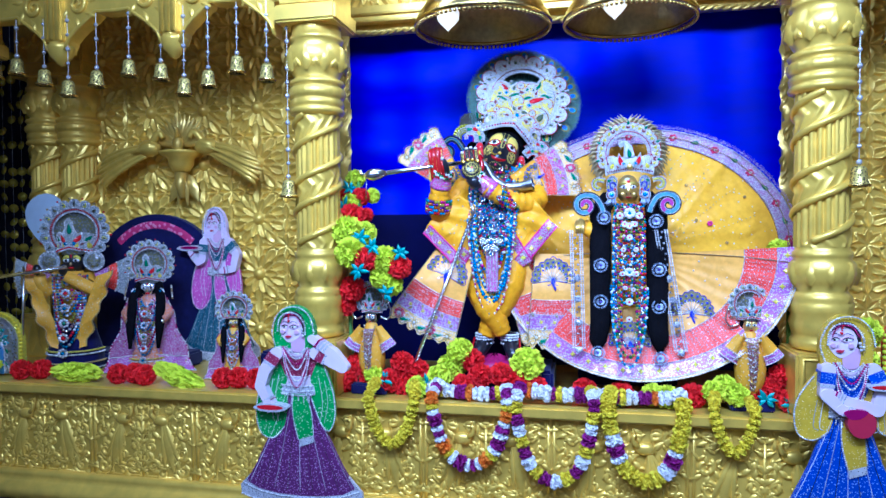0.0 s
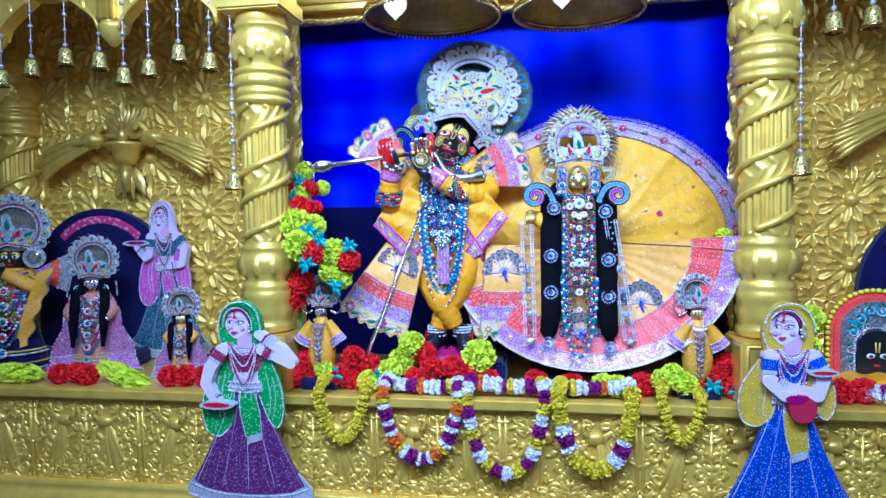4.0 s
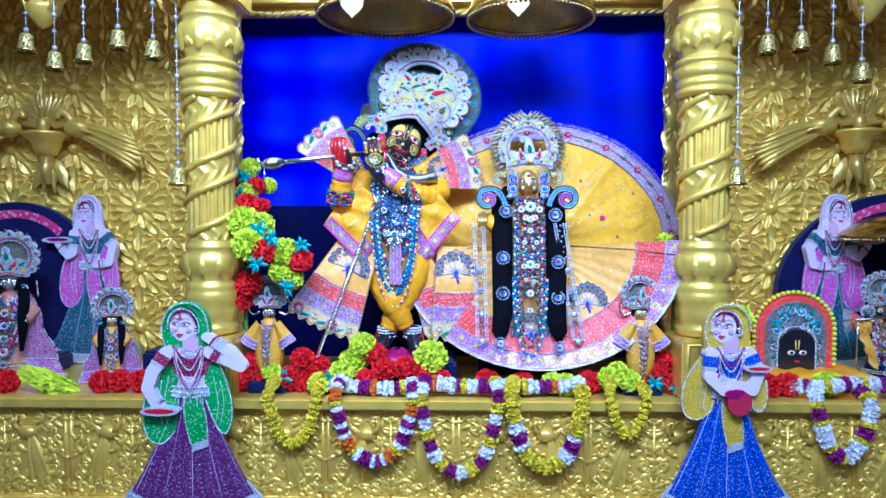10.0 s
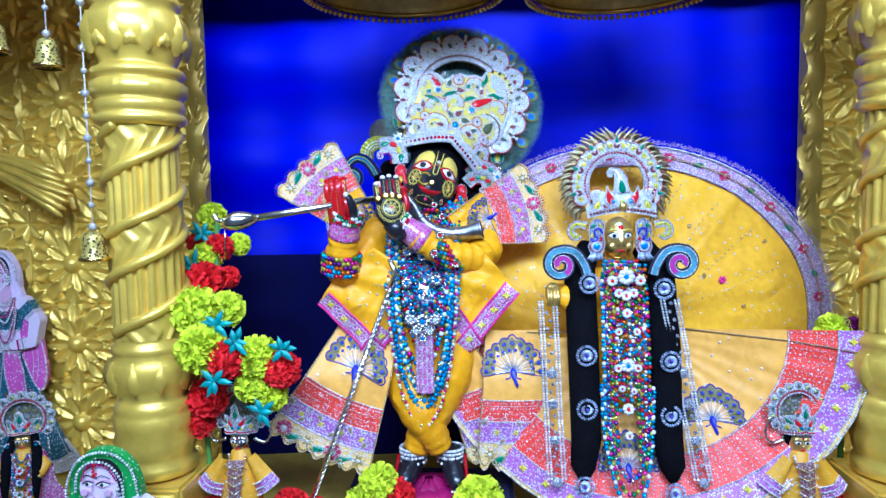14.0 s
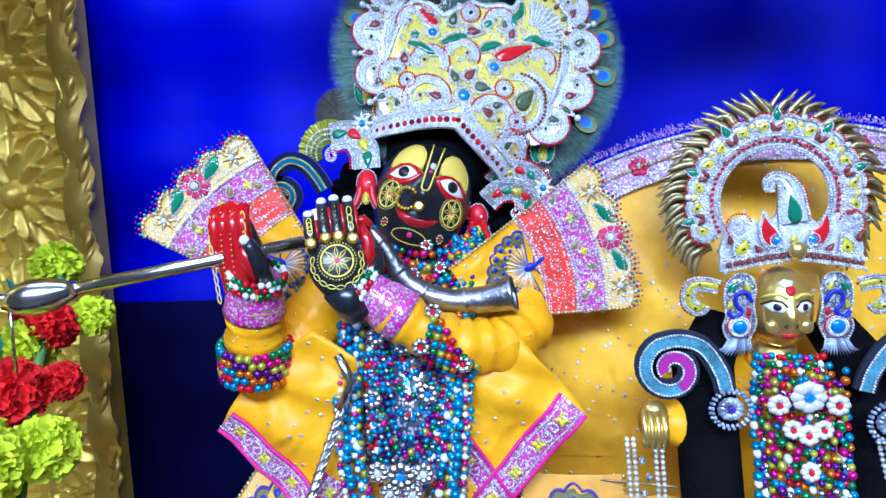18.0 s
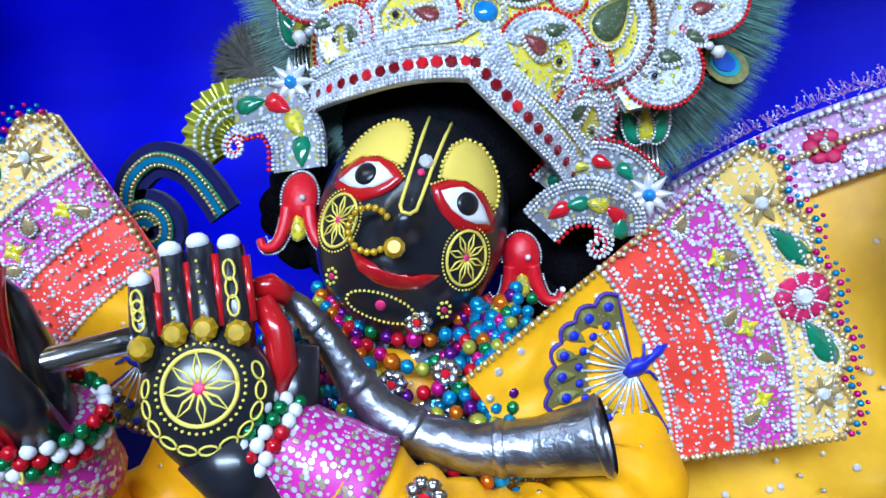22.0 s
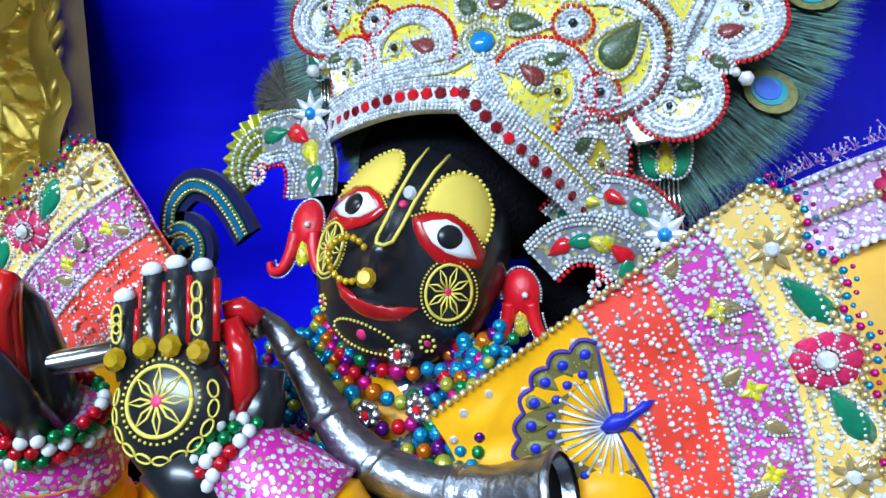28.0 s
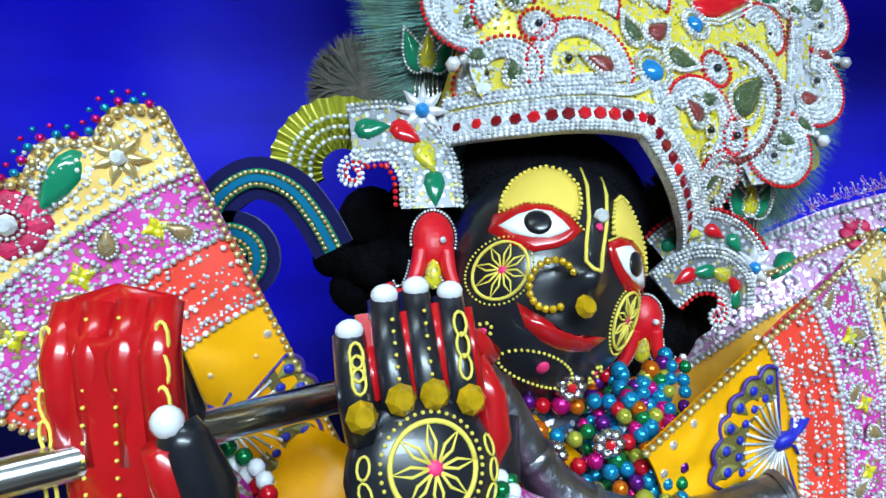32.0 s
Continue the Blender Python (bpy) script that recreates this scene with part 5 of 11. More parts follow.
def hand_palm(o, M):
    """The open hand: its red inside to the front, z up along the fingers."""
    o.M = M
    o.mat(M_RED).grid(lambda u, v: (0.026 * math.cos(u * TAU) * (1 - 0.15 * v) * (1 if 0.02 < v < 0.98 else 0), 0.010 * math.sin(u * TAU) * (1 if 0.02 < v < 0.98 else 0) + 0.022 * (v - 0.5) ** 2, -0.048 + 0.096 * v + 0.006 * math.cos(u * TAU * 2) * (1 if v > 0.9 else 0)), 26, 20, True)
    for k in range(4):
        x = -0.0185 + 0.0122 * k
        o.mat(M_RED).tube([(x, -0.0035, -0.005), (x, -0.003, 0.03), (x, 0.005, 0.047)], [0.0066, 0.0066, 0.006], 10)
        o.mat(M_LINE)
        for j in range(15):
            if k in (1, 2):
                bead(o, (x, -0.0135 + (0.00025 * (j - 4) ** 1.6 if j > 4 else 0), -0.035 + j * 0.0056), 0.0008)
    o.mat(M_BLACK).tube([(0.004, 0.012, -0.058), (0.006, 0.012, -0.025), (0.004, 0.013, 0.005), (0.001, 0.014, 0.03), (0.0, 0.013, 0.044)], [0.018, 0.020, 0.017, 0.012, 0.004], 14)
    o.mat(M_BLACK).tube([(0.026, 0.004, -0.035), (0.033, -0.008, -0.012), (0.031, -0.014, 0.006), (0.029, -0.014, 0.010)], [0.011, 0.010, 0.008, 0.007], 12)
    o.mat(M_RED).tube([(0.022, -0.002, -0.035), (0.026, -0.013, -0.012), (0.026, -0.019, 0.006)], [0.007, 0.007, 0.0055], 10)
    o.mat(M_WHITE).ball((0.029, -0.018, 0.013), (0.0054, 0.005, 0.0054), 10, 8)
    o.mat(M_LINE)
    for s in (-1, 1):
        for k in range(9):
            z = -0.045 + k * 0.0102
            x = s * 0.0235 * (1 - 0.1 * (k / 9))
            o.tube([(x + 0.0022 * math.sin(t), -0.0095 + (0.0012 * max(0, k - 5) ** 1.3), z + 0.0052 * math.cos(t)) for t in [TAU * i / 10 for i in range(11)]], 0.0007, 5)
    o.M = None


hand_palm(idol, pose(-0.416, 1.922, 1.803, 2, -6, -15))
solid("idol", idol, IDOL_MATS, (-0.25, 2.0, 1.205), "black idol of a flute player with painted face and saffron robe", "statue")

# ---- pedestal ----
LOTUS_PINK = mat("pink_lotus_petals", (0.36, 0.01, 0.10), 0.35, 0, 0.3, 30, 0.1)
ped = thing("pedestal", (-0.25, 2.0, TOP), "navy pedestal topped with magenta lotus petals", "pedestal")
part("block", Geo().box((-0.25, 2.03, TOP + 0.035), (0.36, 0.2, 0.07), 0.01), NAVY, ped)
for k in range(18):
    a = TAU * k / 18
    g = Geo()
    g.M = Matrix.Translation((-0.25, 1.98, TOP + 0.075)) @ Matrix.Rotation(a, 4, "Z") @ Matrix.Translation((0, -0.055, 0)) @ Matrix.Rotation(radians(-55 if k % 2 else -75), 4, "X")
    g.leaf(0, 0, PI / 2, 0.055, 0.03, 0.008)
    part("petal", g, LOTUS_PINK, ped)
part("cushion", Geo().lathe([(0.0, 0.095), (0.06, 0.093), (0.075, 0.085), (0.075, 0.07), (0.06, 0.065)], 24, (-0.25, 1.98, TOP)), LOTUS_PINK, ped)

# ---- flute, horn, staff ----
fl = thing("flute", (-0.43, 1.91, 1.79), "silver flute with a fish-shaped end held in both palms", "flute")
F0, F1 = Vector((-0.615, 1.848, 1.769)), Vector((-0.289, 1.976, 1.819))
part("tube", Geo().tube([F0, F1], 0.0068, 16), SILVER, fl)
part("collar", Geo().tube([F1 - (F1 - F0) * 0.02, F1], 0.0075, 16), SILVER, fl)
g = Geo()
pts = [F0 + (F1 - F0) * f for f in (-0.02, 0.02, 0.06, 0.11, 0.15, 0.17)]
g.tube(pts, [0.006, 0.015, 0.0185, 0.0165, 0.0105, 0.0075], 16)
g.tube([F0 + Vector((0.0, 0, 0.0)), F0 + Vector((-0.016, 0, 0.006)), F0 + Vector((-0.02, 0, 0.016))], [0.006, 0.005, 0.007], 8)
part("fish_head", g, SILVER, fl, "engraved silver fish head")
part("tassel", Geo().tube([F0, F0 + Vector((-0.002, 0, -0.07))], 0.0015, 5), SILVER, fl)
hn = thing("horn", (-0.21, 1.989, 1.735), "curved silver horn with a flared mouth and engraved rings", "horn")
hp = [(-0.298, 1.986, 1.822), (-0.286, 1.987, 1.814), (-0.273, 1.988, 1.797), (-0.261, 1.989, 1.774), (-0.249, 1.989, 1.757), (-0.228, 1.989, 1.743), (-0.199, 1.989, 1.735), (-0.165, 1.989, 1.737), (-0.134, 1.987, 1.744)]
hr = [0.0055, 0.0068, 0.0085, 0.0100, 0.0112, 0.0122, 0.0130, 0.0150, 0.0190]
P = [Vector(p) for p in hp]
g = Geo()
fine, fr = [], []
for i in range(len(P) - 1):
    for k in range(5):
        fine.append(P[i].lerp(P[i + 1], k / 5))
        fr.append(hr[i] + (hr[i + 1] - hr[i]) * k / 5)
fine.append(P[-1])
fr.append(hr[-1])
g.tube(fine, fr, 24, False)
d = (P[-1] - P[-2]).normalized()
g.tube([P[-1], P[-1] - d * 0.004, P[-1] - d * 0.02], [0.0178, 0.0165, 0.0115], 24, False)
part("horn_body", g, STEEL, hn)
for f in (0.2, 0.42, 0.62, 0.8):
    i = int(f * (len(fine) - 1))
    t = (fine[i + 1] - fine[i - 1]).normalized()
    part("ring", Geo().tube([fine[i] - t * 0.003, fine[i], fine[i] + t * 0.003], [fr[i] + 0.0004, fr[i] + 0.0018, fr[i] + 0.0004], 24, False), STEEL, hn)
part("mouth_rim", Geo().tube([P[-1] - d * 0.003, P[-1], P[-1] + d * 0.002], [0.0194, 0.0210, 0.0186], 24, False), STEEL, hn)
# closed near-black plug: the hollow's shade is put into its colour
part("inside", Geo().tube([P[-1] - d * 0.006, P[-1] - d * 0.03], [0.0172, 0.009], 20), DARK, hn, "near-black plug standing for the shade in the horn's mouth")
st = thing("staff", (-0.515, 1.90, TOP), "thin silver walking staff leaning against the idol", "staff")
s0, s1 = Vector((-0.513, 1.875, TOP + 0.004)), Vector((-0.318, 1.935, 1.63))
g = Geo().tube([s0, s1], 0.0048, 10)
for ph in range(3):
    g.tube([s0.lerp(s1, i / 120) + Vector((0.0052 * math.cos(i * 0.8 + ph * 2.1), 0.0052 * math.sin(i * 0.8 + ph * 2.1), 0)) for i in range(121)], 0.0012, 5)
part("shaft", g, SILVER, st)
part("crook", Geo().tube([s1, s1 + Vector((0.012, 0.005, 0.03)), s1 + Vector((0.0, 0.0, 0.06))], [0.005, 0.006, 0.005], 8), SILVER, st)

# ---- embroidered fans at the shoulders ----
fan_panel("shoulder_fan", (-0.305, 2.03, 1.70), "stiff yellow shoulder fan embroidered in coral and magenta", -0.305, 1.669, 0.293, radians(148.4), radians(116.4), lambda x, z: 2.020 + 0.30 * (x + 0.40), peacock=0.50, r_in=0.12, group="shoulder fans")
fan_panel("shoulder_fan", (-0.27, 2.03, 1.70), "stiff yellow shoulder fan embroidered in coral and magenta", -0.283, 1.714, 0.291, radians(35.5), radians(-1.0), lambda x, z: 2.056 + 0.34 * (x + 0.02), peacock=0.60, r_in=0.34, group="shoulder fans")
# skirt panels of the robe
skm = (SILK_PALE, CORAL_EMB, LILAC_EMB, YELLOW_EMB)
LEAN = lambda x, y, z: ramp(z, ((1.30, -0.065), (1.45, -0.065), (1.56, 0.005)))
fan_panel("robe_panel", (-0.42, 1.99, 1.25), "flared saffron robe panel with a peacock and flowered hem", -0.24, 1.80, 0.575, radians(232.5), radians(256), lambda x, z: 1.985 + 0.05 * (x + 0.4), r_in=0.35, bands=(0.755, 0.845, 0.92), mats=skm, lobes=7, fringe=False, peacock=0.645, group="robe panels")
LEAN = lambda x, y, z: ramp(z, ((1.30, -0.025), (1.42, -0.025), (1.52, 0.015)))
fan_panel("robe_panel", (-0.08, 1.99, 1.25), "straight saffron robe panel with a peacock and flowered hem", -0.07, 2.25, 1.0, radians(265.4), radians(274.3), lambda x, z: 1.985, r_in=0.72, bands=(0.86, 0.905, 0.95), mats=skm, lobes=5, fringe=False, peacock=0.80, group="robe panels")
LEAN = lambda x, y, z: -0.018
fan_panel("robe_panel", (-0.17, 2.0, 1.25), "inner saffron robe panel with coral and lilac hem", -0.30, 1.75, 0.52, radians(285), radians(301), lambda x, z: 2.0, r_in=0.4, bands=(0.72, 0.83, 0.93), mats=skm, lobes=5, fringe=False, peacock=0, group="robe panels")

LEAN = None


def flap(base, pts, hem, y, label):
    """A pointed tunic flap: pts outline, hem: indices of the bordered sides."""
    t = thing("tunic_flap", base, label, "tunic flap", group="tunic flaps")
    sh = flat(lambda x, z: y + 0.0045 * math.sin((x + z) * 38 + 4 * math.sin(z * 19)) + 0.003 * math.sin((x - z) * 61))
    g = Geo()
    edge_ = []
    for (x0, z0), (x1, z1) in zip(pts, pts[1:] + pts[:1]):
        edge_ += [(x0 + (x1 - x0) * k / 8, z0 + (z1 - z0) * k / 8) for k in range(8)]
    sh.fill(g, edge_, 0.004, 0.010, 16)
    part("cloth", g, SILK_DOT, t)
    for a, b in hem:
        (x0, z0), (x1, z1) = pts[a], pts[b]
        L = math.hypot(x1 - x0, z1 - z0)
        ux, uz = (x1 - x0) / L, (z1 - z0) / L
        nx, nz = -uz, ux
        cx, cz = sum(p[0] for p in pts) / len(pts), sum(p[1] for p in pts) / len(pts)
        if (cx - x0) * nx + (cz - z0) * nz < 0:
            nx, nz = -nx, -nz
        w = 0.034
        out = [(x0, z0), (x1, z1), (x1 + nx * w - ux * 0.0, z1 + nz * w), (x0 + nx * w, z0 + nz * w)]
        g, rim, bd, yl = Geo(), Geo(), Geo(), Geo()
        g.grid(lambda u, v: sh.S(x0 + ux * L * u + nx * w * v, z0 + uz * L * u + nz * w * v, 0.0095 + 0.0045 * v), 16, 3)
        for q in (0, w):
            sh.line(rim, [(x0 + nx * q + ux * L * i / 8, z0 + nz * q + uz * L * i / 8) for i in range(9)], 0.0022, 0.010 + q * 0.13)
        for q in (0.006, w - 0.006):
            sh.beads(bd, [(x0 + nx * q, z0 + nz * q), (x1 + nx * q, z1 + nz * q)], 0.0014, lift=0.0105 + q * 0.13)
        m = max(2, round(L / 0.045))
        for i in range(m):
            x, z = x0 + ux * L * (i + 0.5) / m + nx * w / 2, z0 + uz * L * (i + 0.5) / m + nz * w / 2
            for j in range(4):
                b2 = TAU * j / 4
                sh.fill(yl, drop(x + 0.004 * math.cos(b2), z + 0.004 * math.sin(b2), 0.005, b2, 0.9, 8), 0.0135, 0.0015, 2)
            for s in (-1, 1):
                sh.beads(bd, spiral2(x + ux * s * 0.014, z + uz * s * 0.014, 0.0095, 1.2, 1 + i, s, 12), 0.0014, lift=0.0135)
        part("hem", g, MAGENTA_EMB, t)
        part("piping", rim, MAGENTA_P, t)
        part("hem_beading", bd, RHINE, t)
        part("clover", yl, YELLOW_SEQ, t)
    return t


flap((-0.39, 1.95, 1.50), [(-0.352, 1.71), (-0.420, 1.672), (-0.470, 1.597), (-0.356, 1.482), (-0.316, 1.533), (-0.305, 1.68)], [(2, 3), (3, 4)], 1.966, "saffron tunic flap edged with magenta embroidery")
flap((-0.14, 1.97, 1.50), [(-0.20, 1.70), (-0.214, 1.573), (-0.161, 1.492), (-0.059, 1.614), (-0.080, 1.640), (-0.13, 1.70)], [(1, 2), (2, 3)], 1.982, "saffron tunic flap edged with magenta embroidery")

# ---- necklaces ----
def neck_y(z):
    """How far forward the beads lie on the chest at a height."""
    for (z0, y0), (z1, y1) in zip(CHEST, CHEST[1:]):
        if z <= z1:
            return y0 + (y1 - y0) * max(0.0, (z - z0) / (z1 - z0))
    return CHEST[-1][1]


CHEST = ((1.35, 1.932), (1.60, 1.936), (1.65, 1.957), (1.70, 1.986), (1.76, 2.014), (1.80, 2.036), (1.83, 2.050))
jit = random.Random(31)


def strand(t, name, pts, r, cols, gap=2.1):
    gs = Geo()
    for i, p in enumerate(along(pts, r * gap)):
        gs.mi = i % len(cols)
        rr = r * (1.25 if i % 9 == 4 else 1.0)
        p = tuple(c + jit.uniform(-0.35, 0.35) * r for c in p)
        gs.ball(p, rr, 8, 6)
    part(name, gs, cols, t)


nk = thing("necklace", (-0.25, 1.95, 1.36), "many long strings of coloured glass beads round the neck", "necklace")


def loop(xl, xr, zt, zb, y0, y1, n=60, sharp=0.45):
    out = []
    for i in range(n + 1):
        f = i / n
        x = xl + (xr - xl) * f
        z = zt + (zb - zt) * math.sin(PI * f) ** sharp
        out.append((x, y0 + (y1 - y0) * math.sin(PI * f), z))
    return out


for i, (xl, xr, zb, r, cols) in enumerate((
        (-0.325, -0.183, 1.352, 0.0042, [BEAD_WHITE, PEARL_GOLD, BEAD_PINK]),
        (-0.318, -0.190, 1.388, 0.0062, [BEAD_BLUE]),
        (-0.330, -0.178, 1.40, 0.0050, [BEAD_BLUE, BEAD_BLUE, BEAD_BLUE, SILVER]),
        (-0.311, -0.193, 1.415, 0.0046, [BEAD_BLUE, BEAD_WHITE]),
        (-0.305, -0.198, 1.405, 0.0050, [BEAD_BLUE, BEAD_LIME]),
        (-0.312, -0.200, 1.47, 0.0062, [BEAD_BLUE, BEAD_BLUE, BEAD_WHITE, BEAD_PINK]),
        (-0.321, -0.187, 1.37, 0.0036, [BEAD_BLUE, BEAD_BLUE, BEAD_PINK]),
        (-0.308, -0.196, 1.43, 0.0040, [BEAD_BLUE, BEAD_PINK, BEAD_BLUE, SILVER]),
        (-0.301, -0.203, 1.50, 0.0042, [BEAD_RED, SILVER, BEAD_BLUE]),
        (-0.298, -0.205, 1.53, 0.0055, [BEAD_GREEN, BEAD_RED, BEAD_WHITE]),
        (-0.292, -0.21, 1.575, 0.0055, [BEAD_PURPLE, BEAD_LIME, BEAD_PINK]),
        (-0.288, -0.212, 1.615, 0.0055, BEADS),
        (-0.283, -0.205, 1.66, 0.0055, BEADS[::-1]))):
    strand(nk, "bead_string", [(x, neck_y(z) - 0.004 + 0.002 * i, z) for x, _, z in loop(xl, xr, 1.80, zb, 0, 0, sharp=0.3)], r * 0.82, cols)
for i in range(7):
    strand(nk, "bead_string", [(x, neck_y(z) - 0.006 + 0.001 * i, z) for x, _, z in loop(-0.295 + 0.004 * i, -0.175 - 0.004 * i, 1.815 - 0.004 * i, 1.705 + 0.013 * i, 0, 0, 40, 0.8)], 0.0044, [BEADS[(k * 3 + i * 5) % 8] for k in range(7)])
for x0 in (-0.176, -0.168):
    strand(nk, "bead_string", [(x0, 2.030, 1.805), (x0 - 0.008, 2.010, 1.77), (x0 - 0.018, 1.982, 1.715)], 0.0036, [BEAD_BLUE, BEAD_BLUE, BEAD_LIME, BEAD_BLUE, BEAD_PINK, BEAD_GREEN, BEAD_ORANGE] if x0 < -0.17 else [BEAD_GREEN, BEAD_BLUE, BEAD_BLUE, BEAD_PURPLE])
for i in range(9):
    strand(nk, "bead_string", [(x, neck_y(z) + 0.012, z) for x, _, z in loop(-0.300 + 0.003 * i, -0.196 - 0.003 * i, 1.78, 1.53 + 0.021 * i, 0, 0, 40, 0.4)], 0.0034, [[BEAD_BLUE, BEAD_BLUE, BEAD_PURPLE], [BEAD_BLUE, SILVER], [BEAD_PINK, BEAD_GREEN, BEAD_BLUE]][i % 3])
bod = thing("bodice", (-0.25, 1.96, 1.56), "dark bodice crusted with silver and blue stones", "bodice")
part("cloth", Geo().grid(lambda u, v: (-0.303 + 0.108 * u, neck_y(1.555 + 0.225 * v) + 0.030 - 0.014 * math.sin(u * PI), 1.555 + 0.225 * v), 14, 16), mat_dots("stone_crusted_cloth", (0.012, 0.012, 0.03), (0.72, 0.75, 0.85), 260, 0.46, 0.5, 0.15, 0, 0.6, second=(0.02, 0.22, 0.55)), bod)
sash = thing("jewelled_sash", (-0.25, 1.955, 1.42), "narrow hanging sash crusted with mixed stones", "sash")
part("cloth", Geo().grid(lambda u, v: (-0.268 + 0.036 * u, 1.926 - 0.006 * math.sin(u * PI), 1.42 + 0.14 * v), 6, 10), MAGENTA_EMB, sash)
gs = Geo()
for i in range(26):
    for j in range(4):
        bead(gs, (-0.264 + 0.0095 * j, 1.919, 1.424 + 0.0053 * i), 0.0024)
tagged(part("stone_trim", gs, RHINE, sash), kind="stuff")
# bead flowers and a large pendant
for x, z, r in ((-0.232, 1.795, 0.009), (-0.245, 1.765, 0.009), (-0.215, 1.77, 0.009), (-0.285, 1.70, 0.012), (-0.225, 1.645, 0.013), (-0.285, 1.64, 0.012), (-0.255, 1.69, 0.011), (-0.22, 1.73, 0.011)):
    f = thing("bead_flower", (x, 1.955, z), "small jewelled flower brooch with a coloured centre", "brooch", group="jewelled brooches")
    y = neck_y(z) - 0.010
    g, c = Geo(), Geo()
    sh = flat(lambda a, b, y=y: y)
    flower2(sh, g, c, x, z, r, 7, 0.003)
    part("petal", g, SILVER, f)
    part("centre", c, RED if z > 1.7 else BLUE_GEM, f)
pd = thing("pendant", (-0.25, 1.935, 1.565), "large silver pendant of clustered rhinestones", "pendant")
for dx, dz, r in ((0, 0, 0.017), (-0.024, 0.004, 0.013), (0.024, 0.004, 0.013), (-0.012, -0.018, 0.012), (0.012, -0.018, 0.012), (0, -0.034, 0.010)):
    g, c = Geo(), Geo()
    flower2(flat(lambda a, b: 1.915), g, c, -0.252 + dx, 1.567 + dz, r, 8, 0.004)
    part("rosette", g, SILVER, pd)
    part("stone", c, BLUE_GEM if dx == 0 else RHINE, pd)
# bead bangles and armlets
def bangle(name, c, axis, r, n, cols, rb, rows, label):
    t = thing(name, c, label, "bangle", group="bead bangles")
    A = Vector(axis).normalized()
    s = A.orthogonal().normalized()
    w = A.cross(s)
    for j in range(rows):
        g = Geo()
        for k in range(n):
            a = TAU * (k + 0.5 * (j % 2)) / n
            g.mi = (k // 2 + j) % len(cols)
            g.ball(Vector(c) + A * (j - (rows - 1) / 2) * rb * 1.75 + (s * math.cos(a) + w * math.sin(a)) * r, rb, 8, 6)
        part("bead_strand", g, cols, t)
    return t


bangle("bead_bangle", (-0.296, 1.954, 1.759), (0.6, 0.12, -0.45), 0.0248, 24, [BEAD_WHITE, BEAD_RED, BEAD_WHITE, BEAD_GREEN], 0.0037, 3, "white red and green bead bangle on the wrist")
bangle("bead_bangle", (-0.399, 1.932, 1.775), (-0.2, 0.25, -0.8), 0.0285, 24, [BEAD_WHITE, BEAD_RED, BEAD_GREEN], 0.0037, 3, "white red and green bead bangle on the wrist")
arm = thing("bead_armlet", (-0.19, 1.945, 1.70), "hanging net of multicoloured glass beads and flowers on the sleeve", "armlet", group="bead bangles")
SLEEVE_AXIS = ((-0.268, 1.960, 1.736), (-0.190, 1.972, 1.690), (-0.120, 2.010, 1.683))


def on_sleeve(a, b):
    """A place on the sleeve: a along it from its cuff, b round it from the upper side to the front."""
    p = Vector(SLEEVE_AXIS[0]).lerp(Vector(SLEEVE_AXIS[1]), a / 0.09) if a < 0.09 else Vector(SLEEVE_AXIS[1]).lerp(Vector(SLEEVE_AXIS[2]), (a - 0.09) / 0.08)
    return p + Vector((0.3 * math.cos(b), -math.sin(b), math.cos(b))).normalized() * 0.0335


for k in range(8):
    g = Geo()
    for i in range(9 - k):
        g.mi = (i * 3 + k * 5) % 8
        g.ball(on_sleeve(0.055 + 0.0085 * k, 0.75 + 0.235 * (i + 0.8 * k)), 0.0044, 8, 6)
    part("bead_strand", g, BEADS, arm)
for a, b in ((0.052, 0.7), (0.050, 1.9), (0.098, 1.9)):
    p = on_sleeve(a, b)
    g, c = Geo(), Geo()
    flower2(flat(lambda x, z, y=p.y - 0.003: y), g, c, p.x, p.z, 0.0105, 7, 0.003)
    part("petal", g, SILVER, arm)
    part("stone", c, RED, arm)
bangle("bead_armlet", (-0.42, 1.962, 1.68), (-0.1, 0.2, -1), 0.0375, 26, BEADS, 0.005, 5, "wide armlet of multicoloured glass beads")
# nose ring
nr = thing("nose_ring", tuple(HEAD @ Vector((-0.016, -0.06, -0.018))), "gold nose ring set with amber stones", "nose ring")
g = Geo()
for i in range(15):
    a = 0.9 + i * 0.33
    g.ball(HEAD @ Vector((-0.0165 + 0.0115 * math.cos(a), -0.058 - 0.004 * math.sin(a), -0.0175 + 0.0115 * math.sin(a))), 0.0021, 7, 5)
part("stone_string", g, AMBER, nr)
g = Geo()
g.M = HEAD
g.gem((-0.0005, -0.066, -0.0235), 0.0058, 0.6, 9)
part("drop", g, AMBER, nr)
# ---- crown of the flute player ----
CROWN_SEQ = mat_dots("yellow_silver_sequins", (0.74, 0.60, 0.06), (0.90, 0.90, 0.72), 300, 0.42, 0.35, 0.15, 0.1, 0.4)
EAR_FRET = mat_dots("grey_thread_fret", (0.20, 0.21, 0.24), (0.78, 0.82, 0.90), 300, 0.48, 0.35, 0.2, 0.3, 0.4, second=(0.55, 0.50, 0.16))
FRET = mat_dots("silver_thread_fret", (0.52, 0.55, 0.60), (0.90, 0.93, 1.0), 300, 0.52, 0.35, 0.2, 0.3, 0.4, second=(0.74, 0.62, 0.06))
WHITE_WORK = mat_dots("white_bead_work", (0.50, 0.53, 0.60), (0.88, 0.91, 1.0), 420, 0.55, 0.35, 0.2, 0.1, 0.2)
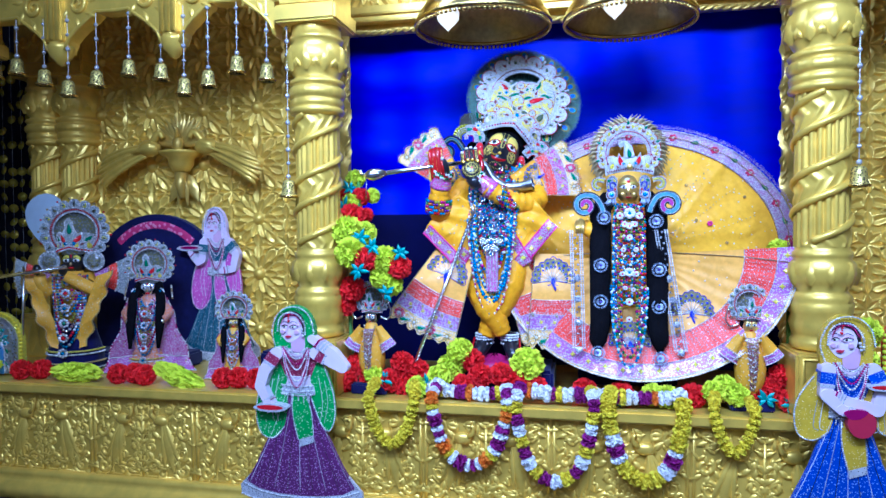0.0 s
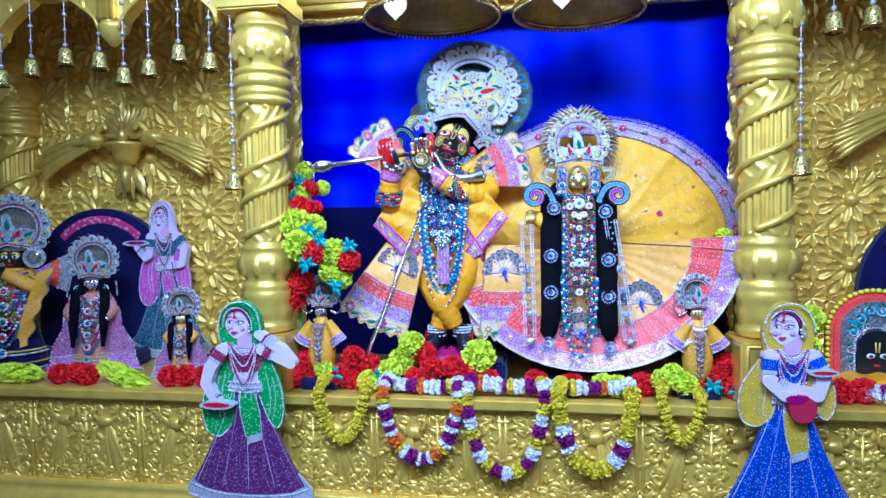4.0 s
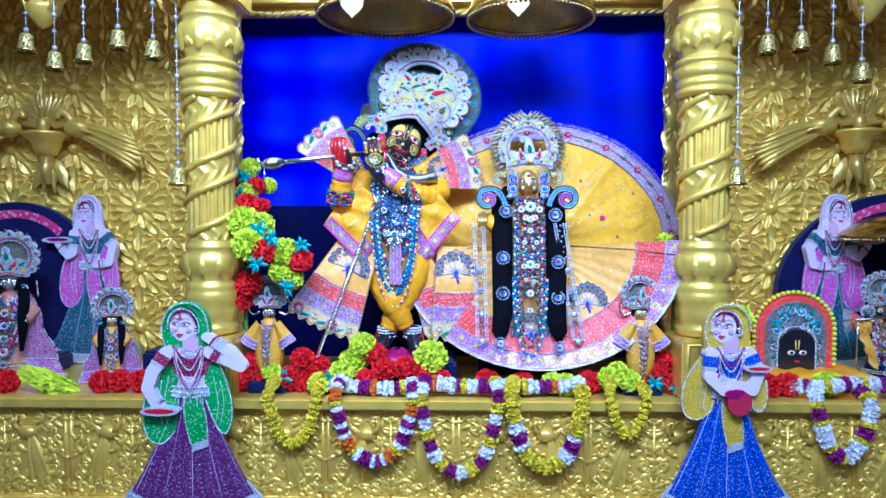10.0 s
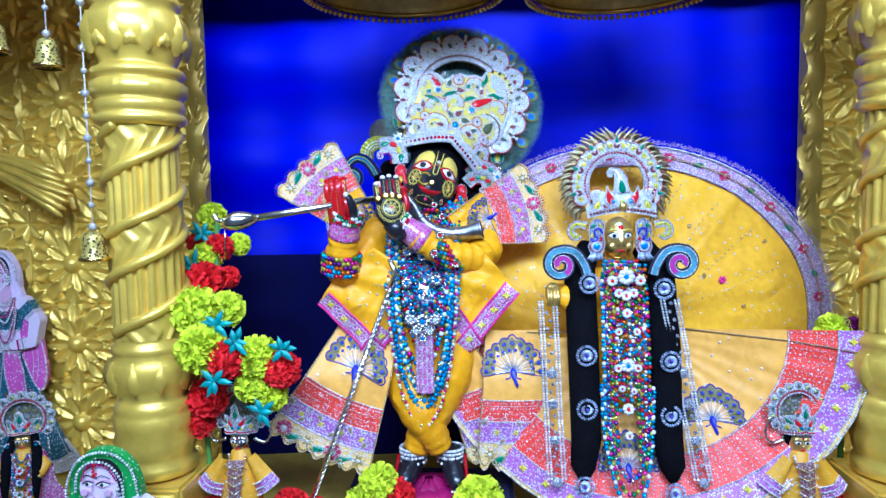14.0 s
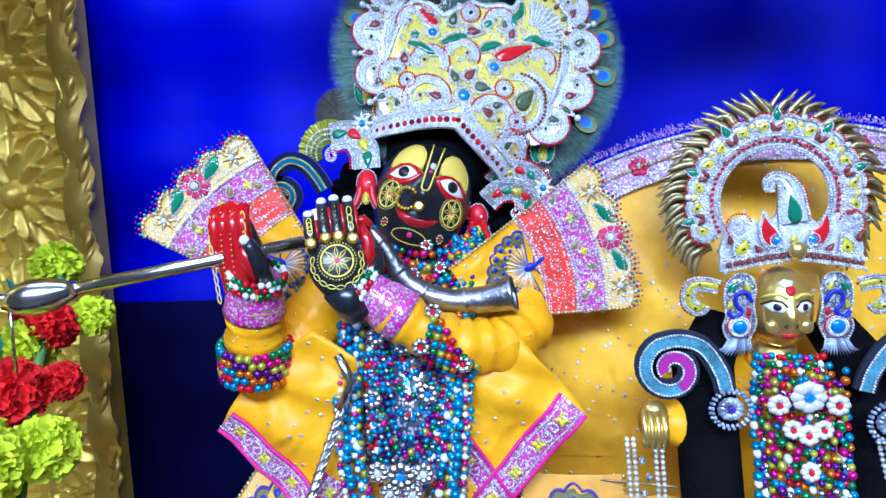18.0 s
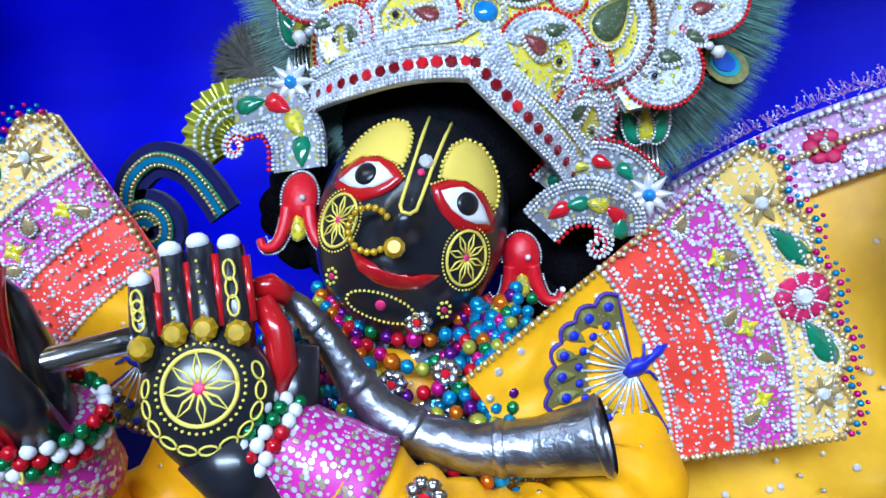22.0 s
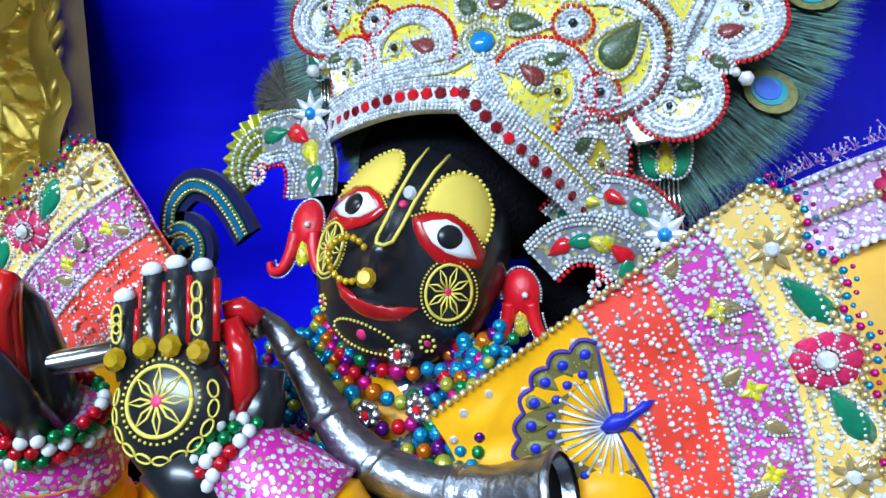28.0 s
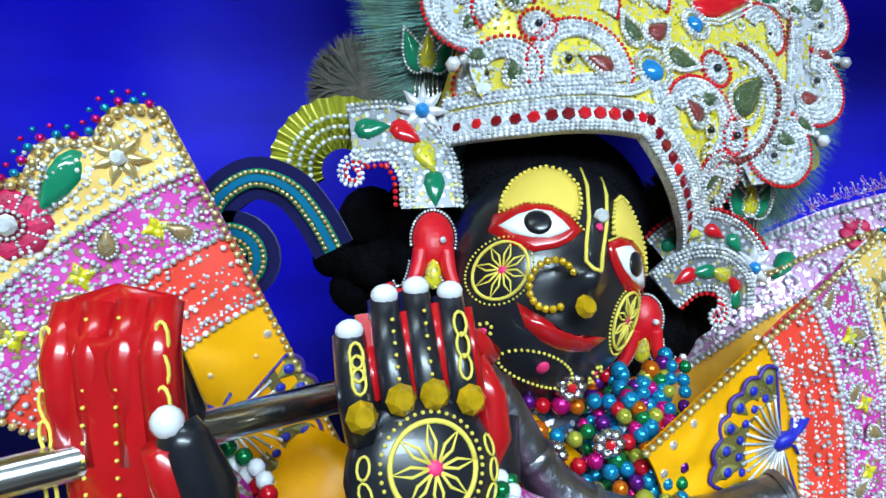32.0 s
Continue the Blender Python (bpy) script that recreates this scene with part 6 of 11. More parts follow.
CROWN_BASE = tuple(HEAD @ Vector((0, 0.02, 0.09)))
crown = thing("crown", CROWN_BASE, "tall jewelled crown with rhinestone scrolls and peacock feathers", "crown")


def crown_y(u, w):
    """The crown's front: wrapped round the brow, flatter higher up."""
    return -0.056 + 0.020 * min(1.0, max(0.0, (w - 0.1) / 0.1)) + ramp(w, ((0.05, 8.0), (0.06, 8.0), (0.115, 2.5), (0.16, 0.6))) * u * u


cap = Sheet(lambda u, w, l: tuple(HEAD @ Vector((u, crown_y(u, w) - l, w))))
white, redb, mar, oli, eyeb, grn, blu, yel, redp, felt = (Geo() for _ in range(10))


def offset_line(pts, q):
    return band_outline(pts, q)[0]


def ribbon(sh, pts, width, rows=3, red=False, lift=0.0):
    """A raised band of white bead work along pts, rows of beads on it, red beads along its outer side."""
    up, dn = band_outline(pts, width / 2)
    n = len(pts)
    felt.add([sh.S(x, z, 0.0002 + lift) for x, z in up] + [sh.S(x, z, 0.0014 + lift) for x, z in up] + [sh.S(x, z, 0.0014 + lift) for x, z in dn] + [sh.S(x, z, 0.0002 + lift) for x, z in dn], [(k * n + i, k * n + i + 1, (k + 1) * n + i + 1, (k + 1) * n + i) for k in range(3) for i in range(n - 1)])
    for k in range(rows):
        sh.beads(white, offset_line(pts, width * (0.42 - 0.84 * k / max(1, rows - 1))), 0.00125, 0.0024, lift + 0.0017)
    if red:
        sh.beads(redb, offset_line(pts, -width * 0.5 - 0.0014), 0.0015, 0.0031, lift + 0.0012)


def round_line(cx, cz, r, a0, a1, n=26, squash=1.0, turn=0.0):
    out = []
    for i in range(n + 1):
        a = a0 + (a1 - a0) * i / n
        x, z = r * math.cos(a), r * squash * math.sin(a)
        out.append((cx + x * math.cos(turn) - z * math.sin(turn), cz + x * math.sin(turn) + z * math.cos(turn)))
    return out


def cut_drop(sh, x, z, r, an, g, wide=0.8):
    """A cut-bead drop ringed by white beads."""
    d = drop(x, z, r, an, wide, 16)
    sh.fill(g, d, 0.0022, 0.0016, 3)
    for q in (1.22, 1.22 + 0.0023 / r):
        d = drop(x, z, r * q, an, wide + 0.06, 22)
        sh.beads(white, d + d[:1], 0.0012, lift=0.0022)


def black_eye(sh, x, z, r):
    sh.beads(white, arc(x, z, r * 1.9, 0, TAU, 12), 0.0009, lift=0.0016)
    bead(eyeb, sh.S(x, z, 0.0020), r)


def lobe_motif(sh, cx, cz, r, ang, flip=1, gd=None, da=0.0, rows=4, span=1.95, width=0.0104, curl=True):
    """A scroll lobe: a bead band round a yellow cell with a cut-bead drop and a black-eyed stone."""
    arcp = round_line(cx, cz, r - width / 2, ang + flip * span, ang - flip * span)
    if flip > 0:
        arcp = arcp[::-1]
    ribbon(sh, arcp, width, rows, True)
    if curl:
        e = arcp[0] if flip < 0 else arcp[-1]
        sh.beads(white, spiral2(e[0] + (cx - e[0]) * 0.25, e[1] + (cz - e[1]) * 0.25, r * 0.20, 1.1, ang + PI, flip, 14), 0.0012, lift=0.002)
    if gd is not None:
        cut_drop(sh, cx + r * 0.34 * math.cos(ang - flip * 1.5), cz + r * 0.34 * math.sin(ang - flip * 1.5), r * 0.29, ang + da, gd)
    black_eye(sh, cx + r * 0.30 * math.cos(ang + flip * 1.3), cz + r * 0.30 * math.sin(ang + flip * 1.3), r * 0.085)


def disc_motif(sh, x, z, r):
    sh.beads(redb, arc(x, z, r, 0, TAU, 24), 0.0014, 0.0030, 0.0016)
    sh.fill(felt, arc(x, z, r * 0.84, 0, TAU, 20)[:-1], 0.0012, 0.0004, 2)
    sh.beads(white, arc(x, z, r * 0.72, 0, TAU, 20), 0.0012, lift=0.0018)
    sh.beads(white, arc(x, z, r * 0.50, 0, TAU, 16), 0.0011, lift=0.0020)
    bead(eyeb, sh.S(x, z, 0.0024), r * 0.26)


# the stiff front plate
CAP_OUT = [(-0.092, 0.050), (-0.090, 0.075), (-0.0935, 0.100), (-0.0965, 0.125), (-0.092, 0.145), (-0.0915, 0.183), (-0.094, 0.206), (-0.083, 0.2215), (-0.0635, 0.2225), (-0.0444, 0.2135), (-0.033, 0.2256), (-0.018, 0.2405), (0.000, 0.2415), (0.018, 0.250), (0.032, 0.2495), (0.0377, 0.2684), (0.0507, 0.2814), (0.0757, 0.2834), (0.100, 0.2667), (0.110, 0.240), (0.1084, 0.2086), (0.110, 0.186), (0.108, 0.154), (0.099, 0.1135), (0.096, 0.075), (0.093, 0.050), (0.050, 0.064), (0.0105, 0.080), (-0.045, 0.062)]
g = Geo()
fine = []
for (x0, z0), (x1, z1) in zip(CAP_OUT, CAP_OUT[1:] + CAP_OUT[:1]):
    fine += [(x0 + (x1 - x0) * k / 4, z0 + (z1 - z0) * k / 4) for k in range(4)]
cap.fill(g, fine, 0.0, 0.0, 16)
part("cap", g, CROWN_SEQ, crown, "stiff cap covered in yellow sequins and silver thread")
g = Geo()
Sheet(lambda u, w, l: tuple(HEAD @ Vector((u, crown_y(u, w) + 0.006 - l, w)))).fill(g, fine, 0.0, 0.0, 10)
part("cap_lining", g, DARK, crown)
# brow band, peaked over the forehead
BROW = smooth([(-0.092, 0.056), (-0.070, 0.0615), (-0.050, 0.067), (-0.0295, 0.0743), (-0.0087, 0.0815), (0.0095, 0.0868), (0.012, 0.0866), (0.031, 0.0775), (0.054, 0.0695), (0.077, 0.0635), (0.095, 0.056)], 8)
g = Geo()
up, dn = band_outline(BROW, 0.0092)
n = len(BROW)
g.add([cap.S(x, z, 0.0005) for x, z in up] + [cap.S(x, z, 0.0024) for x, z in up] + [cap.S(x, z, 0.0024) for x, z in dn] + [cap.S(x, z, -0.004) for x, z in dn], [(k * n + i, k * n + i + 1, (k + 1) * n + i + 1, (k + 1) * n + i) for k in range(3) for i in range(n - 1)])
part("brow_band", g, WHITE_WORK, crown, "silver bead band peaked over the forehead")
g = Geo()
for q in (-0.0088, -0.0068, -0.0047, 0.0045, 0.0065, 0.0086):
    cap.beads(g, offset_line(BROW, q), 0.00125, 0.0024, 0.0030)
part("brow_beading", g, RHINE, crown)
stones = along(offset_line(BROW, -0.0002), 0.0079)
rub = mesh_of("ruby", Geo().gem((0, 0, 0), 0.0039, 0.5, 6), RUBY)
red_rub = mesh_of("bright_ruby", Geo().gem((0, 0, 0), 0.0039, 0.5, 6), RED)
for i, (a, b) in enumerate(stones):
    ob = new("ruby", red_rub if i in (3, 6, 9, 10, 11, 13, 18) else rub)
    p0, p1 = Vector(cap.S(a, b, 0.0028)), Vector(cap.S(a + 0.002, b, 0.0028))
    ob.parent = crown
    ob.location = p0 - crown.location
    d = p1 - p0
    ob.rotation_euler = (0, -math.atan2(d.z, Vector((d.x, d.y)).length), math.atan2(d.y, d.x))
# white ribbons that sweep from the band up to the blue stone
for pts in ([(-0.088, 0.072), (-0.055, 0.080), (-0.028, 0.090), (-0.004, 0.099), (0.006, 0.110)], [(0.092, 0.075), (0.062, 0.083), (0.036, 0.089), (0.018, 0.098), (0.010, 0.110)], [(-0.060, 0.086), (-0.034, 0.093), (-0.012, 0.104), (-0.002, 0.114)], [(0.030, 0.094), (0.020, 0.104), (0.014, 0.114)]):
    ribbon(cap, smooth(pts, 6), 0.0060, 3)
# scallops above the band
lobe_motif(cap, -0.0690, 0.0890, 0.0185, 1.95, 1, oli, 0.2)
lobe_motif(cap, -0.0317, 0.1045, 0.0270, 1.92, 1, mar, 1.2)
lobe_motif(cap, 0.0480, 0.1070, 0.0265, 1.25, -1, mar, 1.6)
lobe_motif(cap, 0.0830, 0.0850, 0.0205, 1.15, -1, oli, -0.2)
disc_motif(cap, -0.0600, 0.1190, 0.0098)
disc_motif(cap, 0.0770, 0.1150, 0.0105)
disc_motif(cap, 0.0508, 0.1461, 0.0112)
disc_motif(cap, -0.0150, 0.2271, 0.0118)
# second row: twin cells, the large lobe with its ruby band, drops between
lobe_motif(cap, -0.0418, 0.1480, 0.0225, 1.75, 1)
lobe_motif(cap, -0.0092, 0.1720, 0.0205, 1.70, -1)
lobe_motif(cap, 0.0221, 0.2270, 0.0185, 1.6, 1, oli, 0.3)
lobe_motif(cap, 0.0850, 0.1985, 0.0165, 1.2, -1)
lobe_motif(cap, -0.0745, 0.1950, 0.0210, 1.9, 1)
lobe_motif(cap, -0.0800, 0.1250, 0.0150, 2.4, 1, oli, 0.4)
big = round_line(0.0700, 0.1370, 0.0300, 2.0, -1.3)
ribbon(cap, big, 0.0075, 3)
ribbon(cap, round_line(0.0700, 0.1370, 0.0415, 1.5, -1.25), 0.0060, 3)
cap.beads(mar, round_line(0.0700, 0.1370, 0.0358, 1.7, -1.3), 0.0021, 0.0044, 0.0022)
for x, z, r, an, gg in ((0.0791, 0.1440, 0.0150, 1.2, oli), (0.0081, 0.1492, 0.0085, 1.1, mar), (-0.0094, 0.1403, 0.0080, 2.3, oli), (0.0266, 0.1380, 0.0095, 0.2, oli), (-0.0718, 0.1450, 0.0070, 1.9, mar), (-0.0037, 0.2059, 0.0085, 0.2, mar), (-0.0322, 0.2135, 0.0080, 1.6, oli), (0.0400, 0.2200, 0.0070, 1.6, mar), (-0.0590, 0.2080, 0.0060, 0.5, mar), (0.0500, 0.1240, 0.0070, 0.6, oli)):
    cut_drop(cap, x, z, r, an, gg)
# the blue stones
for x, z, r in ((0.0082, 0.1199, 0.0070), (0.0319, 0.1690, 0.0058), (-0.0507, 0.1880, 0.0052)):
    for q in (1.35, 1.72):
        cap.beads(white, arc(x, z, r * q, 0, TAU, 28), 0.0012, lift=0.0022)
    cap.fill(blu, arc(x, z, r, 0, TAU, 14)[:-1], 0.0022, 0.003, 3)
# red paisleys and green leaves with white bead outlines
for pts, w, gg in (([(0.0690, 0.2125), (0.0560, 0.2030), (0.0420, 0.1910), (0.0300, 0.1800)], (0.0010, 0.0055, 0.0085, 0.0040), redp), ([(-0.0745, 0.2130), (-0.0660, 0.2080), (-0.0560, 0.2020), (-0.0490, 0.1980)], (0.0010, 0.0050, 0.0065, 0.0030), redp),
                   ([(-0.0740, 0.1640), (-0.0600, 0.1650), (-0.0480, 0.1620), (-0.0390, 0.1600)], (0.0010, 0.0042, 0.0042, 0.0010), grn), ([(-0.0370, 0.1760), (-0.0280, 0.1850), (-0.0190, 0.1930), (-0.0070, 0.2010)], (0.0010, 0.0045, 0.0045, 0.0010), grn), ([(0.0100, 0.1830), (0.0160, 0.1910), (0.0230, 0.1970), (0.0330, 0.2010)], (0.0010, 0.0045, 0.0045, 0.0010), grn),
                   ([(0.0400, 0.2250), (0.0370, 0.2370), (0.0420, 0.2480), (0.0390, 0.2610)], (0.0010, 0.0042, 0.0042, 0.0010), grn), ([(0.0560, 0.2160), (0.0680, 0.2230), (0.0800, 0.2220), (0.0930, 0.2260)], (0.0010, 0.0040, 0.0040, 0.0010), grn), ([(-0.0730, 0.1740), (-0.0690, 0.1770), (-0.0660, 0.1820)], (0.0020, 0.0042, 0.0015), grn), ([(0.0060, 0.2160), (0.0090, 0.2210), (0.0120, 0.2260)], (0.0020, 0.0042, 0.0015), grn)):
    line = smooth(pts, 5)
    ws = [ramp(i / (len(line) - 1), [(k / (len(w) - 1), v) for k, v in enumerate(w)]) for i in range(len(line))]
    up, dn = band_outline(line, ws)
    out = up + dn[::-1]
    cap.fill(gg, out, 0.0022, 0.0014, 3)
    up, dn = band_outline(line, [v + 0.0022 for v in ws])
    cap.beads(white, up + dn[::-1] + up[:1], 0.0012, lift=0.0018)
    if gg is redp:
        up, dn = band_outline(line, [v + 0.0050 for v in ws])
        cap.beads(white, up + dn[::-1] + up[:1], 0.0012, lift=0.0016)
# the fan of white quills at the upper side
for k in range(12):
    a = -0.15 + 2.0 * k / 11
    tip = (0.0620 + 0.047 * math.cos(a), 0.2260 + 0.053 * math.sin(a))
    ribbon(cap, [(0.0620 + q * math.cos(a), 0.2260 + q * 1.1 * math.sin(a)) for q in (0.012, 0.026, 0.040)], 0.0042, 2)
    if k % 2:
        cap.fill(oli if k % 4 == 1 else mar, drop(tip[0], tip[1], 0.0055, a, 0.7, 10), 0.002, 0.001, 2)
    else:
        bead(yel, cap.S(tip[0], tip[1], 0.001), 0.0022)
r3 = random.Random(5)
for k in range(46):
    x, z = r3.uniform(-0.085, 0.10), r3.uniform(0.15, 0.235)
    cap.beads(white, spiral2(x, z, r3.uniform(0.004, 0.007), 1.1, r3.random() * 6, 1, 12), 0.0012, lift=0.0012)
for i in range(420):
    r2 = random.Random(i)
    bead(yel, cap.S(r2.uniform(-0.088, 0.098), r2.uniform(0.08, 0.235), 0.0004), 0.0011)
up = [p for p in fine if p[1] > 0.066 or abs(p[0]) > 0.09]
ribbon(cap, up[8:96], 0.0050, 2)
# halo: a ring of scroll lobes with the feathers showing through its middle
HALO = HEAD @ Matrix.Translation((0.006, -0.025, 0.192))
HUP = radians(96)
HR = 0.128
g = Geo()
g.M = HALO


def halo_ring(u, v):
    a = HUP + radians(-140) + radians(280) * u
    r = HR * (0.70 + 0.36 * v) * (1 + 0.05 * v * abs(math.sin(u * 11.4 * PI)))
    return r * math.cos(a), -0.003, r * math.sin(a)


g.grid(halo_ring, 170, 5)
g.grid(lambda u, v: (halo_ring(u, v)[0], 0.003, halo_ring(u, v)[2]), 170, 3)
part("halo_ring", g, FRET, crown, "halo ring of yellow sequins and rhinestones")
sh = Sheet(lambda p, q, l: tuple(HALO @ Vector((p, -0.003 - l, q))))
for i in range(11):
    a = radians(-30 + 24.5 * i)
    x, z = HR * 0.985 * math.cos(a), HR * 0.985 * math.sin(a)
    lobe_motif(sh, x, z, 0.0245, a, 1 if i % 2 else -1, mar if i % 2 else oli, 0.6, 4, 1.9, 0.0108)
    b = a + radians(12.25)
    cut_drop(sh, HR * 1.03 * math.cos(b), HR * 1.03 * math.sin(b), 0.0062, b, mar if i % 2 else oli)
    bead(white, sh.S(HR * 1.15 * math.cos(b), HR * 1.15 * math.sin(b), 0.002), 0.0046)
    bead(white, sh.S(HR * 1.10 * math.cos(b), HR * 1.10 * math.sin(b), 0.002), 0.0030)
for q in (0.845, 0.735):
    ribbon(sh, [(HR * q * math.cos(HUP + radians(-125 + 250 * i / 90)), HR * q * math.sin(HUP + radians(-125 + 250 * i / 90))) for i in range(91)], 0.0075, 3)
sh.beads(mar, [(HR * 0.79 * math.cos(HUP + radians(-125 + 250 * i / 90)), HR * 0.79 * math.sin(HUP + radians(-125 + 250 * i / 90))) for i in range(91)], 0.0023, 0.0046, 0.002)
for nm, gg, mm, lb in (("felt_edging", felt, WHITE_WORK, "white bead bands of the scrolls"), ("rhinestone_trim", white, RHINE, "rows of white rhinestones"), ("red_bead_edging", redb, RED, "red edge beads"), ("maroon_drop_trim", mar, MAROON_DOT, ""), ("olive_drop_trim", oli, OLIVE_DOT, ""), ("black_stone_trim", eyeb, BLACK, ""), ("green_leaf_trim", grn, GREEN, ""), ("blue_stone_trim", blu, BLUE_GEM, ""), ("sequin_trim", yel, YELLOW_SEQ, ""), ("red_leaf_trim", redp, RED, "")):
    tagged(part(nm, gg, mm, crown, lb), kind="stuff")
# peacock feathers fanned behind the halo
r4 = random.Random(8)


def strands(M4, a0, a1, r0, r1, n, y, wide=0.0014):
    """Loose feather strands fanned between two angles, trimmed to a soft round edge."""
    g = Geo()
    g.M = M4
    for k in range(n):
        a = a0 + (a1 - a0) * r4.random()
        L, b = r1 * (1 + r4.uniform(-0.05, 0.03)), a + r4.uniform(-0.12, 0.12)
        p, q = Vector((r0 * math.cos(a), 0, r0 * math.sin(a))), Vector((L * math.cos(b), 0, L * math.sin(b)))
        m = (p + q) / 2 + Vector((r4.uniform(-0.004, 0.004), 0, r4.uniform(-0.004, 0.004)))
        s = Vector((-math.sin(b), 0, math.cos(b))) * wide
        yy = Vector((0, y + r4.uniform(-0.006, 0.006), 0))
        g.add([tuple(v + yy) for v in (p - s * 0.5, p + s * 0.5, m + s, m - s, q)], [(0, 1, 2, 3), (3, 2, 4)])
    return g


FAN = HEAD @ Matrix.Translation((0.010, 0.010, 0.204))
for k in range(12):
    b0, b1 = HUP + radians(-150 + 300 * k / 12), HUP + radians(-150 + 300 * (k + 1.25) / 12)
    part("feather", strands(FAN, b0, b1, 0.05, 0.188, 560, 0.006, 0.0008), FEATHER, crown)
    part("feather", strands(FAN, b0, b1, 0.05, 0.185, 300, 0.004, 0.0008), FEATHER_T, crown)
for a in (184, 169, 150, 130, 109, 88, 75, 63, 50, 38, 26, 8, -16):
    ey = Geo()
    ey.M = FAN @ Matrix.Rotation(radians(90 - a), 4, "Y") @ Matrix.Translation((0, 0, 0.160))
    for rr, mi, dz in ((0.0125, 0, 0.0), (0.0085, 1, -0.001), (0.0062, 2, -0.002)):
        ey.mat(mi).plate(arc(0, dz, rr, 0, TAU, 16, rr * 1.25)[:-1], -0.004 - 0.0008 * mi, 0.0008)
    part("feather_eye", ey, [OLIVE_T, TEAL, PEACOCK_BLUE], crown, "blue eye of a peacock feather")
g = Geo()
g.M = FAN
g.grid(lambda u, v: (lambda a, r: (r * math.cos(a), 0.014 + 0.002 * math.sin(u * 300), r * math.sin(a)))(HUP + radians(-150 + 300 * u), 0.004 + (0.172 + 0.003 * math.sin(u * 97)) * v), 180, 8)
part("feather_mat", g, FEATHER, crown, "dense backing of dark peacock strands")
# dark feather tufts behind the ears
for c, R in (((-0.346, 2.098, 1.954), 0.034), ((-0.13, 2.125, 1.885), 0.036)):
    f = thing("feather_tuft", c, "round tuft of dark peacock feather strands", "feather tuft", group="feather tufts")
    part("strand", strands(Matrix.Translation(c), 0, TAU, 0.002, R, 900, 0.0, 0.0009), TUFT, f)
    part("tuft_core", Geo().ball(c, (R * 0.8, 0.006, R * 0.8), 18, 8), TUFT, f)

# ---- ear ornaments ----
CRIMSON_E = mat("crimson_enamel", (0.62, 0.006, 0.016), 0.4, 0, 0.15, 90, 0.2, 300)


def ear_ornament(base, depth, spine, w, head, hr, ha, curl, label, inner=1):
    t = thing("ear_ornament", base, label, "ear ornament", group="ear ornaments")
    sh = flat(depth)
    sp = smooth(spine)
    up, dn = band_outline(sp, w)
    g = Geo()
    n = len(sp)
    g.add([sh.S(x, z, 0.002) for x, z in up] + [sh.S(x, z, 0.002) for x, z in dn], [(i, i + 1, n + i + 1, n + i) for i in range(n - 1)])
    g.add([sh.S(x, z, -0.003) for x, z in up] + [sh.S(x, z, -0.003) for x, z in dn], [(i, i + 1, n + i + 1, n + i) for i in range(n - 1)])
    part("band", g, EAR_FRET, t)
    wh, rd = Geo(), Geo()
    for q in (1.0, 0.82, -0.6, -0.8, -1.0):
        m = [((u[0] + d[0]) / 2 + (u[0] - d[0]) / 2 * q, (u[1] + d[1]) / 2 + (u[1] - d[1]) / 2 * q) for u, d in zip(up, dn)]
        sh.beads(wh, m, 0.0013, lift=0.003)
    rim = list(zip(up, dn)) if inner > 0 else list(zip(dn, up))
    sh.beads(rd, [(u[0] + (u[0] - d[0]) * 0.09, u[1] + (u[1] - d[1]) * 0.09) for u, d in rim], 0.0017, 0.0036, 0.002)
    cols = [(GREEN, Geo()), (RED, Geo()), (YELLOW_SEQ, Geo())]
    for i in range(3, n - 3, 4):
        x, z = sp[i]
        a = math.atan2(sp[i + 1][1] - sp[i - 1][1], sp[i + 1][0] - sp[i - 1][0])
        gg = cols[(i // 4) % 3][1]
        sh.fill(gg, drop(x + 0.002 * math.cos(a + 1.57), z + 0.002 * math.sin(a + 1.57), (w if not isinstance(w, (list, tuple)) else w[0]) * 0.62, a, 0.8, 10), 0.003, 0.0018, 2)
    for m, gg in cols:
        if gg.v:
            part("enamel_leaf", gg, m, t)
    cx, cz, cr, ca, cs = curl
    c2 = spiral2(cx, cz, cr, 1.1, ca, cs, 20, 0.2)
    for q in (0.0, 0.003, -0.003):
        sh.beads(wh, [(cx + (x - cx) * (1 + q / cr), cz + (z - cz) * (1 + q / cr)) for x, z in c2], 0.0014, lift=0.003)
    sh.beads(rd, [(cx + (x - cx) * 0.8, cz + (z - cz) * 0.8) for x, z in c2], 0.0014, 0.0032, 0.0035)
    part("rhinestone_edging", wh, RHINE, t)
    part("red_bead_trim", rd, RED, t)
    # elephant head of red enamel with two curled trunks
    g = Geo()
    hx, hz = head
    sh.fill(g, arc(hx, hz + hr * 0.1, hr * 0.60, 0, TAU, 20, hr * 0.78)[:-1], 0.003, 0.006, 4)
    edge = []
    for s in (-1, 1):
        tr = smooth([(hx + s * hr * 0.36, hz - hr * 0.2), (hx + s * hr * 0.46, hz - hr * 0.8), (hx + s * hr * 0.72, hz - hr * 1.35), (hx + s * hr * 1.12, hz - hr * 1.42), (hx + s * hr * 1.28, hz - hr * 1.15)])
        g.tube([sh.S(x, z, 0.004) for x, z in tr], [hr * (0.25 - 0.13 * i / len(tr)) for i in range(len(tr))], 8)
        up, dn = band_outline(tr, [hr * (0.30 - 0.14 * i / len(tr)) for i in range(len(tr))])
        edge += [up, dn]
    part("elephant_head", g, CRIMSON_E, t, "red enamel elephant head")
    g = Geo()
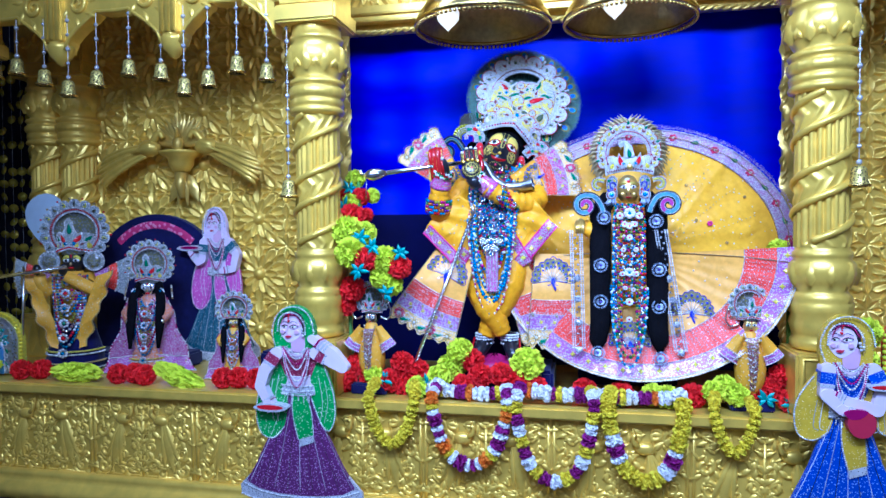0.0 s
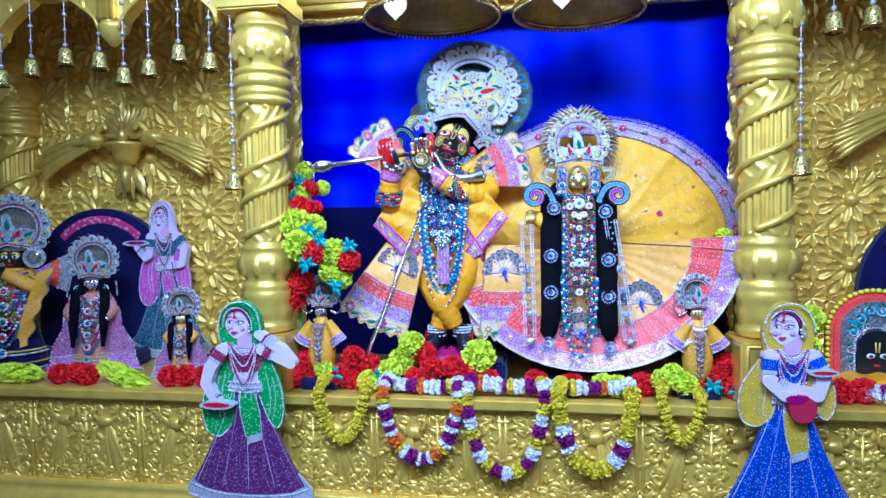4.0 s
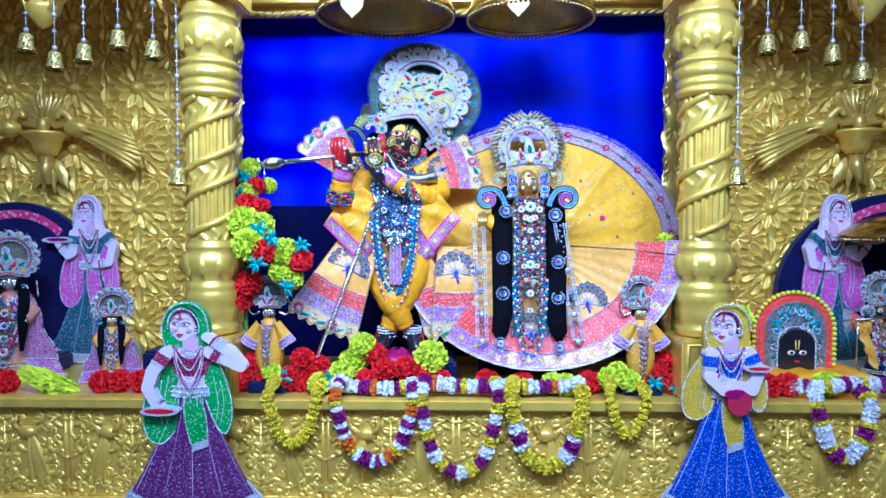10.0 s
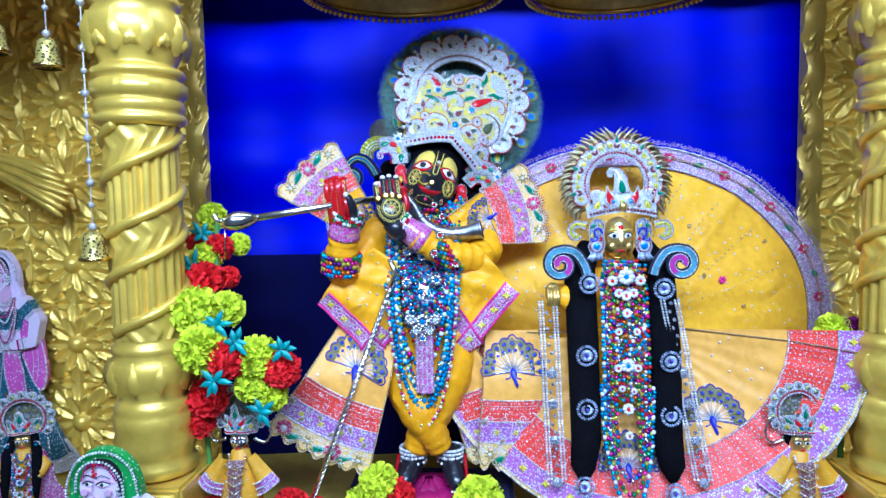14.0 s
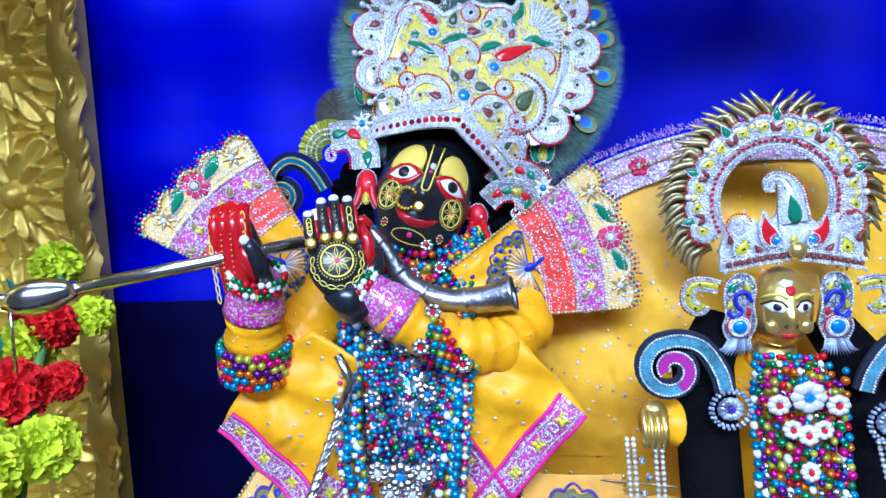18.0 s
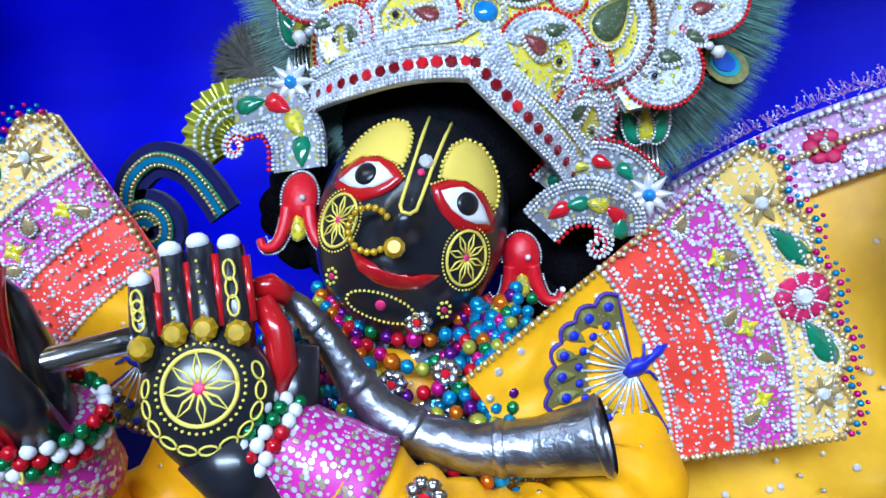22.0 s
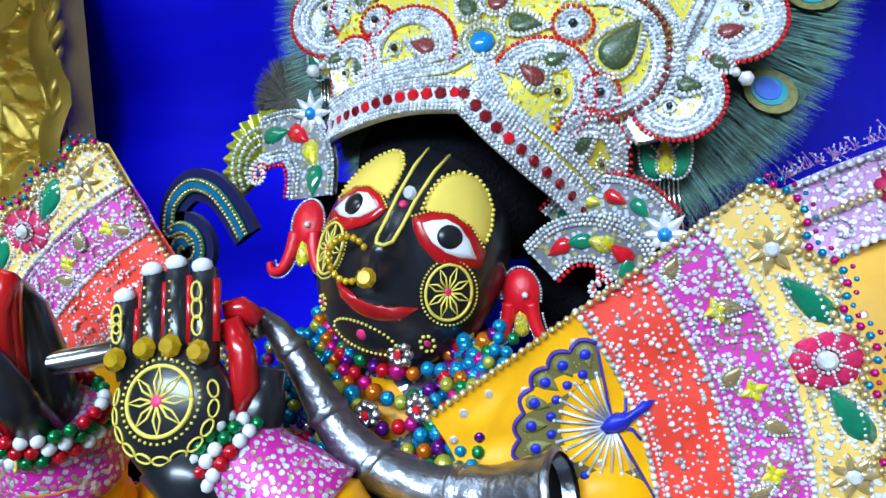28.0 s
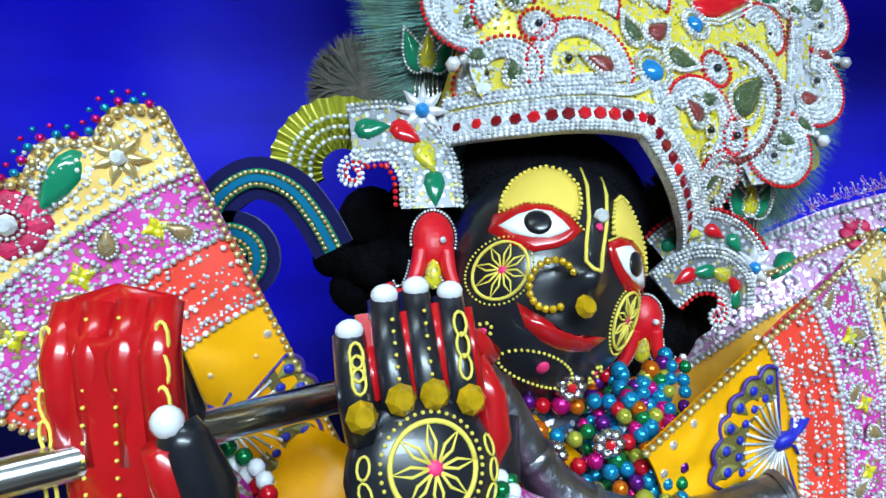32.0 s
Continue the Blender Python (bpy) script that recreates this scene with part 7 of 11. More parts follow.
    sh.fill(g, drop(hx, hz - hr * 0.75, hr * 0.55, PI / 2, 0.6, 12), 0.004, 0.003, 3)
    part("tusk_leaf", g, YELLOW_SEQ, t)
    g = Geo()
    bead(g, sh.S(hx + hr * 0.25, hz + hr * 0.1, 0.009), 0.0022)
    bead(g, sh.S(hx + hr * 1.3, hz - hr * 1.05, 0.005), 0.0022)
    sh.beads(g, arc(hx, hz + hr * 0.1, hr * 0.66, -0.3, PI + 0.3, 24, hr * 0.84), 0.0009, lift=0.002)
    for line in edge:
        sh.beads(g, line[4:], 0.0008, lift=0.002)
    part("outline_beading", g, RHINE, t)
    return t


ear_ornament((-0.135, 2.07, 1.84), lambda x, z: 2.073 + 0.45 * max(0.0, x + 0.13), [(-0.1135, 1.830), (-0.1150, 1.8440), (-0.1315, 1.8535), (-0.1500, 1.8515), (-0.1640, 1.8400)], [0.0128] * 25, (-0.1755, 1.8205), 0.0185, PI * 0.5, (-0.1300, 1.8265, 0.0085, 1.6, -1), "elephant-headed ear ornament in red enamel and rhinestones")
ear_ornament((-0.30, 2.05, 1.89), lambda x, z: 2.047 + 0.34 * (z - 1.865), [(-0.3500, 1.9240), (-0.3240, 1.9260), (-0.3080, 1.9080), (-0.3050, 1.8850)], [0.0165] * 19, (-0.3040, 1.8665), 0.0185, PI * 0.45, (-0.3470, 1.9020, 0.0090, 0.8, 1), "elephant-headed ear ornament in red enamel and rhinestones", -1)
crest = thing("ear_crest", (-0.125, 2.095, 1.865), "curved rhinestone crest with enamel leaves over the ear", "ear ornament", group="ear ornaments")
sh = flat(lambda x, z: 2.096)
sp = smooth([(-0.158, 1.860), (-0.146, 1.8700), (-0.129, 1.8755), (-0.112, 1.8700), (-0.099, 1.8560)])
up, dn = band_outline(sp, 0.0125)
g = Geo().add([sh.S(x, z, 0.002) for x, z in up] + [sh.S(x, z, 0.002) for x, z in dn], [(i, i + 1, len(sp) + i + 1, len(sp) + i) for i in range(len(sp) - 1)])
part("band", g, EAR_FRET, crest)
g, gr = Geo(), Geo()
for q in (0.0120, 0.0095, -0.0095, -0.0120):
    sh.beads(g, offset_line(sp, q), 0.0013, lift=0.003)
sh.beads(gr, offset_line(sp, 0.0145), 0.0017, 0.0036, 0.002)
part("rhinestone_edging", g, RHINE, crest)
part("red_bead_trim", gr, RED, crest)
for k, m in ((4, GREEN), (9, YELLOW_SEQ), (14, RED), (19, GREEN)):
    g = Geo()
    sh.fill(g, drop(*sp[k], 0.0072, 0.6 - 0.08 * k, 0.8, 12), 0.003, 0.0018, 2)
    part("enamel_leaf", g, m, crest)
for x, z, y in ((-0.0965, 1.853, 2.094), (-0.311, 1.939, 2.069)):
    s = thing("star_brooch", (x, y, z), "rhinestone star brooch with a blue stone", "brooch", group="star brooches")
    g, c = Geo(), Geo()
    shs = flat(lambda a, b, y=y: y)
    for k in range(8):
        a = TAU * k / 8
        shs.fill(g, drop(x + 0.008 * math.cos(a), z + 0.008 * math.sin(a), 0.0075, a, 0.55, 10), 0.001, 0.002, 2)
    part("ray", g, RHINE, s)
    shs.fill(c, arc(x, z, 0.0042, 0, TAU, 12)[:-1], 0.003, 0.003, 3)
    part("stone", c, BLUE_GEM, s)
for x, z, y in ((-0.0960, 1.897, 2.104), (-0.308, 1.976, 2.087)):
    s = thing("tulip_pendant", (x, y, z - 0.04), "green and yellow tulip pendant with silver tassel strands", "pendant", group="tulip pendants")
    shs = flat(lambda a, b, y=y: y)
    for k, (dx, an, m) in enumerate(((-0.009, 1.95, GREEN), (0.009, 1.19, GREEN), (0.0, 1.57, YELLOW_SEQ))):
        g = Geo()
        shs.fill(g, drop(x + dx, z, 0.013 if k < 2 else 0.011, an, 0.6, 14), 0.001 + 0.001 * (k == 2), 0.002, 3)
        part("petal", g, m, s)
        g = Geo()
        d = drop(x + dx, z, 0.014 if k < 2 else 0.012, an, 0.62, 18)
        shs.beads(g, d + d[:1], 0.0010, lift=0.002)
        part("petal_edging", g, RHINE, s)
    for k in range(6):
        g = Geo().tube([(x - 0.006 + 0.0024 * k, y, z - 0.012), (x - 0.008 + 0.0032 * k, y, z - 0.045)], 0.0009, 5)
        part("strand", g, SILVER, s)


RIB_T = mat("teal_silver_thread", (0.08, 0.27, 0.35), 0.35, 0.1, 0.5, 300, 0.3, 400)
LILAC_T = mat("magenta_thread_rib", (0.42, 0.02, 0.26), 0.5, 0, 0.1)


def hook(base, depth, cx, cz, r, a0, sign, tail, label, name="hook_ornament", flip_col=False):
    """A felt hook: a wide spiral with a tail, ribbed with coloured thread and pearls."""
    t = thing(name, base, label, "hook ornament", group="hook ornaments")
    sh = flat(depth)
    core = spiral2(cx, cz, r, 1.25, a0, sign, 30, 0.25)[::-1]
    full = core + smooth([core[-1]] + tail, 6)[1:]
    for nm, w, m, lift in (("felt", r * (0.36 if flip_col else 0.68), NAVY if not flip_col else mat_teal, 0.0), ("green_stripe", r * (0.20 if flip_col else 0.30), GREEN if not flip_col else RIB_T, 0.002), ("blue_stripe", r * 0.11, BEAD_BLUE if not flip_col else LILAC_T, 0.0035)):
        line = full if lift < 0.003 or not flip_col else full[:19]
        up, dn = band_outline(line, w * (1.0 if lift < 0.003 or not flip_col else 1.6))
        g = Geo()
        n = len(line)
        g.add([sh.S(x, z, lift) for x, z in up] + [sh.S(x, z, lift) for x, z in dn], [(i, i + 1, n + i + 1, n + i) for i in range(n - 1)])
        if lift == 0.0:
            g.add([sh.S(x, z, -0.005) for x, z in up] + [sh.S(x, z, -0.005) for x, z in dn], [(i, i + 1, n + i + 1, n + i) for i in range(n - 1)])
            for e in (up, dn):
                g.add([sh.S(x, z, 0) for x, z in e] + [sh.S(x, z, -0.005) for x, z in e], [(i, i + 1, n + i + 1, n + i) for i in range(n - 1)])
        part(nm, g, m, t)
    g = Geo()
    up, dn = band_outline(full, r * 0.2)
    sh.beads(g, up, 0.0014, lift=0.003)
    sh.beads(g, dn, 0.0014, lift=0.003)
    part("pearl_edging", g, PEARL_GOLD if not flip_col else RHINE, t)
    return t


mat_teal = mat("dark_teal_felt", (0.005, 0.012, 0.03), 0.8, 0, 0.3, 60, 0.3, 300)
hook((-0.385, 2.05, 1.85), lambda x, z: 2.050, -0.4095, 1.8535, 0.0165, 2.2, -1, [(-0.4225, 1.868), (-0.417, 1.886), (-0.400, 1.8975), (-0.381, 1.893), (-0.367, 1.878), (-0.357, 1.861)], "dark felt hook ornament with green and blue ribs")
yf = thing("ear_fan", (-0.345, 2.085, 1.90), "pleated yellow-green ear fan with rhinestone rows", "ear fan")
g = Geo().grid(lambda u, v: (-0.355 + (0.012 + 0.030 * v) * math.cos(radians(60 + 150 * u)), 2.080 + 0.003 * math.sin(u * 70), 1.905 + (0.012 + 0.030 * v) * math.sin(radians(60 + 150 * u))), 90, 4)
part("pleated_fan", g, BEAD_LIME, yf)
g = Geo()
for q in (0.018, 0.024, 0.03):
    flat(lambda a, b: 2.075).beads(g, arc(-0.355, 1.905, q, radians(60), radians(210), 24), 0.0017)
part("rhinestone_edging", g, RHINE, yf)
# ---- cape and skirt behind the goddess ----
CX, CZ, CRX, CRZ = 0.19, 1.525, 0.462, 0.392
def cape_lean(x, y, z):
    return -0.05 + 0.10 * ((x - CX) / CRX) ** 2 + 0.10 * ((z - CZ) / CRZ) ** 2


LEAN = cape_lean
cape = thing("cape", (CX, 2.14, 1.5), "wide saffron satin cape edged with a silver and lilac braid", "cape")


def cape_y(x, z):
    a, q = math.atan2(z - CZ, x - CX), math.hypot(x - CX, z - CZ)
    pleat = 0.0020 * math.sin(a * 13) + 0.0012 * math.sin(a * 29 + 14 * q) + 0.0035 * math.sin(a * 7 + 9 * q)
    pull = 0.004 * math.exp(-((x - 0.72 * z + 0.86) / 0.016) ** 2) + 0.003 * math.exp(-((x + 0.5 * z - 1.24) / 0.012) ** 2)
    return 2.135 + (pleat - pull) * min(1, q * 3)


csh = flat(lambda x, z: cape_y(x, z) - 0.005)
BRAID_EMB = mat_dots("pink_silver_braid", (0.46, 0.20, 0.42), (0.86, 0.84, 0.93), 300, 0.56, 0.4, 0.2, 0, 0.15, second=(0.62, 0.40, 0.62))
SATIN = mat_dots("spangled_saffron_satin", (0.97, 0.47, 0.026), (0.90, 0.88, 0.86), 58, 0.17, 0.42, 0.2, 0, 0.3, fold=0.35)


def cap2(u, v, r0, r1):
    a = radians(-6) + radians(192) * u
    q = r0 + (r1 - r0) * v
    x, z = CX + CRX * q * math.cos(a), CZ + CRZ * q * math.sin(a)
    return x, cape_y(x, z), z


part("satin", Geo().grid(lambda u, v: cap2(u, v, 0.02, 0.885), 320, 24), SATIN, cape)
part("lining", Geo().grid(lambda u, v: (CX - 0.40 + 0.80 * u, cape_y(CX - 0.40 + 0.80 * u, CZ + 0.01) + 0.004, CZ - 0.16 + 0.175 * v), 60, 8), SATIN, cape)
part("braid", Geo().grid(lambda u, v: tuple(Vector(cap2(u, v, 0.885, 1.0)) + Vector((0, -0.004, 0))), 170, 6), BRAID_EMB, cape, "pink and silver braid")
for q in (0.89, 0.945, 0.995):
    g = Geo()
    csh.beads(g, [cap2(i / 160, 0, q, q)[::2] for i in range(161)], 0.0024, lift=0.006)
    part("braid_beading", g, RHINE if q != 0.945 else PEARL_GOLD, cape)
gf, gc, gl, gs = Geo(), Geo(), Geo(), Geo()
for i in range(110):
    x, _, z = cap2((i + 0.5) / 110, 0, 0.915 + 0.06 * (i % 2), 0)
    csh.beads(gs, spiral2(x, z, 0.0085, 1.1, i * 1.3, 1 if i % 2 else -1, 10), 0.0013, lift=0.002)
part("scroll_beading", gs, RHINE, cape)
for i in range(22):
    x, _, z = cap2((i + 0.5) / 22, 0, 0.945, 0.945)
    a = math.atan2((z - CZ), (x - CX))
    if i % 2:
        flower2(csh, gf, gc, x, z, 0.013, 6)
    else:
        csh.fill(gl, drop(x, z, 0.012, a + PI / 2 + 0.3, 0.6, 12), 0.005, 0.002, 2)
part("flower", gf, CRIMSON, cape, "crimson thread flowers on the braid")
part("flower_stone", gc, RHINE, cape)
part("leaf", gl, GREEN, cape)
g = Geo()
r5 = random.Random(21)
for i in range(2600):
    x, _, z = cap2(r5.random(), 0, 1.01, 1.01)
    p = Vector(csh.S(x, z, 0.004))
    d = Vector((x - CX, -0.2 * CRX, z - CZ)).normalized() * r5.uniform(0.001, 0.006) + Vector((r5.uniform(-0.005, 0.005), 0, r5.uniform(-0.005, 0.005)))
    g.tube([p, p + d], 0.00022, 3)
    bead(g, p + d, 0.0007)
tagged(part("tinsel_fringe", g, BRAID_EMB, cape, "silver tinsel fringe"), kind="stuff")
for x, z in ((0.36, 1.63), (0.40, 1.62), (0.50, 1.70), (0.33, 1.74), (0.45, 1.56)):
    gp, gc = Geo(), Geo()
    flower2(csh, gp, gc, x, z, 0.009 if (x, z) == (0.40, 1.62) else 0.005, 6)
    part("spangle_flower", gp, MAGENTA_P if x == 0.40 else PEARL_GOLD, cape)

SATIN.node_tree.nodes["Principled BSDF"].inputs["Specular IOR Level"].default_value = 0.22
def skirt_lean(x, y, z):
    return -0.05 - 0.14 * math.hypot((x - CX) / CRX, (z - CZ) / CRZ) + ramp(x, ((-0.30, 0.13), (-0.12, 0.12), (-0.02, 0.04), (0.05, 0.0)))


g = Geo()
for k in range(9):
    a = radians(22 + 17 * k)
    for i in range(3, 26):
        q = 0.032 * i + 0.01 * (k % 2)
        if q < 0.86:
            x, z = CX + CRX * q * math.cos(a + 0.05 * math.sin(q * 9 + k)), CZ + CRZ * q * math.sin(a)
            bead(g, csh.S(x, z, 0.0), 0.0017)
tagged(part("sequin", g, RHINE, cape), kind="stuff")
LEAN = skirt_lean
skirt = thing("fan_skirt", (CX, 2.07, TOP), "wide half-round saffron skirt with coral and lilac hem bands", "skirt")


def sk_y(x, z):
    q = math.hypot((x - CX) / CRX, (z - CZ) / CRZ)
    a = math.atan2(z - CZ, x - CX)
    return 2.085 - 0.05 * q + 0.0015 * math.sin(a * 40) * q


ssh = flat(sk_y)


def sk(u, v, r0, r1):
    a = radians(184) + radians(180) * u
    q = r0 + (r1 - r0) * v
    x, z = CX + 0.965 * CRX * q * math.cos(a), CZ + 0.980 * CRZ * q * math.sin(a)
    return x, sk_y(x, z), z


for nm, r0, r1, m in (("satin", 0.02, 0.66, SILK_PALE), ("coral_band", 0.66, 0.86, CORAL_EMB), ("lilac_band", 0.86, 0.975, LILAC_EMB), ("hem", 0.975, 1.0, YELLOW_EMB)):
    part(nm, Geo().grid(lambda u, v: sk(u, v, r0, r1), 200, 14 if r0 < 0.1 else 5), m, skirt)
g = Geo()
for q in (0.662, 0.86, 0.975, 0.995):
    ssh.beads(g, [sk(i / 160, 0, q, q)[::2] for i in range(161)], 0.0022, lift=0.003)
for i in range(76):
    for j in range(9):
        x, _, z = sk((i + 0.5 + 0.12 * (j % 2)) / 76, 0, 0.675 + 0.020 * j, 0)
        bead(g, ssh.S(x, z, 0.002), 0.0024 if j % 3 == i % 3 else 0.0017)
part("silver_beading", g, RHINE, skirt)
gy = Geo()
for i in range(24):
    x, _, z = sk((i + 0.5) / 24, 0, 0.918, 0)
    for j in range(4):
        b = TAU * j / 4
        ssh.fill(gy, drop(x + 0.004 * math.cos(b), z + 0.004 * math.sin(b), 0.0055, b, 0.9, 8), 0.002, 0.002, 2)
part("clover", gy, YELLOW_SEQ, skirt, "yellow sequin clovers")
g = Geo()
for s in (-1, 1):
    ssh.line(g, [(CX + 0.01, CZ + 0.012), (CX + s * 0.15, CZ + 0.004), (CX + s * 0.3, CZ - 0.004), (CX + s * 0.44, CZ - 0.022)], 0.0014, 0.003)
part("seam_piping", g, PINE_GOLD, skirt)
for x, z in ((0.160, 1.255), (0.339, 1.35)):
    peacock_motif(skirt, ssh, x, z, -PI / 2, 0.062)

# ---- the goddess ----
LEAN = lambda x, y, z: ramp(z, ((1.20, -0.095), (1.30, -0.065), (1.40, -0.038), (1.52, -0.028), (1.62, 0.0)))
gi = Geo()
GM = [GOLD_BRIGHT, HAIR, EYE_WHITE, BLACK, RED, SILK, LINE_Y]
GC = Vector((0.147, 2.005, 1.722))
gf_y = lambda u, w: -0.034 * math.sqrt(max(0.0, 1 - (u / 0.032) ** 2 - (w / 0.043) ** 2)) - 0.008 * math.exp(-((u / 0.005) ** 2 + ((w + 0.008) / 0.010) ** 2)) - 0.003 * math.exp(-((u / 0.012) ** 2 + ((w + 0.026) / 0.005) ** 2))
gface = Sheet(lambda u, w, l: (GC.x + u, GC.y + gf_y(u, w) - l, GC.z + w))
gi.mat(0).grid(lambda u, v: (lambda x, y, z: (GC.x + x, GC.y + (min(y, gf_y(x * 0.999, z * 0.999)) if y < 0 else y), GC.z + z))(0.032 * math.cos(u * TAU) * math.cos((v - 0.5) * PI), 0.034 * math.sin(u * TAU) * math.cos((v - 0.5) * PI), 0.043 * math.sin((v - 0.5) * PI)), 40, 32, True)
for s in (-1, 1):
    e = [(s * u, w) for u, w in ((0.0045, 0.004), (0.009, 0.0095), (0.016, 0.0105), (0.0245, 0.006), (0.017, 0.0005), (0.009, 0.0))]
    gface.fill(gi.mat(2), e, 0.001, 0.001, 3)
    gface.fill(gi.mat(3), arc(s * 0.0135, 0.0055, 0.0036, 0, TAU, 12)[:-1], 0.0022, 0.0006, 2)
    gface.line(gi.mat(3), [(s * 0.004, 0.006), (s * 0.009, 0.0112), (s * 0.017, 0.0120), (s * 0.026, 0.0065)], 0.0010)
    gface.line(gi.mat(6), [(s * 0.003, 0.0145), (s * 0.010, 0.0180), (s * 0.018, 0.0175), (s * 0.025, 0.0130)], 0.0018)
    gi.mat(1).tube([(0.1475 + s * 0.055, 2.03, 1.70), (0.1475 + s * 0.080, 2.0, 1.66), (0.1475 + s * 0.081, 1.965, 1.50), (0.1475 + s * 0.080, 1.955, 1.33), (0.1475 + s * 0.088, 1.955, 1.275), (0.1475 + s * 0.088, 1.955, 1.245)], [0.024, 0.032, 0.031, 0.030, 0.025, 0.006], 16)
gface.fill(gi.mat(4), arc(0, 0.022, 0.005, 0, TAU, 14)[:-1], 0.001, 0.002, 3)
gface.fill(gi.mat(4), [(-0.009, -0.024), (0, -0.0225), (0.009, -0.024), (0.005, -0.028), (-0.005, -0.028)], 0.001, 0.001, 2)
gface.fill(gi.mat(2), [(-0.011, 0.029), (-0.004, 0.033), (0.004, 0.031), (0.001, 0.026), (-0.007, 0.025)], 0.0012, 0.001, 2)
for s in (-1, 1):
    # gilt side locks beside the face
    for k in range(5):
        gi.mat(0).tube([(0.147 + s * (0.031 + 0.0028 * k), 1.992 + 0.004 * k, 1.757 - 0.003 * k), (0.147 + s * (0.034 + 0.003 * k), 1.986 + 0.004 * k, 1.735), (0.147 + s * (0.0325 + 0.003 * k), 1.990 + 0.004 * k, 1.705)], 0.0017, 6)
    gface.line(gi.mat(3), [(s * 0.004, -0.012), (s * 0.0065, -0.0145), (s * 0.004, -0.016)], 0.0007)
    gi.mat(0).ball((0.147 + s * 0.0165, 1.9775, 1.706), (0.0075, 0.004, 0.0075), 10, 8)
gi.mat(0).tube([(0.147, 2.02, 1.68), (0.147, 2.03, 1.64)], [0.022, 0.03], 14)
gi.mat(5).lathe([(0.02, 0.48), (0.06, 0.47), (0.072, 0.44), (0.065, 0.33), (0.065, 0.2), (0.05, 0.10), (0.02, 0.08)], 24, (0.147, 2.045, 1.18), wob=lambda r, a, z: r * (1 - 0.3 * abs(math.sin(a))))
gi.mat(0).ball((0.008, 1.955, 1.615), (0.016, 0.014, 0.022), 14, 10)
for k in range(4):
    gi.tube([(-0.003 + 0.0065 * k, 1.946, 1.628), (-0.003 + 0.0065 * k, 1.938, 1.608), (-0.002 + 0.006 * k, 1.944, 1.594)], 0.0038, 8)
gi.mat(5).tube([(0.02, 1.97, 1.615), (0.05, 2.0, 1.59), (0.08, 2.03, 1.63)], [0.02, 0.03, 0.04], 14)
solid("goddess_idol", gi, GM, (0.147, 2.03, 1.18), "gold-faced idol of a goddess with long black hair panels", "statue")
# her base
LEAN = None
ped2 = thing("plinth_block", (0.15, 2.06, TOP), "dark cloth-covered block under the goddess", "pedestal")
part("block", Geo().box((0.15, 2.155, TOP + 0.033), (0.30, 0.14, 0.066), 0.006), NAVY, ped2)

# crown with a spiked silver-gilt halo
ANTIQUE = mat("antique_gilt_wire", (0.46, 0.37, 0.19), 0.42, 0.8, 0.4, 90, 0.3, 300)
SILVER_WORK = mat_dots("silver_thread_work", (0.14, 0.15, 0.19), (0.85, 0.88, 0.95), 420, 0.5, 0.35, 0.2, 0.4, 0.5)
gcr = thing("spiked_crown", (0.15, 2.03, 1.77), "jewelled crown with a sunburst of curled gilt spikes", "crown")
hx, hz = 0.150, 1.832
r6 = random.Random(4)
for k in range(104):
    a = radians(-40 + 260 * k / 103) + r6.uniform(-0.012, 0.012)
    g = Geo()
    c = 0.25 if math.cos(a) < 0 else -0.25
    L = (0.119 if k % 2 else 0.112) + r6.uniform(-0.004, 0.004)
    wv = r6.uniform(-0.02, 0.02)
    pts = [(hx + q * math.cos(a + b), 2.057 - 0.007 * (k % 3), hz + q * math.sin(a + b)) for q, b in ((0.080, 0), (0.093, -c * 0.10 + wv), (0.105, c * 0.06 - wv), (L, c * (0.40 + 6 * abs(wv))))]
    g.tube(smooth(pts, 4), [0.0030, 0.0032, 0.0034, 0.0036, 0.0038, 0.0038, 0.0037, 0.0036, 0.0034, 0.0030, 0.0024, 0.0016, 0.0008], 6)
    part("spike", g, ANTIQUE, gcr)
white, redb, mar, oli, eyeb, grn, blu, yel, redp = (Geo() for _ in range(9))
gsh = flat(lambda x, z: 2.035 - 0.25 * max(0, 1.80 - z))
ring_at = lambda q, a: (hx + q * math.cos(a), hz + q * math.sin(a))
part("halo_ring", Geo().grid(lambda u, v: (lambda p: (p[0], 2.037, p[1]))(ring_at(0.056 + 0.018 * v, radians(-34 + 248 * u))), 120, 3), WHITE_WORK, gcr, "white bead ring")
span = lambda q, n=80: [ring_at(q, radians(-32 + 244 * i / n)) for i in range(n + 1)]
for q, gg, rb in ((0.0575, white, 0.0016), (0.0605, white, 0.0014), (0.0655, redb, 0.0023), (0.0705, white, 0.0017), (0.0735, white, 0.0014)):
    gsh.beads(gg, span(q), rb, rb * (2.6 if gg is redb else 2.05), lift=0.002)
NS = 7
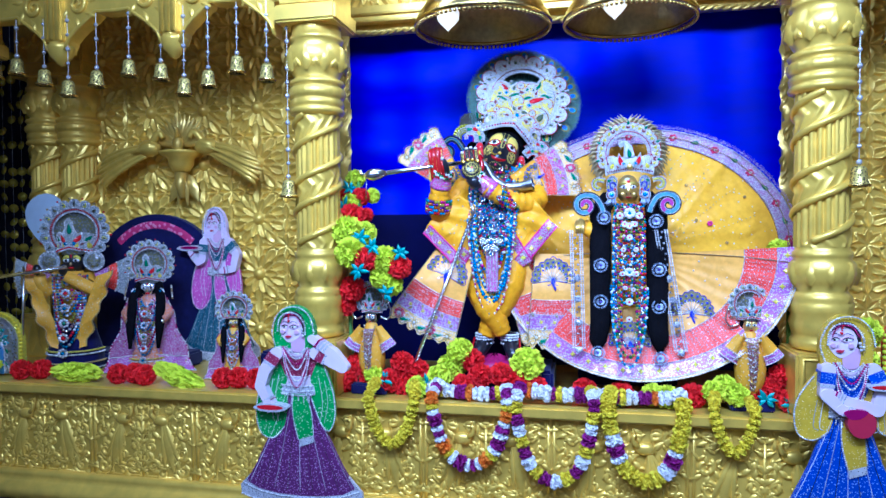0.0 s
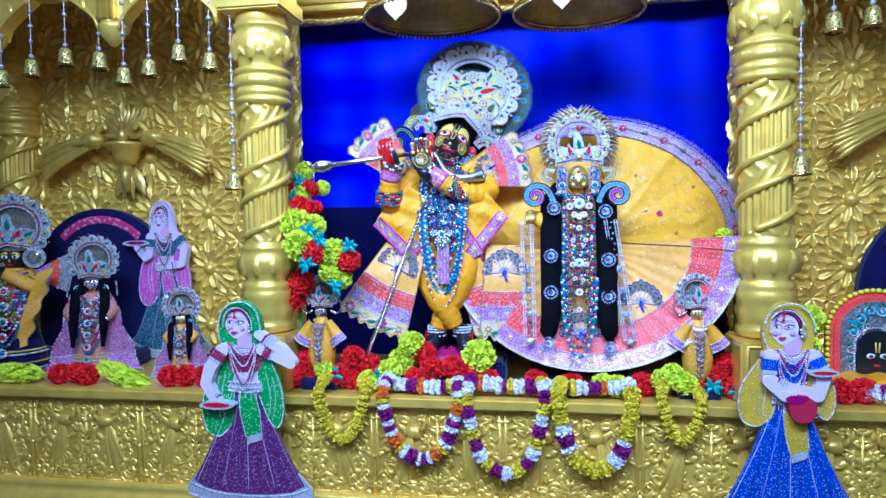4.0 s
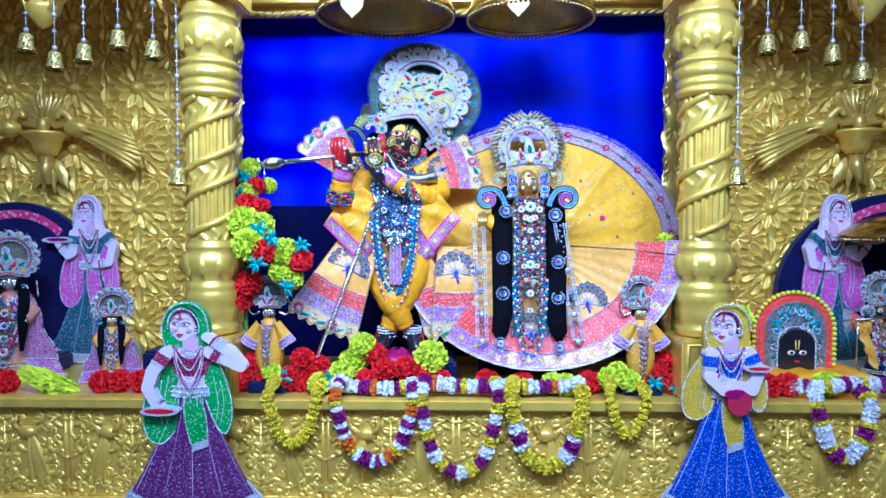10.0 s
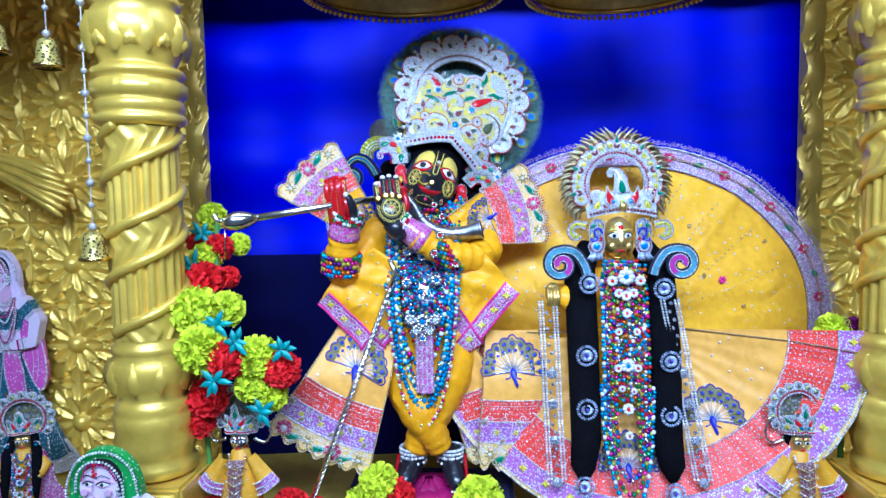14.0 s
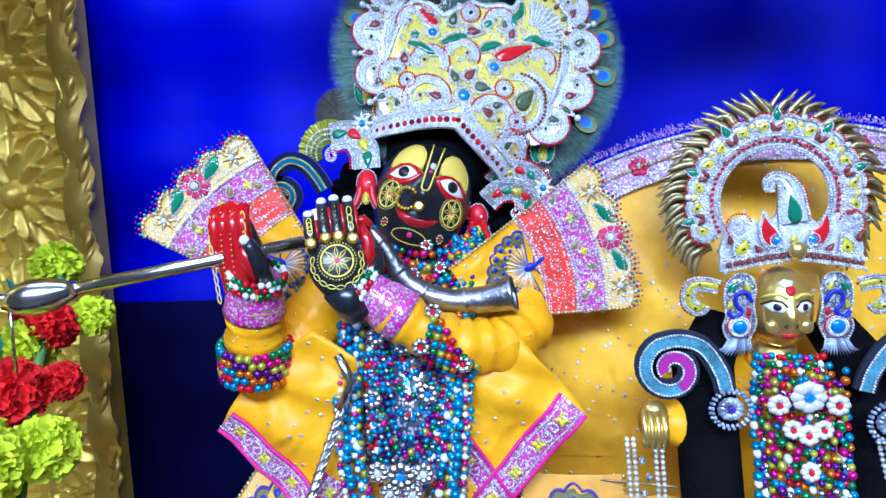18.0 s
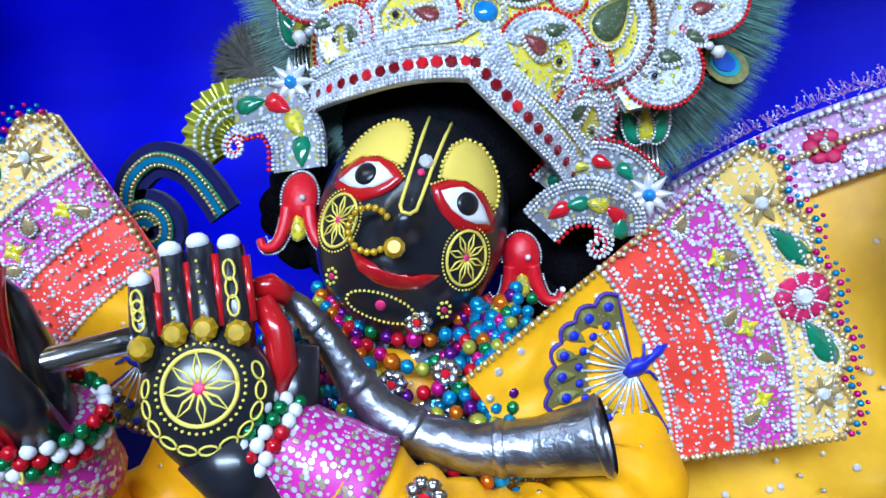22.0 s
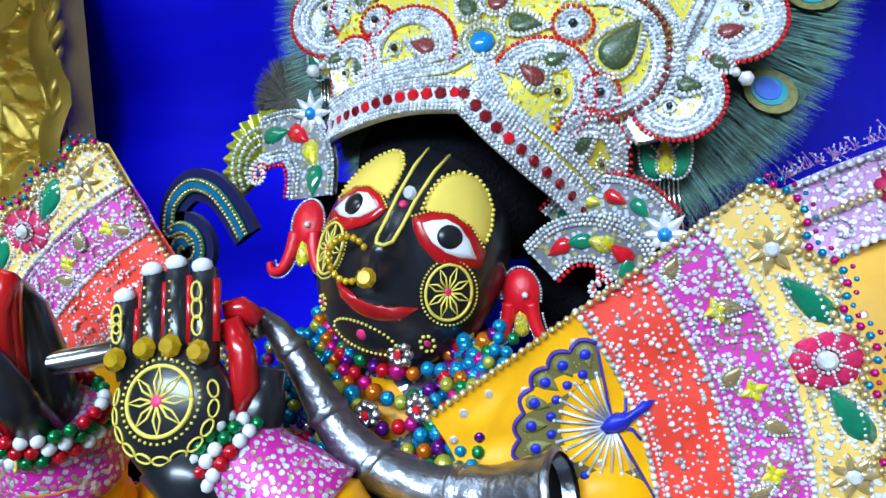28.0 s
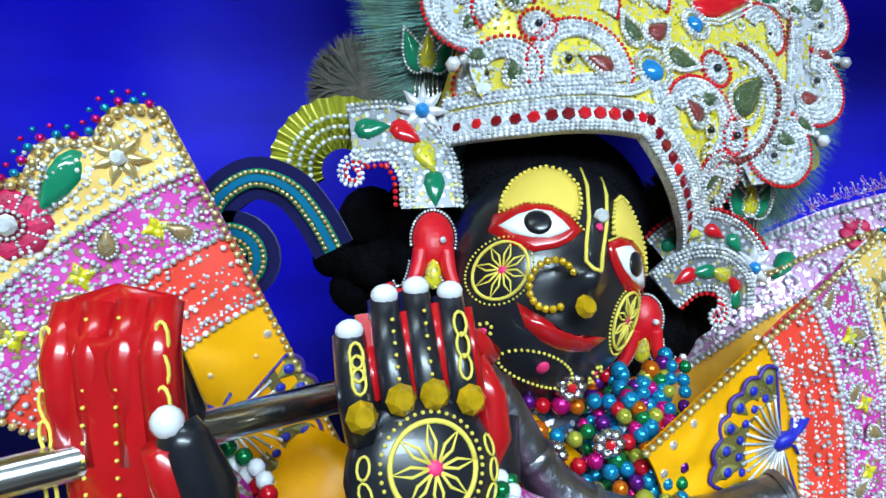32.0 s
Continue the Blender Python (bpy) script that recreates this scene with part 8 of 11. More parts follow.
for i in range(NS):
    a = radians(-30 + 240 * (i + 0.5) / NS)
    half = 0.155
    edge = []
    for d in (-1, 1):
        # a pair of scallops, each with a yellow cell, a black eye and cut-bead drops
        c = a + d * half
        cxx, czz = ring_at(0.0790, c)
        g = Geo()
        gsh.fill(g, arc(cxx, czz, 0.0142, 0, TAU, 22)[:-1], 0.001, 0.001, 2)
        part("scallop", g, WHITE_WORK, gcr)
        dd = drop(*ring_at(0.0815, c), 0.0078, c - d * 0.9, 0.95, 14)
        gsh.fill(yel, dd, 0.003, 0.0012, 2)
        gsh.beads(white, dd + dd[:1], 0.0011, lift=0.0034)
        bead(eyeb, gsh.S(*ring_at(0.0815, c), 0.0050), 0.0014)
        for q in (0.0118, 0.0140):
            gsh.beads(white, [(cxx + q * math.cos(c + w), czz + q * math.sin(c + w)) for w in [-1.9 + 3.8 * k / 18 for k in range(19)]], 0.0012, lift=0.003)
        gsh.beads(redb, [(cxx + 0.0165 * math.cos(c + w), czz + 0.0165 * math.sin(c + w)) for w in [-1.5 + 3.0 * k / 18 for k in range(19)]], 0.0014, 0.0031, lift=0.0012)
        md = drop(*ring_at(0.0795, a + d * 0.045), 0.0055, a + d * 0.5, 0.7, 12)
        gsh.fill(mar, md, 0.004, 0.0012, 2)
    b = radians(-30 + 240 * i / NS)
    gsh.fill(grn, drop(*ring_at(0.0925, a), 0.0075, a, 0.75, 12), 0.0035, 0.0015, 2)
    gsh.beads(white, drop(*ring_at(0.0925, a), 0.0085, a, 0.8, 14), 0.0010, lift=0.003)
    if i:
        gsh.fill(yel, arc(*ring_at(0.0835, b), 0.0045, 0, TAU, 8)[:-1], 0.003, 0.0012, 2)
        bead(white, gsh.S(*ring_at(0.0915, b), 0.004), 0.0040)
# front plate: scrolled white bead work over a brow line of dark stones
g = Geo()
out = [(-0.060, -0.090), (-0.061, -0.060), (-0.056, -0.034), (-0.050, -0.018), (-0.040, -0.013), (-0.032, -0.020), (-0.022, -0.026), (-0.014, -0.016), (-0.010, -0.004), (0.010, -0.004), (0.014, -0.016), (0.022, -0.026), (0.032, -0.020), (0.040, -0.013), (0.050, -0.018), (0.056, -0.034), (0.061, -0.060), (0.060, -0.090), (0.045, -0.083), (0.025, -0.077), (0, -0.073), (-0.025, -0.077), (-0.045, -0.083)]
for zs, nm in ((1.0, "front_plate"),):
    g.plate([(hx + 1.14 * x, hz - 0.004 + 0.76 * (z + 0.004)) for x, z in out], 1.992, 0.006, 0.006)
    part(nm, g, WHITE_WORK, gcr, "white bead front plate with scrolls")
psh = flat(lambda x, z: 1.9785)
for sg in (-1, 1):
    P = lambda x, z: (hx + sg * 1.14 * x, hz - 0.004 + 0.76 * (z + 0.004))
    A = lambda an: an if sg > 0 else PI - an
    # leaning red leaf with a blue stone at its foot
    d = drop(*P(0.023, -0.034), 0.017, A(1.05), 0.62, 16, 0.35 * sg)
    psh.fill(redp, d, 0.002, 0.0018, 3)
    for sc in (1.0, 1.22):
        dc = drop(*P(0.023, -0.034), 0.017 * sc, A(1.05), 0.64, 18, 0.35 * sg)
        psh.beads(white, dc + dc[:1], 0.0013, lift=0.003)
    psh.fill(blu, arc(*P(0.0150, -0.046), 0.0048, 0, TAU, 12)[:-1], 0.003, 0.002, 2)
    psh.beads(white, arc(*P(0.0150, -0.046), 0.0064, 0, TAU, 16), 0.0011, lift=0.003)
    # scroll at the shoulder, yellow cell with a black eye, maroon drops
    psh.beads(white, spiral2(*P(0.047, -0.026), 0.0105, 1.5, A(-1.2), sg, 30), 0.0015, lift=0.0025)
    psh.beads(redb, arc(*P(0.047, -0.026), 0.0125, A(-0.6), A(-0.6) + sg * 3.4, 18), 0.0013, 0.003, lift=0.002)
    psh.fill(yel, drop(*P(0.043, -0.055), 0.0100, A(1.9), 0.85, 14), 0.002, 0.0015, 2)
    dc = drop(*P(0.043, -0.055), 0.0122, A(1.9), 0.85, 18)
    psh.beads(white, dc + dc[:1], 0.0015, lift=0.003)
    psh.beads(white, [(hx + (x - hx) * 1.0 + sg * 0.0004, z + 0.0032) for x, z in dc], 0.0012, lift=0.002)
    bead(eyeb, psh.S(*P(0.043, -0.057), 0.0045), 0.0016)
    psh.fill(mar, drop(*P(0.030, -0.058), 0.0062, A(0.9), 0.7, 12), 0.002, 0.0015, 2)
    psh.fill(mar, drop(*P(0.054, -0.044), 0.0055, A(1.4), 0.7, 12), 0.002, 0.0015, 2)
    psh.fill(grn, drop(*P(0.010, -0.060), 0.0050, A(0.3), 0.7, 12), 0.002, 0.0015, 2)
    brow = lambda f, dz: P(0.004 + 0.056 * f, -0.0665 - 0.014 * f ** 1.4 + dz)
    psh.beads(mar, [brow(i / 14, 0) for i in range(15)], 0.0031, 0.0066, 0.003)
    for dz in (-0.0052, -0.0075, 0.0052, 0.0075):
        psh.beads(white, [brow(i / 14, dz) for i in range(15)], 0.0013, lift=0.003)
psh.fill(yel, arc(hx, hz - 0.036, 0.004, 0, TAU, 10)[:-1], 0.002, 0.0015, 2)
# tall central paisley, its tip curling over
spine = [(0.0, -0.016), (-0.003, 0.004), (-0.005, 0.020), (-0.012, 0.033), (-0.022, 0.037), (-0.029, 0.032), (-0.028, 0.025), (-0.022, 0.025)]
up, dn = [], []
for k, (x, z) in enumerate(spine):
    nx_, nz_ = spine[min(k + 1, 7)][0] - spine[max(k - 1, 0)][0], spine[min(k + 1, 7)][1] - spine[max(k - 1, 0)][1]
    l_ = math.hypot(nx_, nz_)
    w_ = (0.016, 0.0150, 0.0125, 0.0085, 0.0065, 0.0055, 0.0045, 0.003)[k]
    up.append((hx + 0.9 * (x - nz_ / l_ * w_), hz - 0.005 + 0.86 * (z + nx_ / l_ * w_)))
    dn.append((hx + 0.9 * (x + nz_ / l_ * w_), hz - 0.005 + 0.86 * (z - nx_ / l_ * w_)))
ups, dns = smooth(up, 5), smooth(dn, 5)
g = Geo()
n_ = len(ups)
g.add([psh.S(x, z, 0.001) for x, z in ups] + [psh.S(x, z, 0.001) for x, z in dns] + [psh.S(x, z, -0.004) for x, z in ups] + [psh.S(x, z, -0.004) for x, z in dns], [(i, i + 1, n_ + i + 1, n_ + i) for i in range(n_ - 1)] + [(2 * n_ + i, 3 * n_ + i, 3 * n_ + i + 1, 2 * n_ + i + 1) for i in range(n_ - 1)] + [(i, 2 * n_ + i, 2 * n_ + i + 1, i + 1) for i in range(n_ - 1)] + [(n_ + i, n_ + i + 1, 3 * n_ + i + 1, 3 * n_ + i) for i in range(n_ - 1)])
part("paisley", g, WHITE_WORK, gcr, "white bead paisley with a green stone")
for e in (ups, dns):
    psh.beads(white, e, 0.0016, lift=0.002)
for f_ in (0.33, 0.66):
    psh.beads(white, [(a[0] + (b[0] - a[0]) * f_, a[1] + (b[1] - a[1]) * f_) for a, b in zip(ups, dns)][12:], 0.0013, lift=0.002)
psh.beads(redb, [(x + 0.0022, z) for x, z in dns[4:22]], 0.0012, 0.003, lift=0.001)
psh.fill(grn, drop(hx - 0.001, hz - 0.005, 0.0145, 1.72, 0.62, 18, 0.12), 0.003, 0.0025, 3)
for nm, gg, mm in (("rhinestone_trim", white, RHINE), ("red_bead_edging", redb, RED), ("maroon_drop_trim", mar, MAROON_DOT), ("olive_drop_trim", oli, OLIVE_DOT), ("black_stone_trim", eyeb, BLACK), ("yellow_cell_trim", yel, YELLOW_SEQ), ("green_leaf_trim", grn, GREEN), ("blue_stone_trim", blu, BLUE_GEM), ("red_leaf_trim", redp, RED)):
    if gg.v:
        tagged(part(nm, gg, mm, gcr), kind="stuff")
part("brow_jewel", Geo().ball((0.15, 1.968, 1.786), (0.009, 0.006, 0.009), 12, 8), GOLD_BRIGHT, gcr, "polished gold brow jewel")

BLUE_STRASS = mat("blue_strass", (0.42, 0.50, 0.68), 0.2, 0.4, 0.3, 300, 0.0, island=0.6)
# spiral hook ornaments, ear drops
LEAN = lambda x, y, z: ramp(z, ((1.20, -0.095), (1.30, -0.065), (1.40, -0.038), (1.52, -0.028), (1.62, 0.0)))
for s in (-1, 1):
    cx = 0.1385 + s * 0.116
    hook((cx, 1.945, 1.65), lambda x, z: 1.938, cx, 1.674, 0.0285, (2.0 if s < 0 else PI - 2.0), (1 if s < 0 else -1), [(cx - s * 0.008, 1.7035), (cx - s * 0.030, 1.696), (cx - s * 0.046, 1.672), (cx - s * 0.052, 1.652)], "teal felt spiral ornament with rhinestone ribs", flip_col=True)
    t = thing("ear_drop", (0.147 + s * 0.052, 1.975, 1.70), "paisley ear drop of rhinestones with a blue stone", "ear drop", group="ear drops")
    es = flat(lambda x, z: 1.985)
    x, z = 0.147 + s * 0.0475, 1.728
    O = lambda pts: [(x + s * u, z + w) for u, w in pts]
    body = smooth(O([(-0.010, -0.036), (-0.017, -0.020), (-0.014, 0.000), (-0.016, 0.018), (-0.010, 0.031), (0.002, 0.033), (0.012, 0.024), (0.015, 0.008), (0.013, -0.010), (0.016, -0.024), (0.008, -0.038), (-0.010, -0.036)]), 4)
    g = Geo()
    es.fill(g, body[:-1], 0.002, 0.002, 3)
    part("plaque", g, SILVER_WORK, t)
    g = Geo()
    es.beads(g, body, 0.0014, lift=0.003)
    es.beads(g, O([(-0.012, 0.020), (-0.004, 0.026), (0.006, 0.022), (0.010, 0.010)]), 0.0013, lift=0.0045)
    es.beads(g, arc(x, z - 0.022, 0.0098, 0, TAU, 22), 0.0014, lift=0.006)
    part("rhinestone_trim", g, RHINE, t)
    g = Geo()
    es.line(g, smooth(O([(-0.012, 0.004), (-0.006, 0.014), (0.003, 0.012), (0.004, 0.002), (-0.002, -0.006), (0.006, -0.012), (0.012, -0.006)]), 4), 0.0022, 0.005)
    part("peacock_neck", g, ROYAL, t, "royal blue thread peacock neck")
    for nm, dx, dz, r_, an, m in (("green_enamel", 0.006, 0.020, 0.0075, 2.2, GREEN), ("yellow_enamel", -0.007, 0.020, 0.0062, 1.2, YELLOW_SEQ), ("yellow_enamel", 0.009, 0.001, 0.0052, 1.8, YELLOW_SEQ), ("red_enamel", -0.009, -0.006, 0.0050, 1.4, RED)):
        g = Geo()
        es.fill(g, drop(x + s * dx, z + dz, r_, an if s > 0 else PI - an, 0.7, 12), 0.0045, 0.0015, 2)
        part(nm, g, m, t)
    for nm, r_, m, lf in (("red_rosette", 0.0125, RED, 0.004), ("rosette", 0.0112, WHITE_WORK, 0.005), ("stone", 0.0072, BLUE_GEM, 0.007)):
        g = Geo()
        es.fill(g, arc(x, z - 0.022, r_, 0, TAU, 18)[:-1], lf, 0.002, 3)
        part(nm, g, m, t)
    g = Geo()
    for k in range(13):
        f = (k - 6) / 6
        p0 = Vector(es.S(x + 0.010 * f, z - 0.035, 0.003))
        g.tube([p0, p0 + Vector((0.004 * f + s * 0.002, -0.002, -0.010)), p0 + Vector((0.010 * f + s * 0.005, 0.0, -0.019 + 0.005 * f * f))], [0.0010, 0.0012, 0.0006], 5)
    part("tassel", g, BLUE_STRASS, t, "grey-blue silver thread tassel")
    # comma-shaped curl beside it
    ccx, ccz = 0.147 + s * 0.087, 1.737
    comma = smooth([(ccx + s * u, ccz + w) for u, w in ((-0.020, 0.012), (-0.010, 0.019), (0.004, 0.020), (0.016, 0.012), (0.019, -0.002), (0.013, -0.015), (0.000, -0.019), (-0.009, -0.012), (-0.007, -0.003), (0.001, -0.004), (0.003, 0.003), (-0.004, 0.008), (-0.014, 0.006), (-0.020, 0.012))], 4)
    spine_ = smooth([(ccx + s * u, ccz + w) for u, w in ((-0.018, 0.011), (-0.006, 0.014), (0.006, 0.013), (0.012, 0.003), (0.009, -0.008), (0.000, -0.012), (-0.004, -0.007))], 4)
    for nm, w_, m, lf in (("curl", 0.0070, WHITE_WORK, 0.001), ("yellow_inlay", 0.0036, YELLOW_SEQ, 0.003)):
        a_, b_ = band_outline(spine_, w_)
        g = Geo()
        k_ = len(a_)
        g.add([es.S(p, q, lf) for p, q in a_] + [es.S(p, q, lf) for p, q in b_] + [es.S(p, q, -0.003) for p, q in a_] + [es.S(p, q, -0.003) for p, q in b_], [(i, i + 1, k_ + i + 1, k_ + i) for i in range(k_ - 1)] + [(i, 2 * k_ + i, 2 * k_ + i + 1, i + 1) for i in range(k_ - 1)] + [(k_ + i, k_ + i + 1, 3 * k_ + i + 1, 3 * k_ + i) for i in range(k_ - 1)])
        part(nm, g, m, t)
    g, r_, e_ = Geo(), Geo(), Geo()
    for e in band_outline(spine_, 0.0066) + band_outline(spine_, 0.0042):
        es.beads(g, e, 0.0013, lift=0.004)
    es.beads(r_, comma[:29], 0.0017, 0.0036, lift=0.001)
    for k in (6, 12, 18):
        bead(e_, es.S(*spine_[k], 0.0045), 0.0016)
    part("curl_beading", g, RHINE, t)
    part("red_bead_trim", r_, RED, t)
    part("black_stone", e_, BLACK, t)
    # medallions on the hair, silver arm chains
    for z in (1.638, 1.50, 1.395, 1.243):
        zz = z - (0.012 if s > 0 else 0)
        x = 0.1475 + s * (0.072 if z > 1.6 else 0.081 if z > 1.3 else 0.088)
        m = thing("medallion", (x, 1.92, zz), "round silver and turquoise bead medallion pinned to the hair", "medallion", group="hair medallions")
        ms = flat(lambda a, b, y=(1.925 if z > 1.3 else 1.94): y)
        g, c = Geo(), Geo()
        flower2(ms, g, c, x, zz, 0.013, 12, 0.003)
        ms.beads(g, arc(x, zz, 0.017, 0, TAU, 22), 0.0022, 0.0048)
        part("silver_ray", g, BLUE_STRASS, m)
        part("stone", c, NIGHT_T, m)
        g = Geo()
        ms.beads(g, arc(x, zz, 0.0195, 0, TAU, 24), 0.0020, 0.0050)
        part("turquoise_beading", g, BLUE_STRASS, m)
    x = -0.004 if s < 0 else 0.235
    t = thing("arm_chain", (x, 1.94, 1.24), "long silver chain panel hanging from the wrist", "chain", group="arm chains")
    for dx in (-0.017, -0.0105, 0.0105, 0.017):
        g = Geo()
        n_ = 66
        for i in range(n_):
            bead(g, (x + dx + ((0.058 if s > 0 else 0.01) * i / n_), 1.945, 1.60 - 0.35 * i / n_), 0.0028)
        part("chain", g, RHINE, t)
    g = Geo()
    for i in range(22):
        bead(g, (x + (0.058 if s > 0 else 0.01) * i / 22 + 0.003 * (-1) ** i, 1.947, 1.595 - 0.345 * i / 22), 0.0042)
    part("centre_chain", g, SILVER_WORK, t, "dark silver links")
    for z in (1.46, 1.40, 1.33, 1.25):
        g = Geo()
        flat(lambda a, b: 1.944).fill(g, arc(x + (0.058 if s > 0 else 0.01) * (1.6 - z) / 0.35, z, 0.010, 0, TAU, 16)[:-1], 0.002, 0.0015, 3)
        part("disc", g, SILVER_WORK, t)
# bead curtain down her front
bc = thing("bead_necklace", (0.145, 1.935, 1.24), "dense multicoloured bead necklaces down to the hem", "necklace")
MIX = [[BEAD_BLUE, BEAD_BLUE, BEAD_WHITE], [BEAD_BLUE, BEAD_PURPLE, SILVER], [BEAD_PINK, BEAD_GREEN, BEAD_LIME], BEADS, [BEAD_RED, BEAD_WHITE, SILVER, BEAD_BLUE], BEADS[::-1], [BEAD_GREEN, BEAD_PINK, BEAD_ORANGE]]
for i in range(13):
    x = 0.103 + 0.0073 * i
    c = abs(i - 6)
    zb = 1.265 + 0.0009 * (c ** 2) * 3 if c > 2 else 1.40 + 0.012 * c
    strand(bc, "bead_string", [(0.147 + (x - 0.147) * 0.75, 1.975, 1.675), (x, 1.945, 1.63), (x, 1.935, 1.45), (x + 0.002 * math.sin(i), 1.932, zb)], 0.0036 if i % 3 else 0.0042, MIX[i % 7])
for j in range(12):
    strand(bc, "bead_strand", loop(0.106, 0.189, 1.672 - j * 0.022, 1.640 - j * 0.023, 1.943, 1.929, 30, 0.7), 0.0038, MIX[(j * 3 + 3) % 7])
for zt, zb, m_ in ((1.44, 1.205, 0), (1.42, 1.235, 2), (1.43, 1.26, 1)):
    strand(bc, "bead_string", loop(0.097 + (zb - 1.205) * 0.15, 0.199 - (zb - 1.205) * 0.15, zt, zb, 1.935, 1.925, 40, 0.45), 0.0044, MIX[m_])
for x, z, r in ((0.147, 1.650, 0.021), (0.120, 1.642, 0.014), (0.174, 1.642, 0.014), (0.133, 1.618, 0.012), (0.161, 1.618, 0.012), (0.147, 1.613, 0.013), (0.147, 1.58, 0.012), (0.13, 1.545, 0.010), (0.165, 1.545, 0.010), (0.147, 1.48, 0.018), (0.128, 1.475, 0.011), (0.166, 1.475, 0.011), (0.147, 1.395, 0.015), (0.147, 1.345, 0.011), (0.135, 1.435, 0.009), (0.158, 1.43, 0.009)):
    f = thing("bead_flower", (x, 1.925, z), "white rhinestone flower brooch on the goddess's necklaces", "brooch", group="jewelled brooches")
    g, c = Geo(), Geo()
    flower2(flat(lambda a, b: 1.926), g, c, x, z, r * 0.82, 8, 0.003)
    part("petal", g, RHINE, f)
    part("centre", c, BLUE_GEM if r > 0.015 else RED, f)
LEAN = None
# ---- paper flowers and garlands ----
P_RED = mat("red_crepe", (0.92, 0.012, 0.014), 0.8, 0, 0.25, 30, 0.3, 200)
P_LIME = mat("lime_crepe", (0.76, 0.88, 0.025), 0.8, 0, 0.18, 30, 0.3, 200)
P_YEL = mat("yellow_petal", (0.85, 0.70, 0.02), 0.7, 0, 0.15, 60, 0.2, 300)
P_ORANGE = mat("orange_petal", (0.85, 0.25, 0.01), 0.7, 0, 0.15, 60, 0.2, 300)
P_WHITE = mat("white_petal", (0.90, 0.90, 0.92), 0.7, 0, 0.04, 60, 0.2, 300)
P_PURPLE = mat("purple_petal", (0.32, 0.01, 0.20), 0.7, 0, 0.2, 60, 0.2, 300)
P_TEAL = mat("teal_foil_leaf", (0.015, 0.30, 0.28), 0.45, 0.2, 0.3, 60, 0.2, 200)
P_GREEN = mat("green_leaf", (0.10, 0.28, 0.05), 0.6, 0, 0.3, 40, 0.2, 200)


def pompom_geo(seed, n=330, flat_=1.0, core=0.74):
    """A ball of crumpled petals, radius 1."""
    rr = random.Random(seed)
    g = Geo()
    g.ball((0, 0, 0), (core, core * flat_, core), 12, 8)
    for k in range(n):
        z = 1 - 2 * (k + 0.5) / n
        a = k * 2.39996 + rr.uniform(-0.2, 0.2)
        r = math.sqrt(1 - z * z)
        d = Vector((r * math.cos(a), r * math.sin(a), z))
        s = d.orthogonal().normalized()
        s = Matrix.Rotation(rr.uniform(0, TAU), 3, d) @ s
        w = d.cross(s)
        L, wd = rr.uniform(0.86, 1.05), rr.uniform(0.12, 0.19) * (330 / n) ** 0.5
        b = d * 0.6
        vs = [b - s * wd * 0.4, b + s * wd * 0.4]
        for i, q in enumerate((-1, -0.35, 0.35, 1)):
            vs.append(d * (L - 0.06 * abs(q) + rr.uniform(-0.05, 0.05)) + s * wd * q + w * wd * 0.55 * math.sin(q * 2.2 + rr.random()))
        vs = [(p.x, p.y * flat_, p.z) for p in vs]
        g.add(vs, [(0, 1, 5, 4, 3, 2)])
    return g


POMS = {}
for nm, m in (("red", P_RED), ("lime", P_LIME), ("purple", P_PURPLE)):
    POMS[nm] = [mesh_of("paper_flower", pompom_geo(len(nm) * 10 + k), m) for k in range(3)]
POM_LABEL = {"red": "round red crepe-paper flower on the altar", "lime": "ruffled lime-yellow crepe-paper flower on the altar", "purple": "dark purple crepe-paper flower beside the column"}
pk = random.Random(9)


def pompom(col, x, y, z, r, sx=1.0, label=""):
    ob = new("paper_flower", POMS[col][pk.randrange(3)])
    ob.matrix_world = pose(x, y, z, pk.uniform(-25, 25), pk.uniform(-25, 25), pk.uniform(0, 0 if sx != 1 else 360)) @ Matrix.Diagonal((r * sx, r, r, 1))
    return tagged(ob, label or POM_LABEL[col], "paper flower", group="crepe-paper flowers")


# row along the front edge of the altar
for x in (-2.01, -1.62, -1.24):
    pompom("lime", x, 1.835, TOP + 0.030, 0.034, 2.9)
for x in (-2.13, -1.83, -1.77, -1.46, -1.41, -1.36, -1.09, -1.04, -0.98):
    pompom("red", x, 1.84 + pk.uniform(-0.01, 0.01), TOP + 0.032, 0.035)
for x, z in ((-0.92, 0.03), (-0.69, 0.035), (-0.66, 0.08), (-0.62, 0.035), (-0.555, 0.04), (-0.515, 0.03), (-0.475, 0.065), (-0.44, 0.03), (-0.52, 0.09), (-0.33, 0.03), (-0.28, 0.06), (-0.22, 0.065), (-0.17, 0.05), (-0.31, 0.10), (-0.12, 0.03), (0.02, 0.028), (0.12, 0.028), (0.31, 0.03), (0.47, 0.035), (0.51, 0.05), (0.54, 0.085), (0.56, 0.03), (0.585, 0.06)):
    pompom("red", x, 1.86 + pk.uniform(-0.015, 0.015) + z * 0.4, TOP + z, 0.037)
for x, y, z, r in ((-0.60, 1.85, 0.06, 0.03), (-0.46, 1.83, 0.03, 0.034), (-0.40, 1.85, 0.06, 0.036), (-0.375, 1.92, 0.075, 0.045), (-0.345, 1.91, 0.125, 0.042), (-0.145, 1.90, 0.095, 0.052), (0.20, 1.84, 0.035, 0.032), (0.24, 1.84, 0.03, 0.034), (0.36, 1.84, 0.05, 0.032), (0.42, 1.85, 0.04, 0.035), (0.39, 1.86, 0.065, 0.03)):
    pompom("lime", x, y, TOP + z, r)
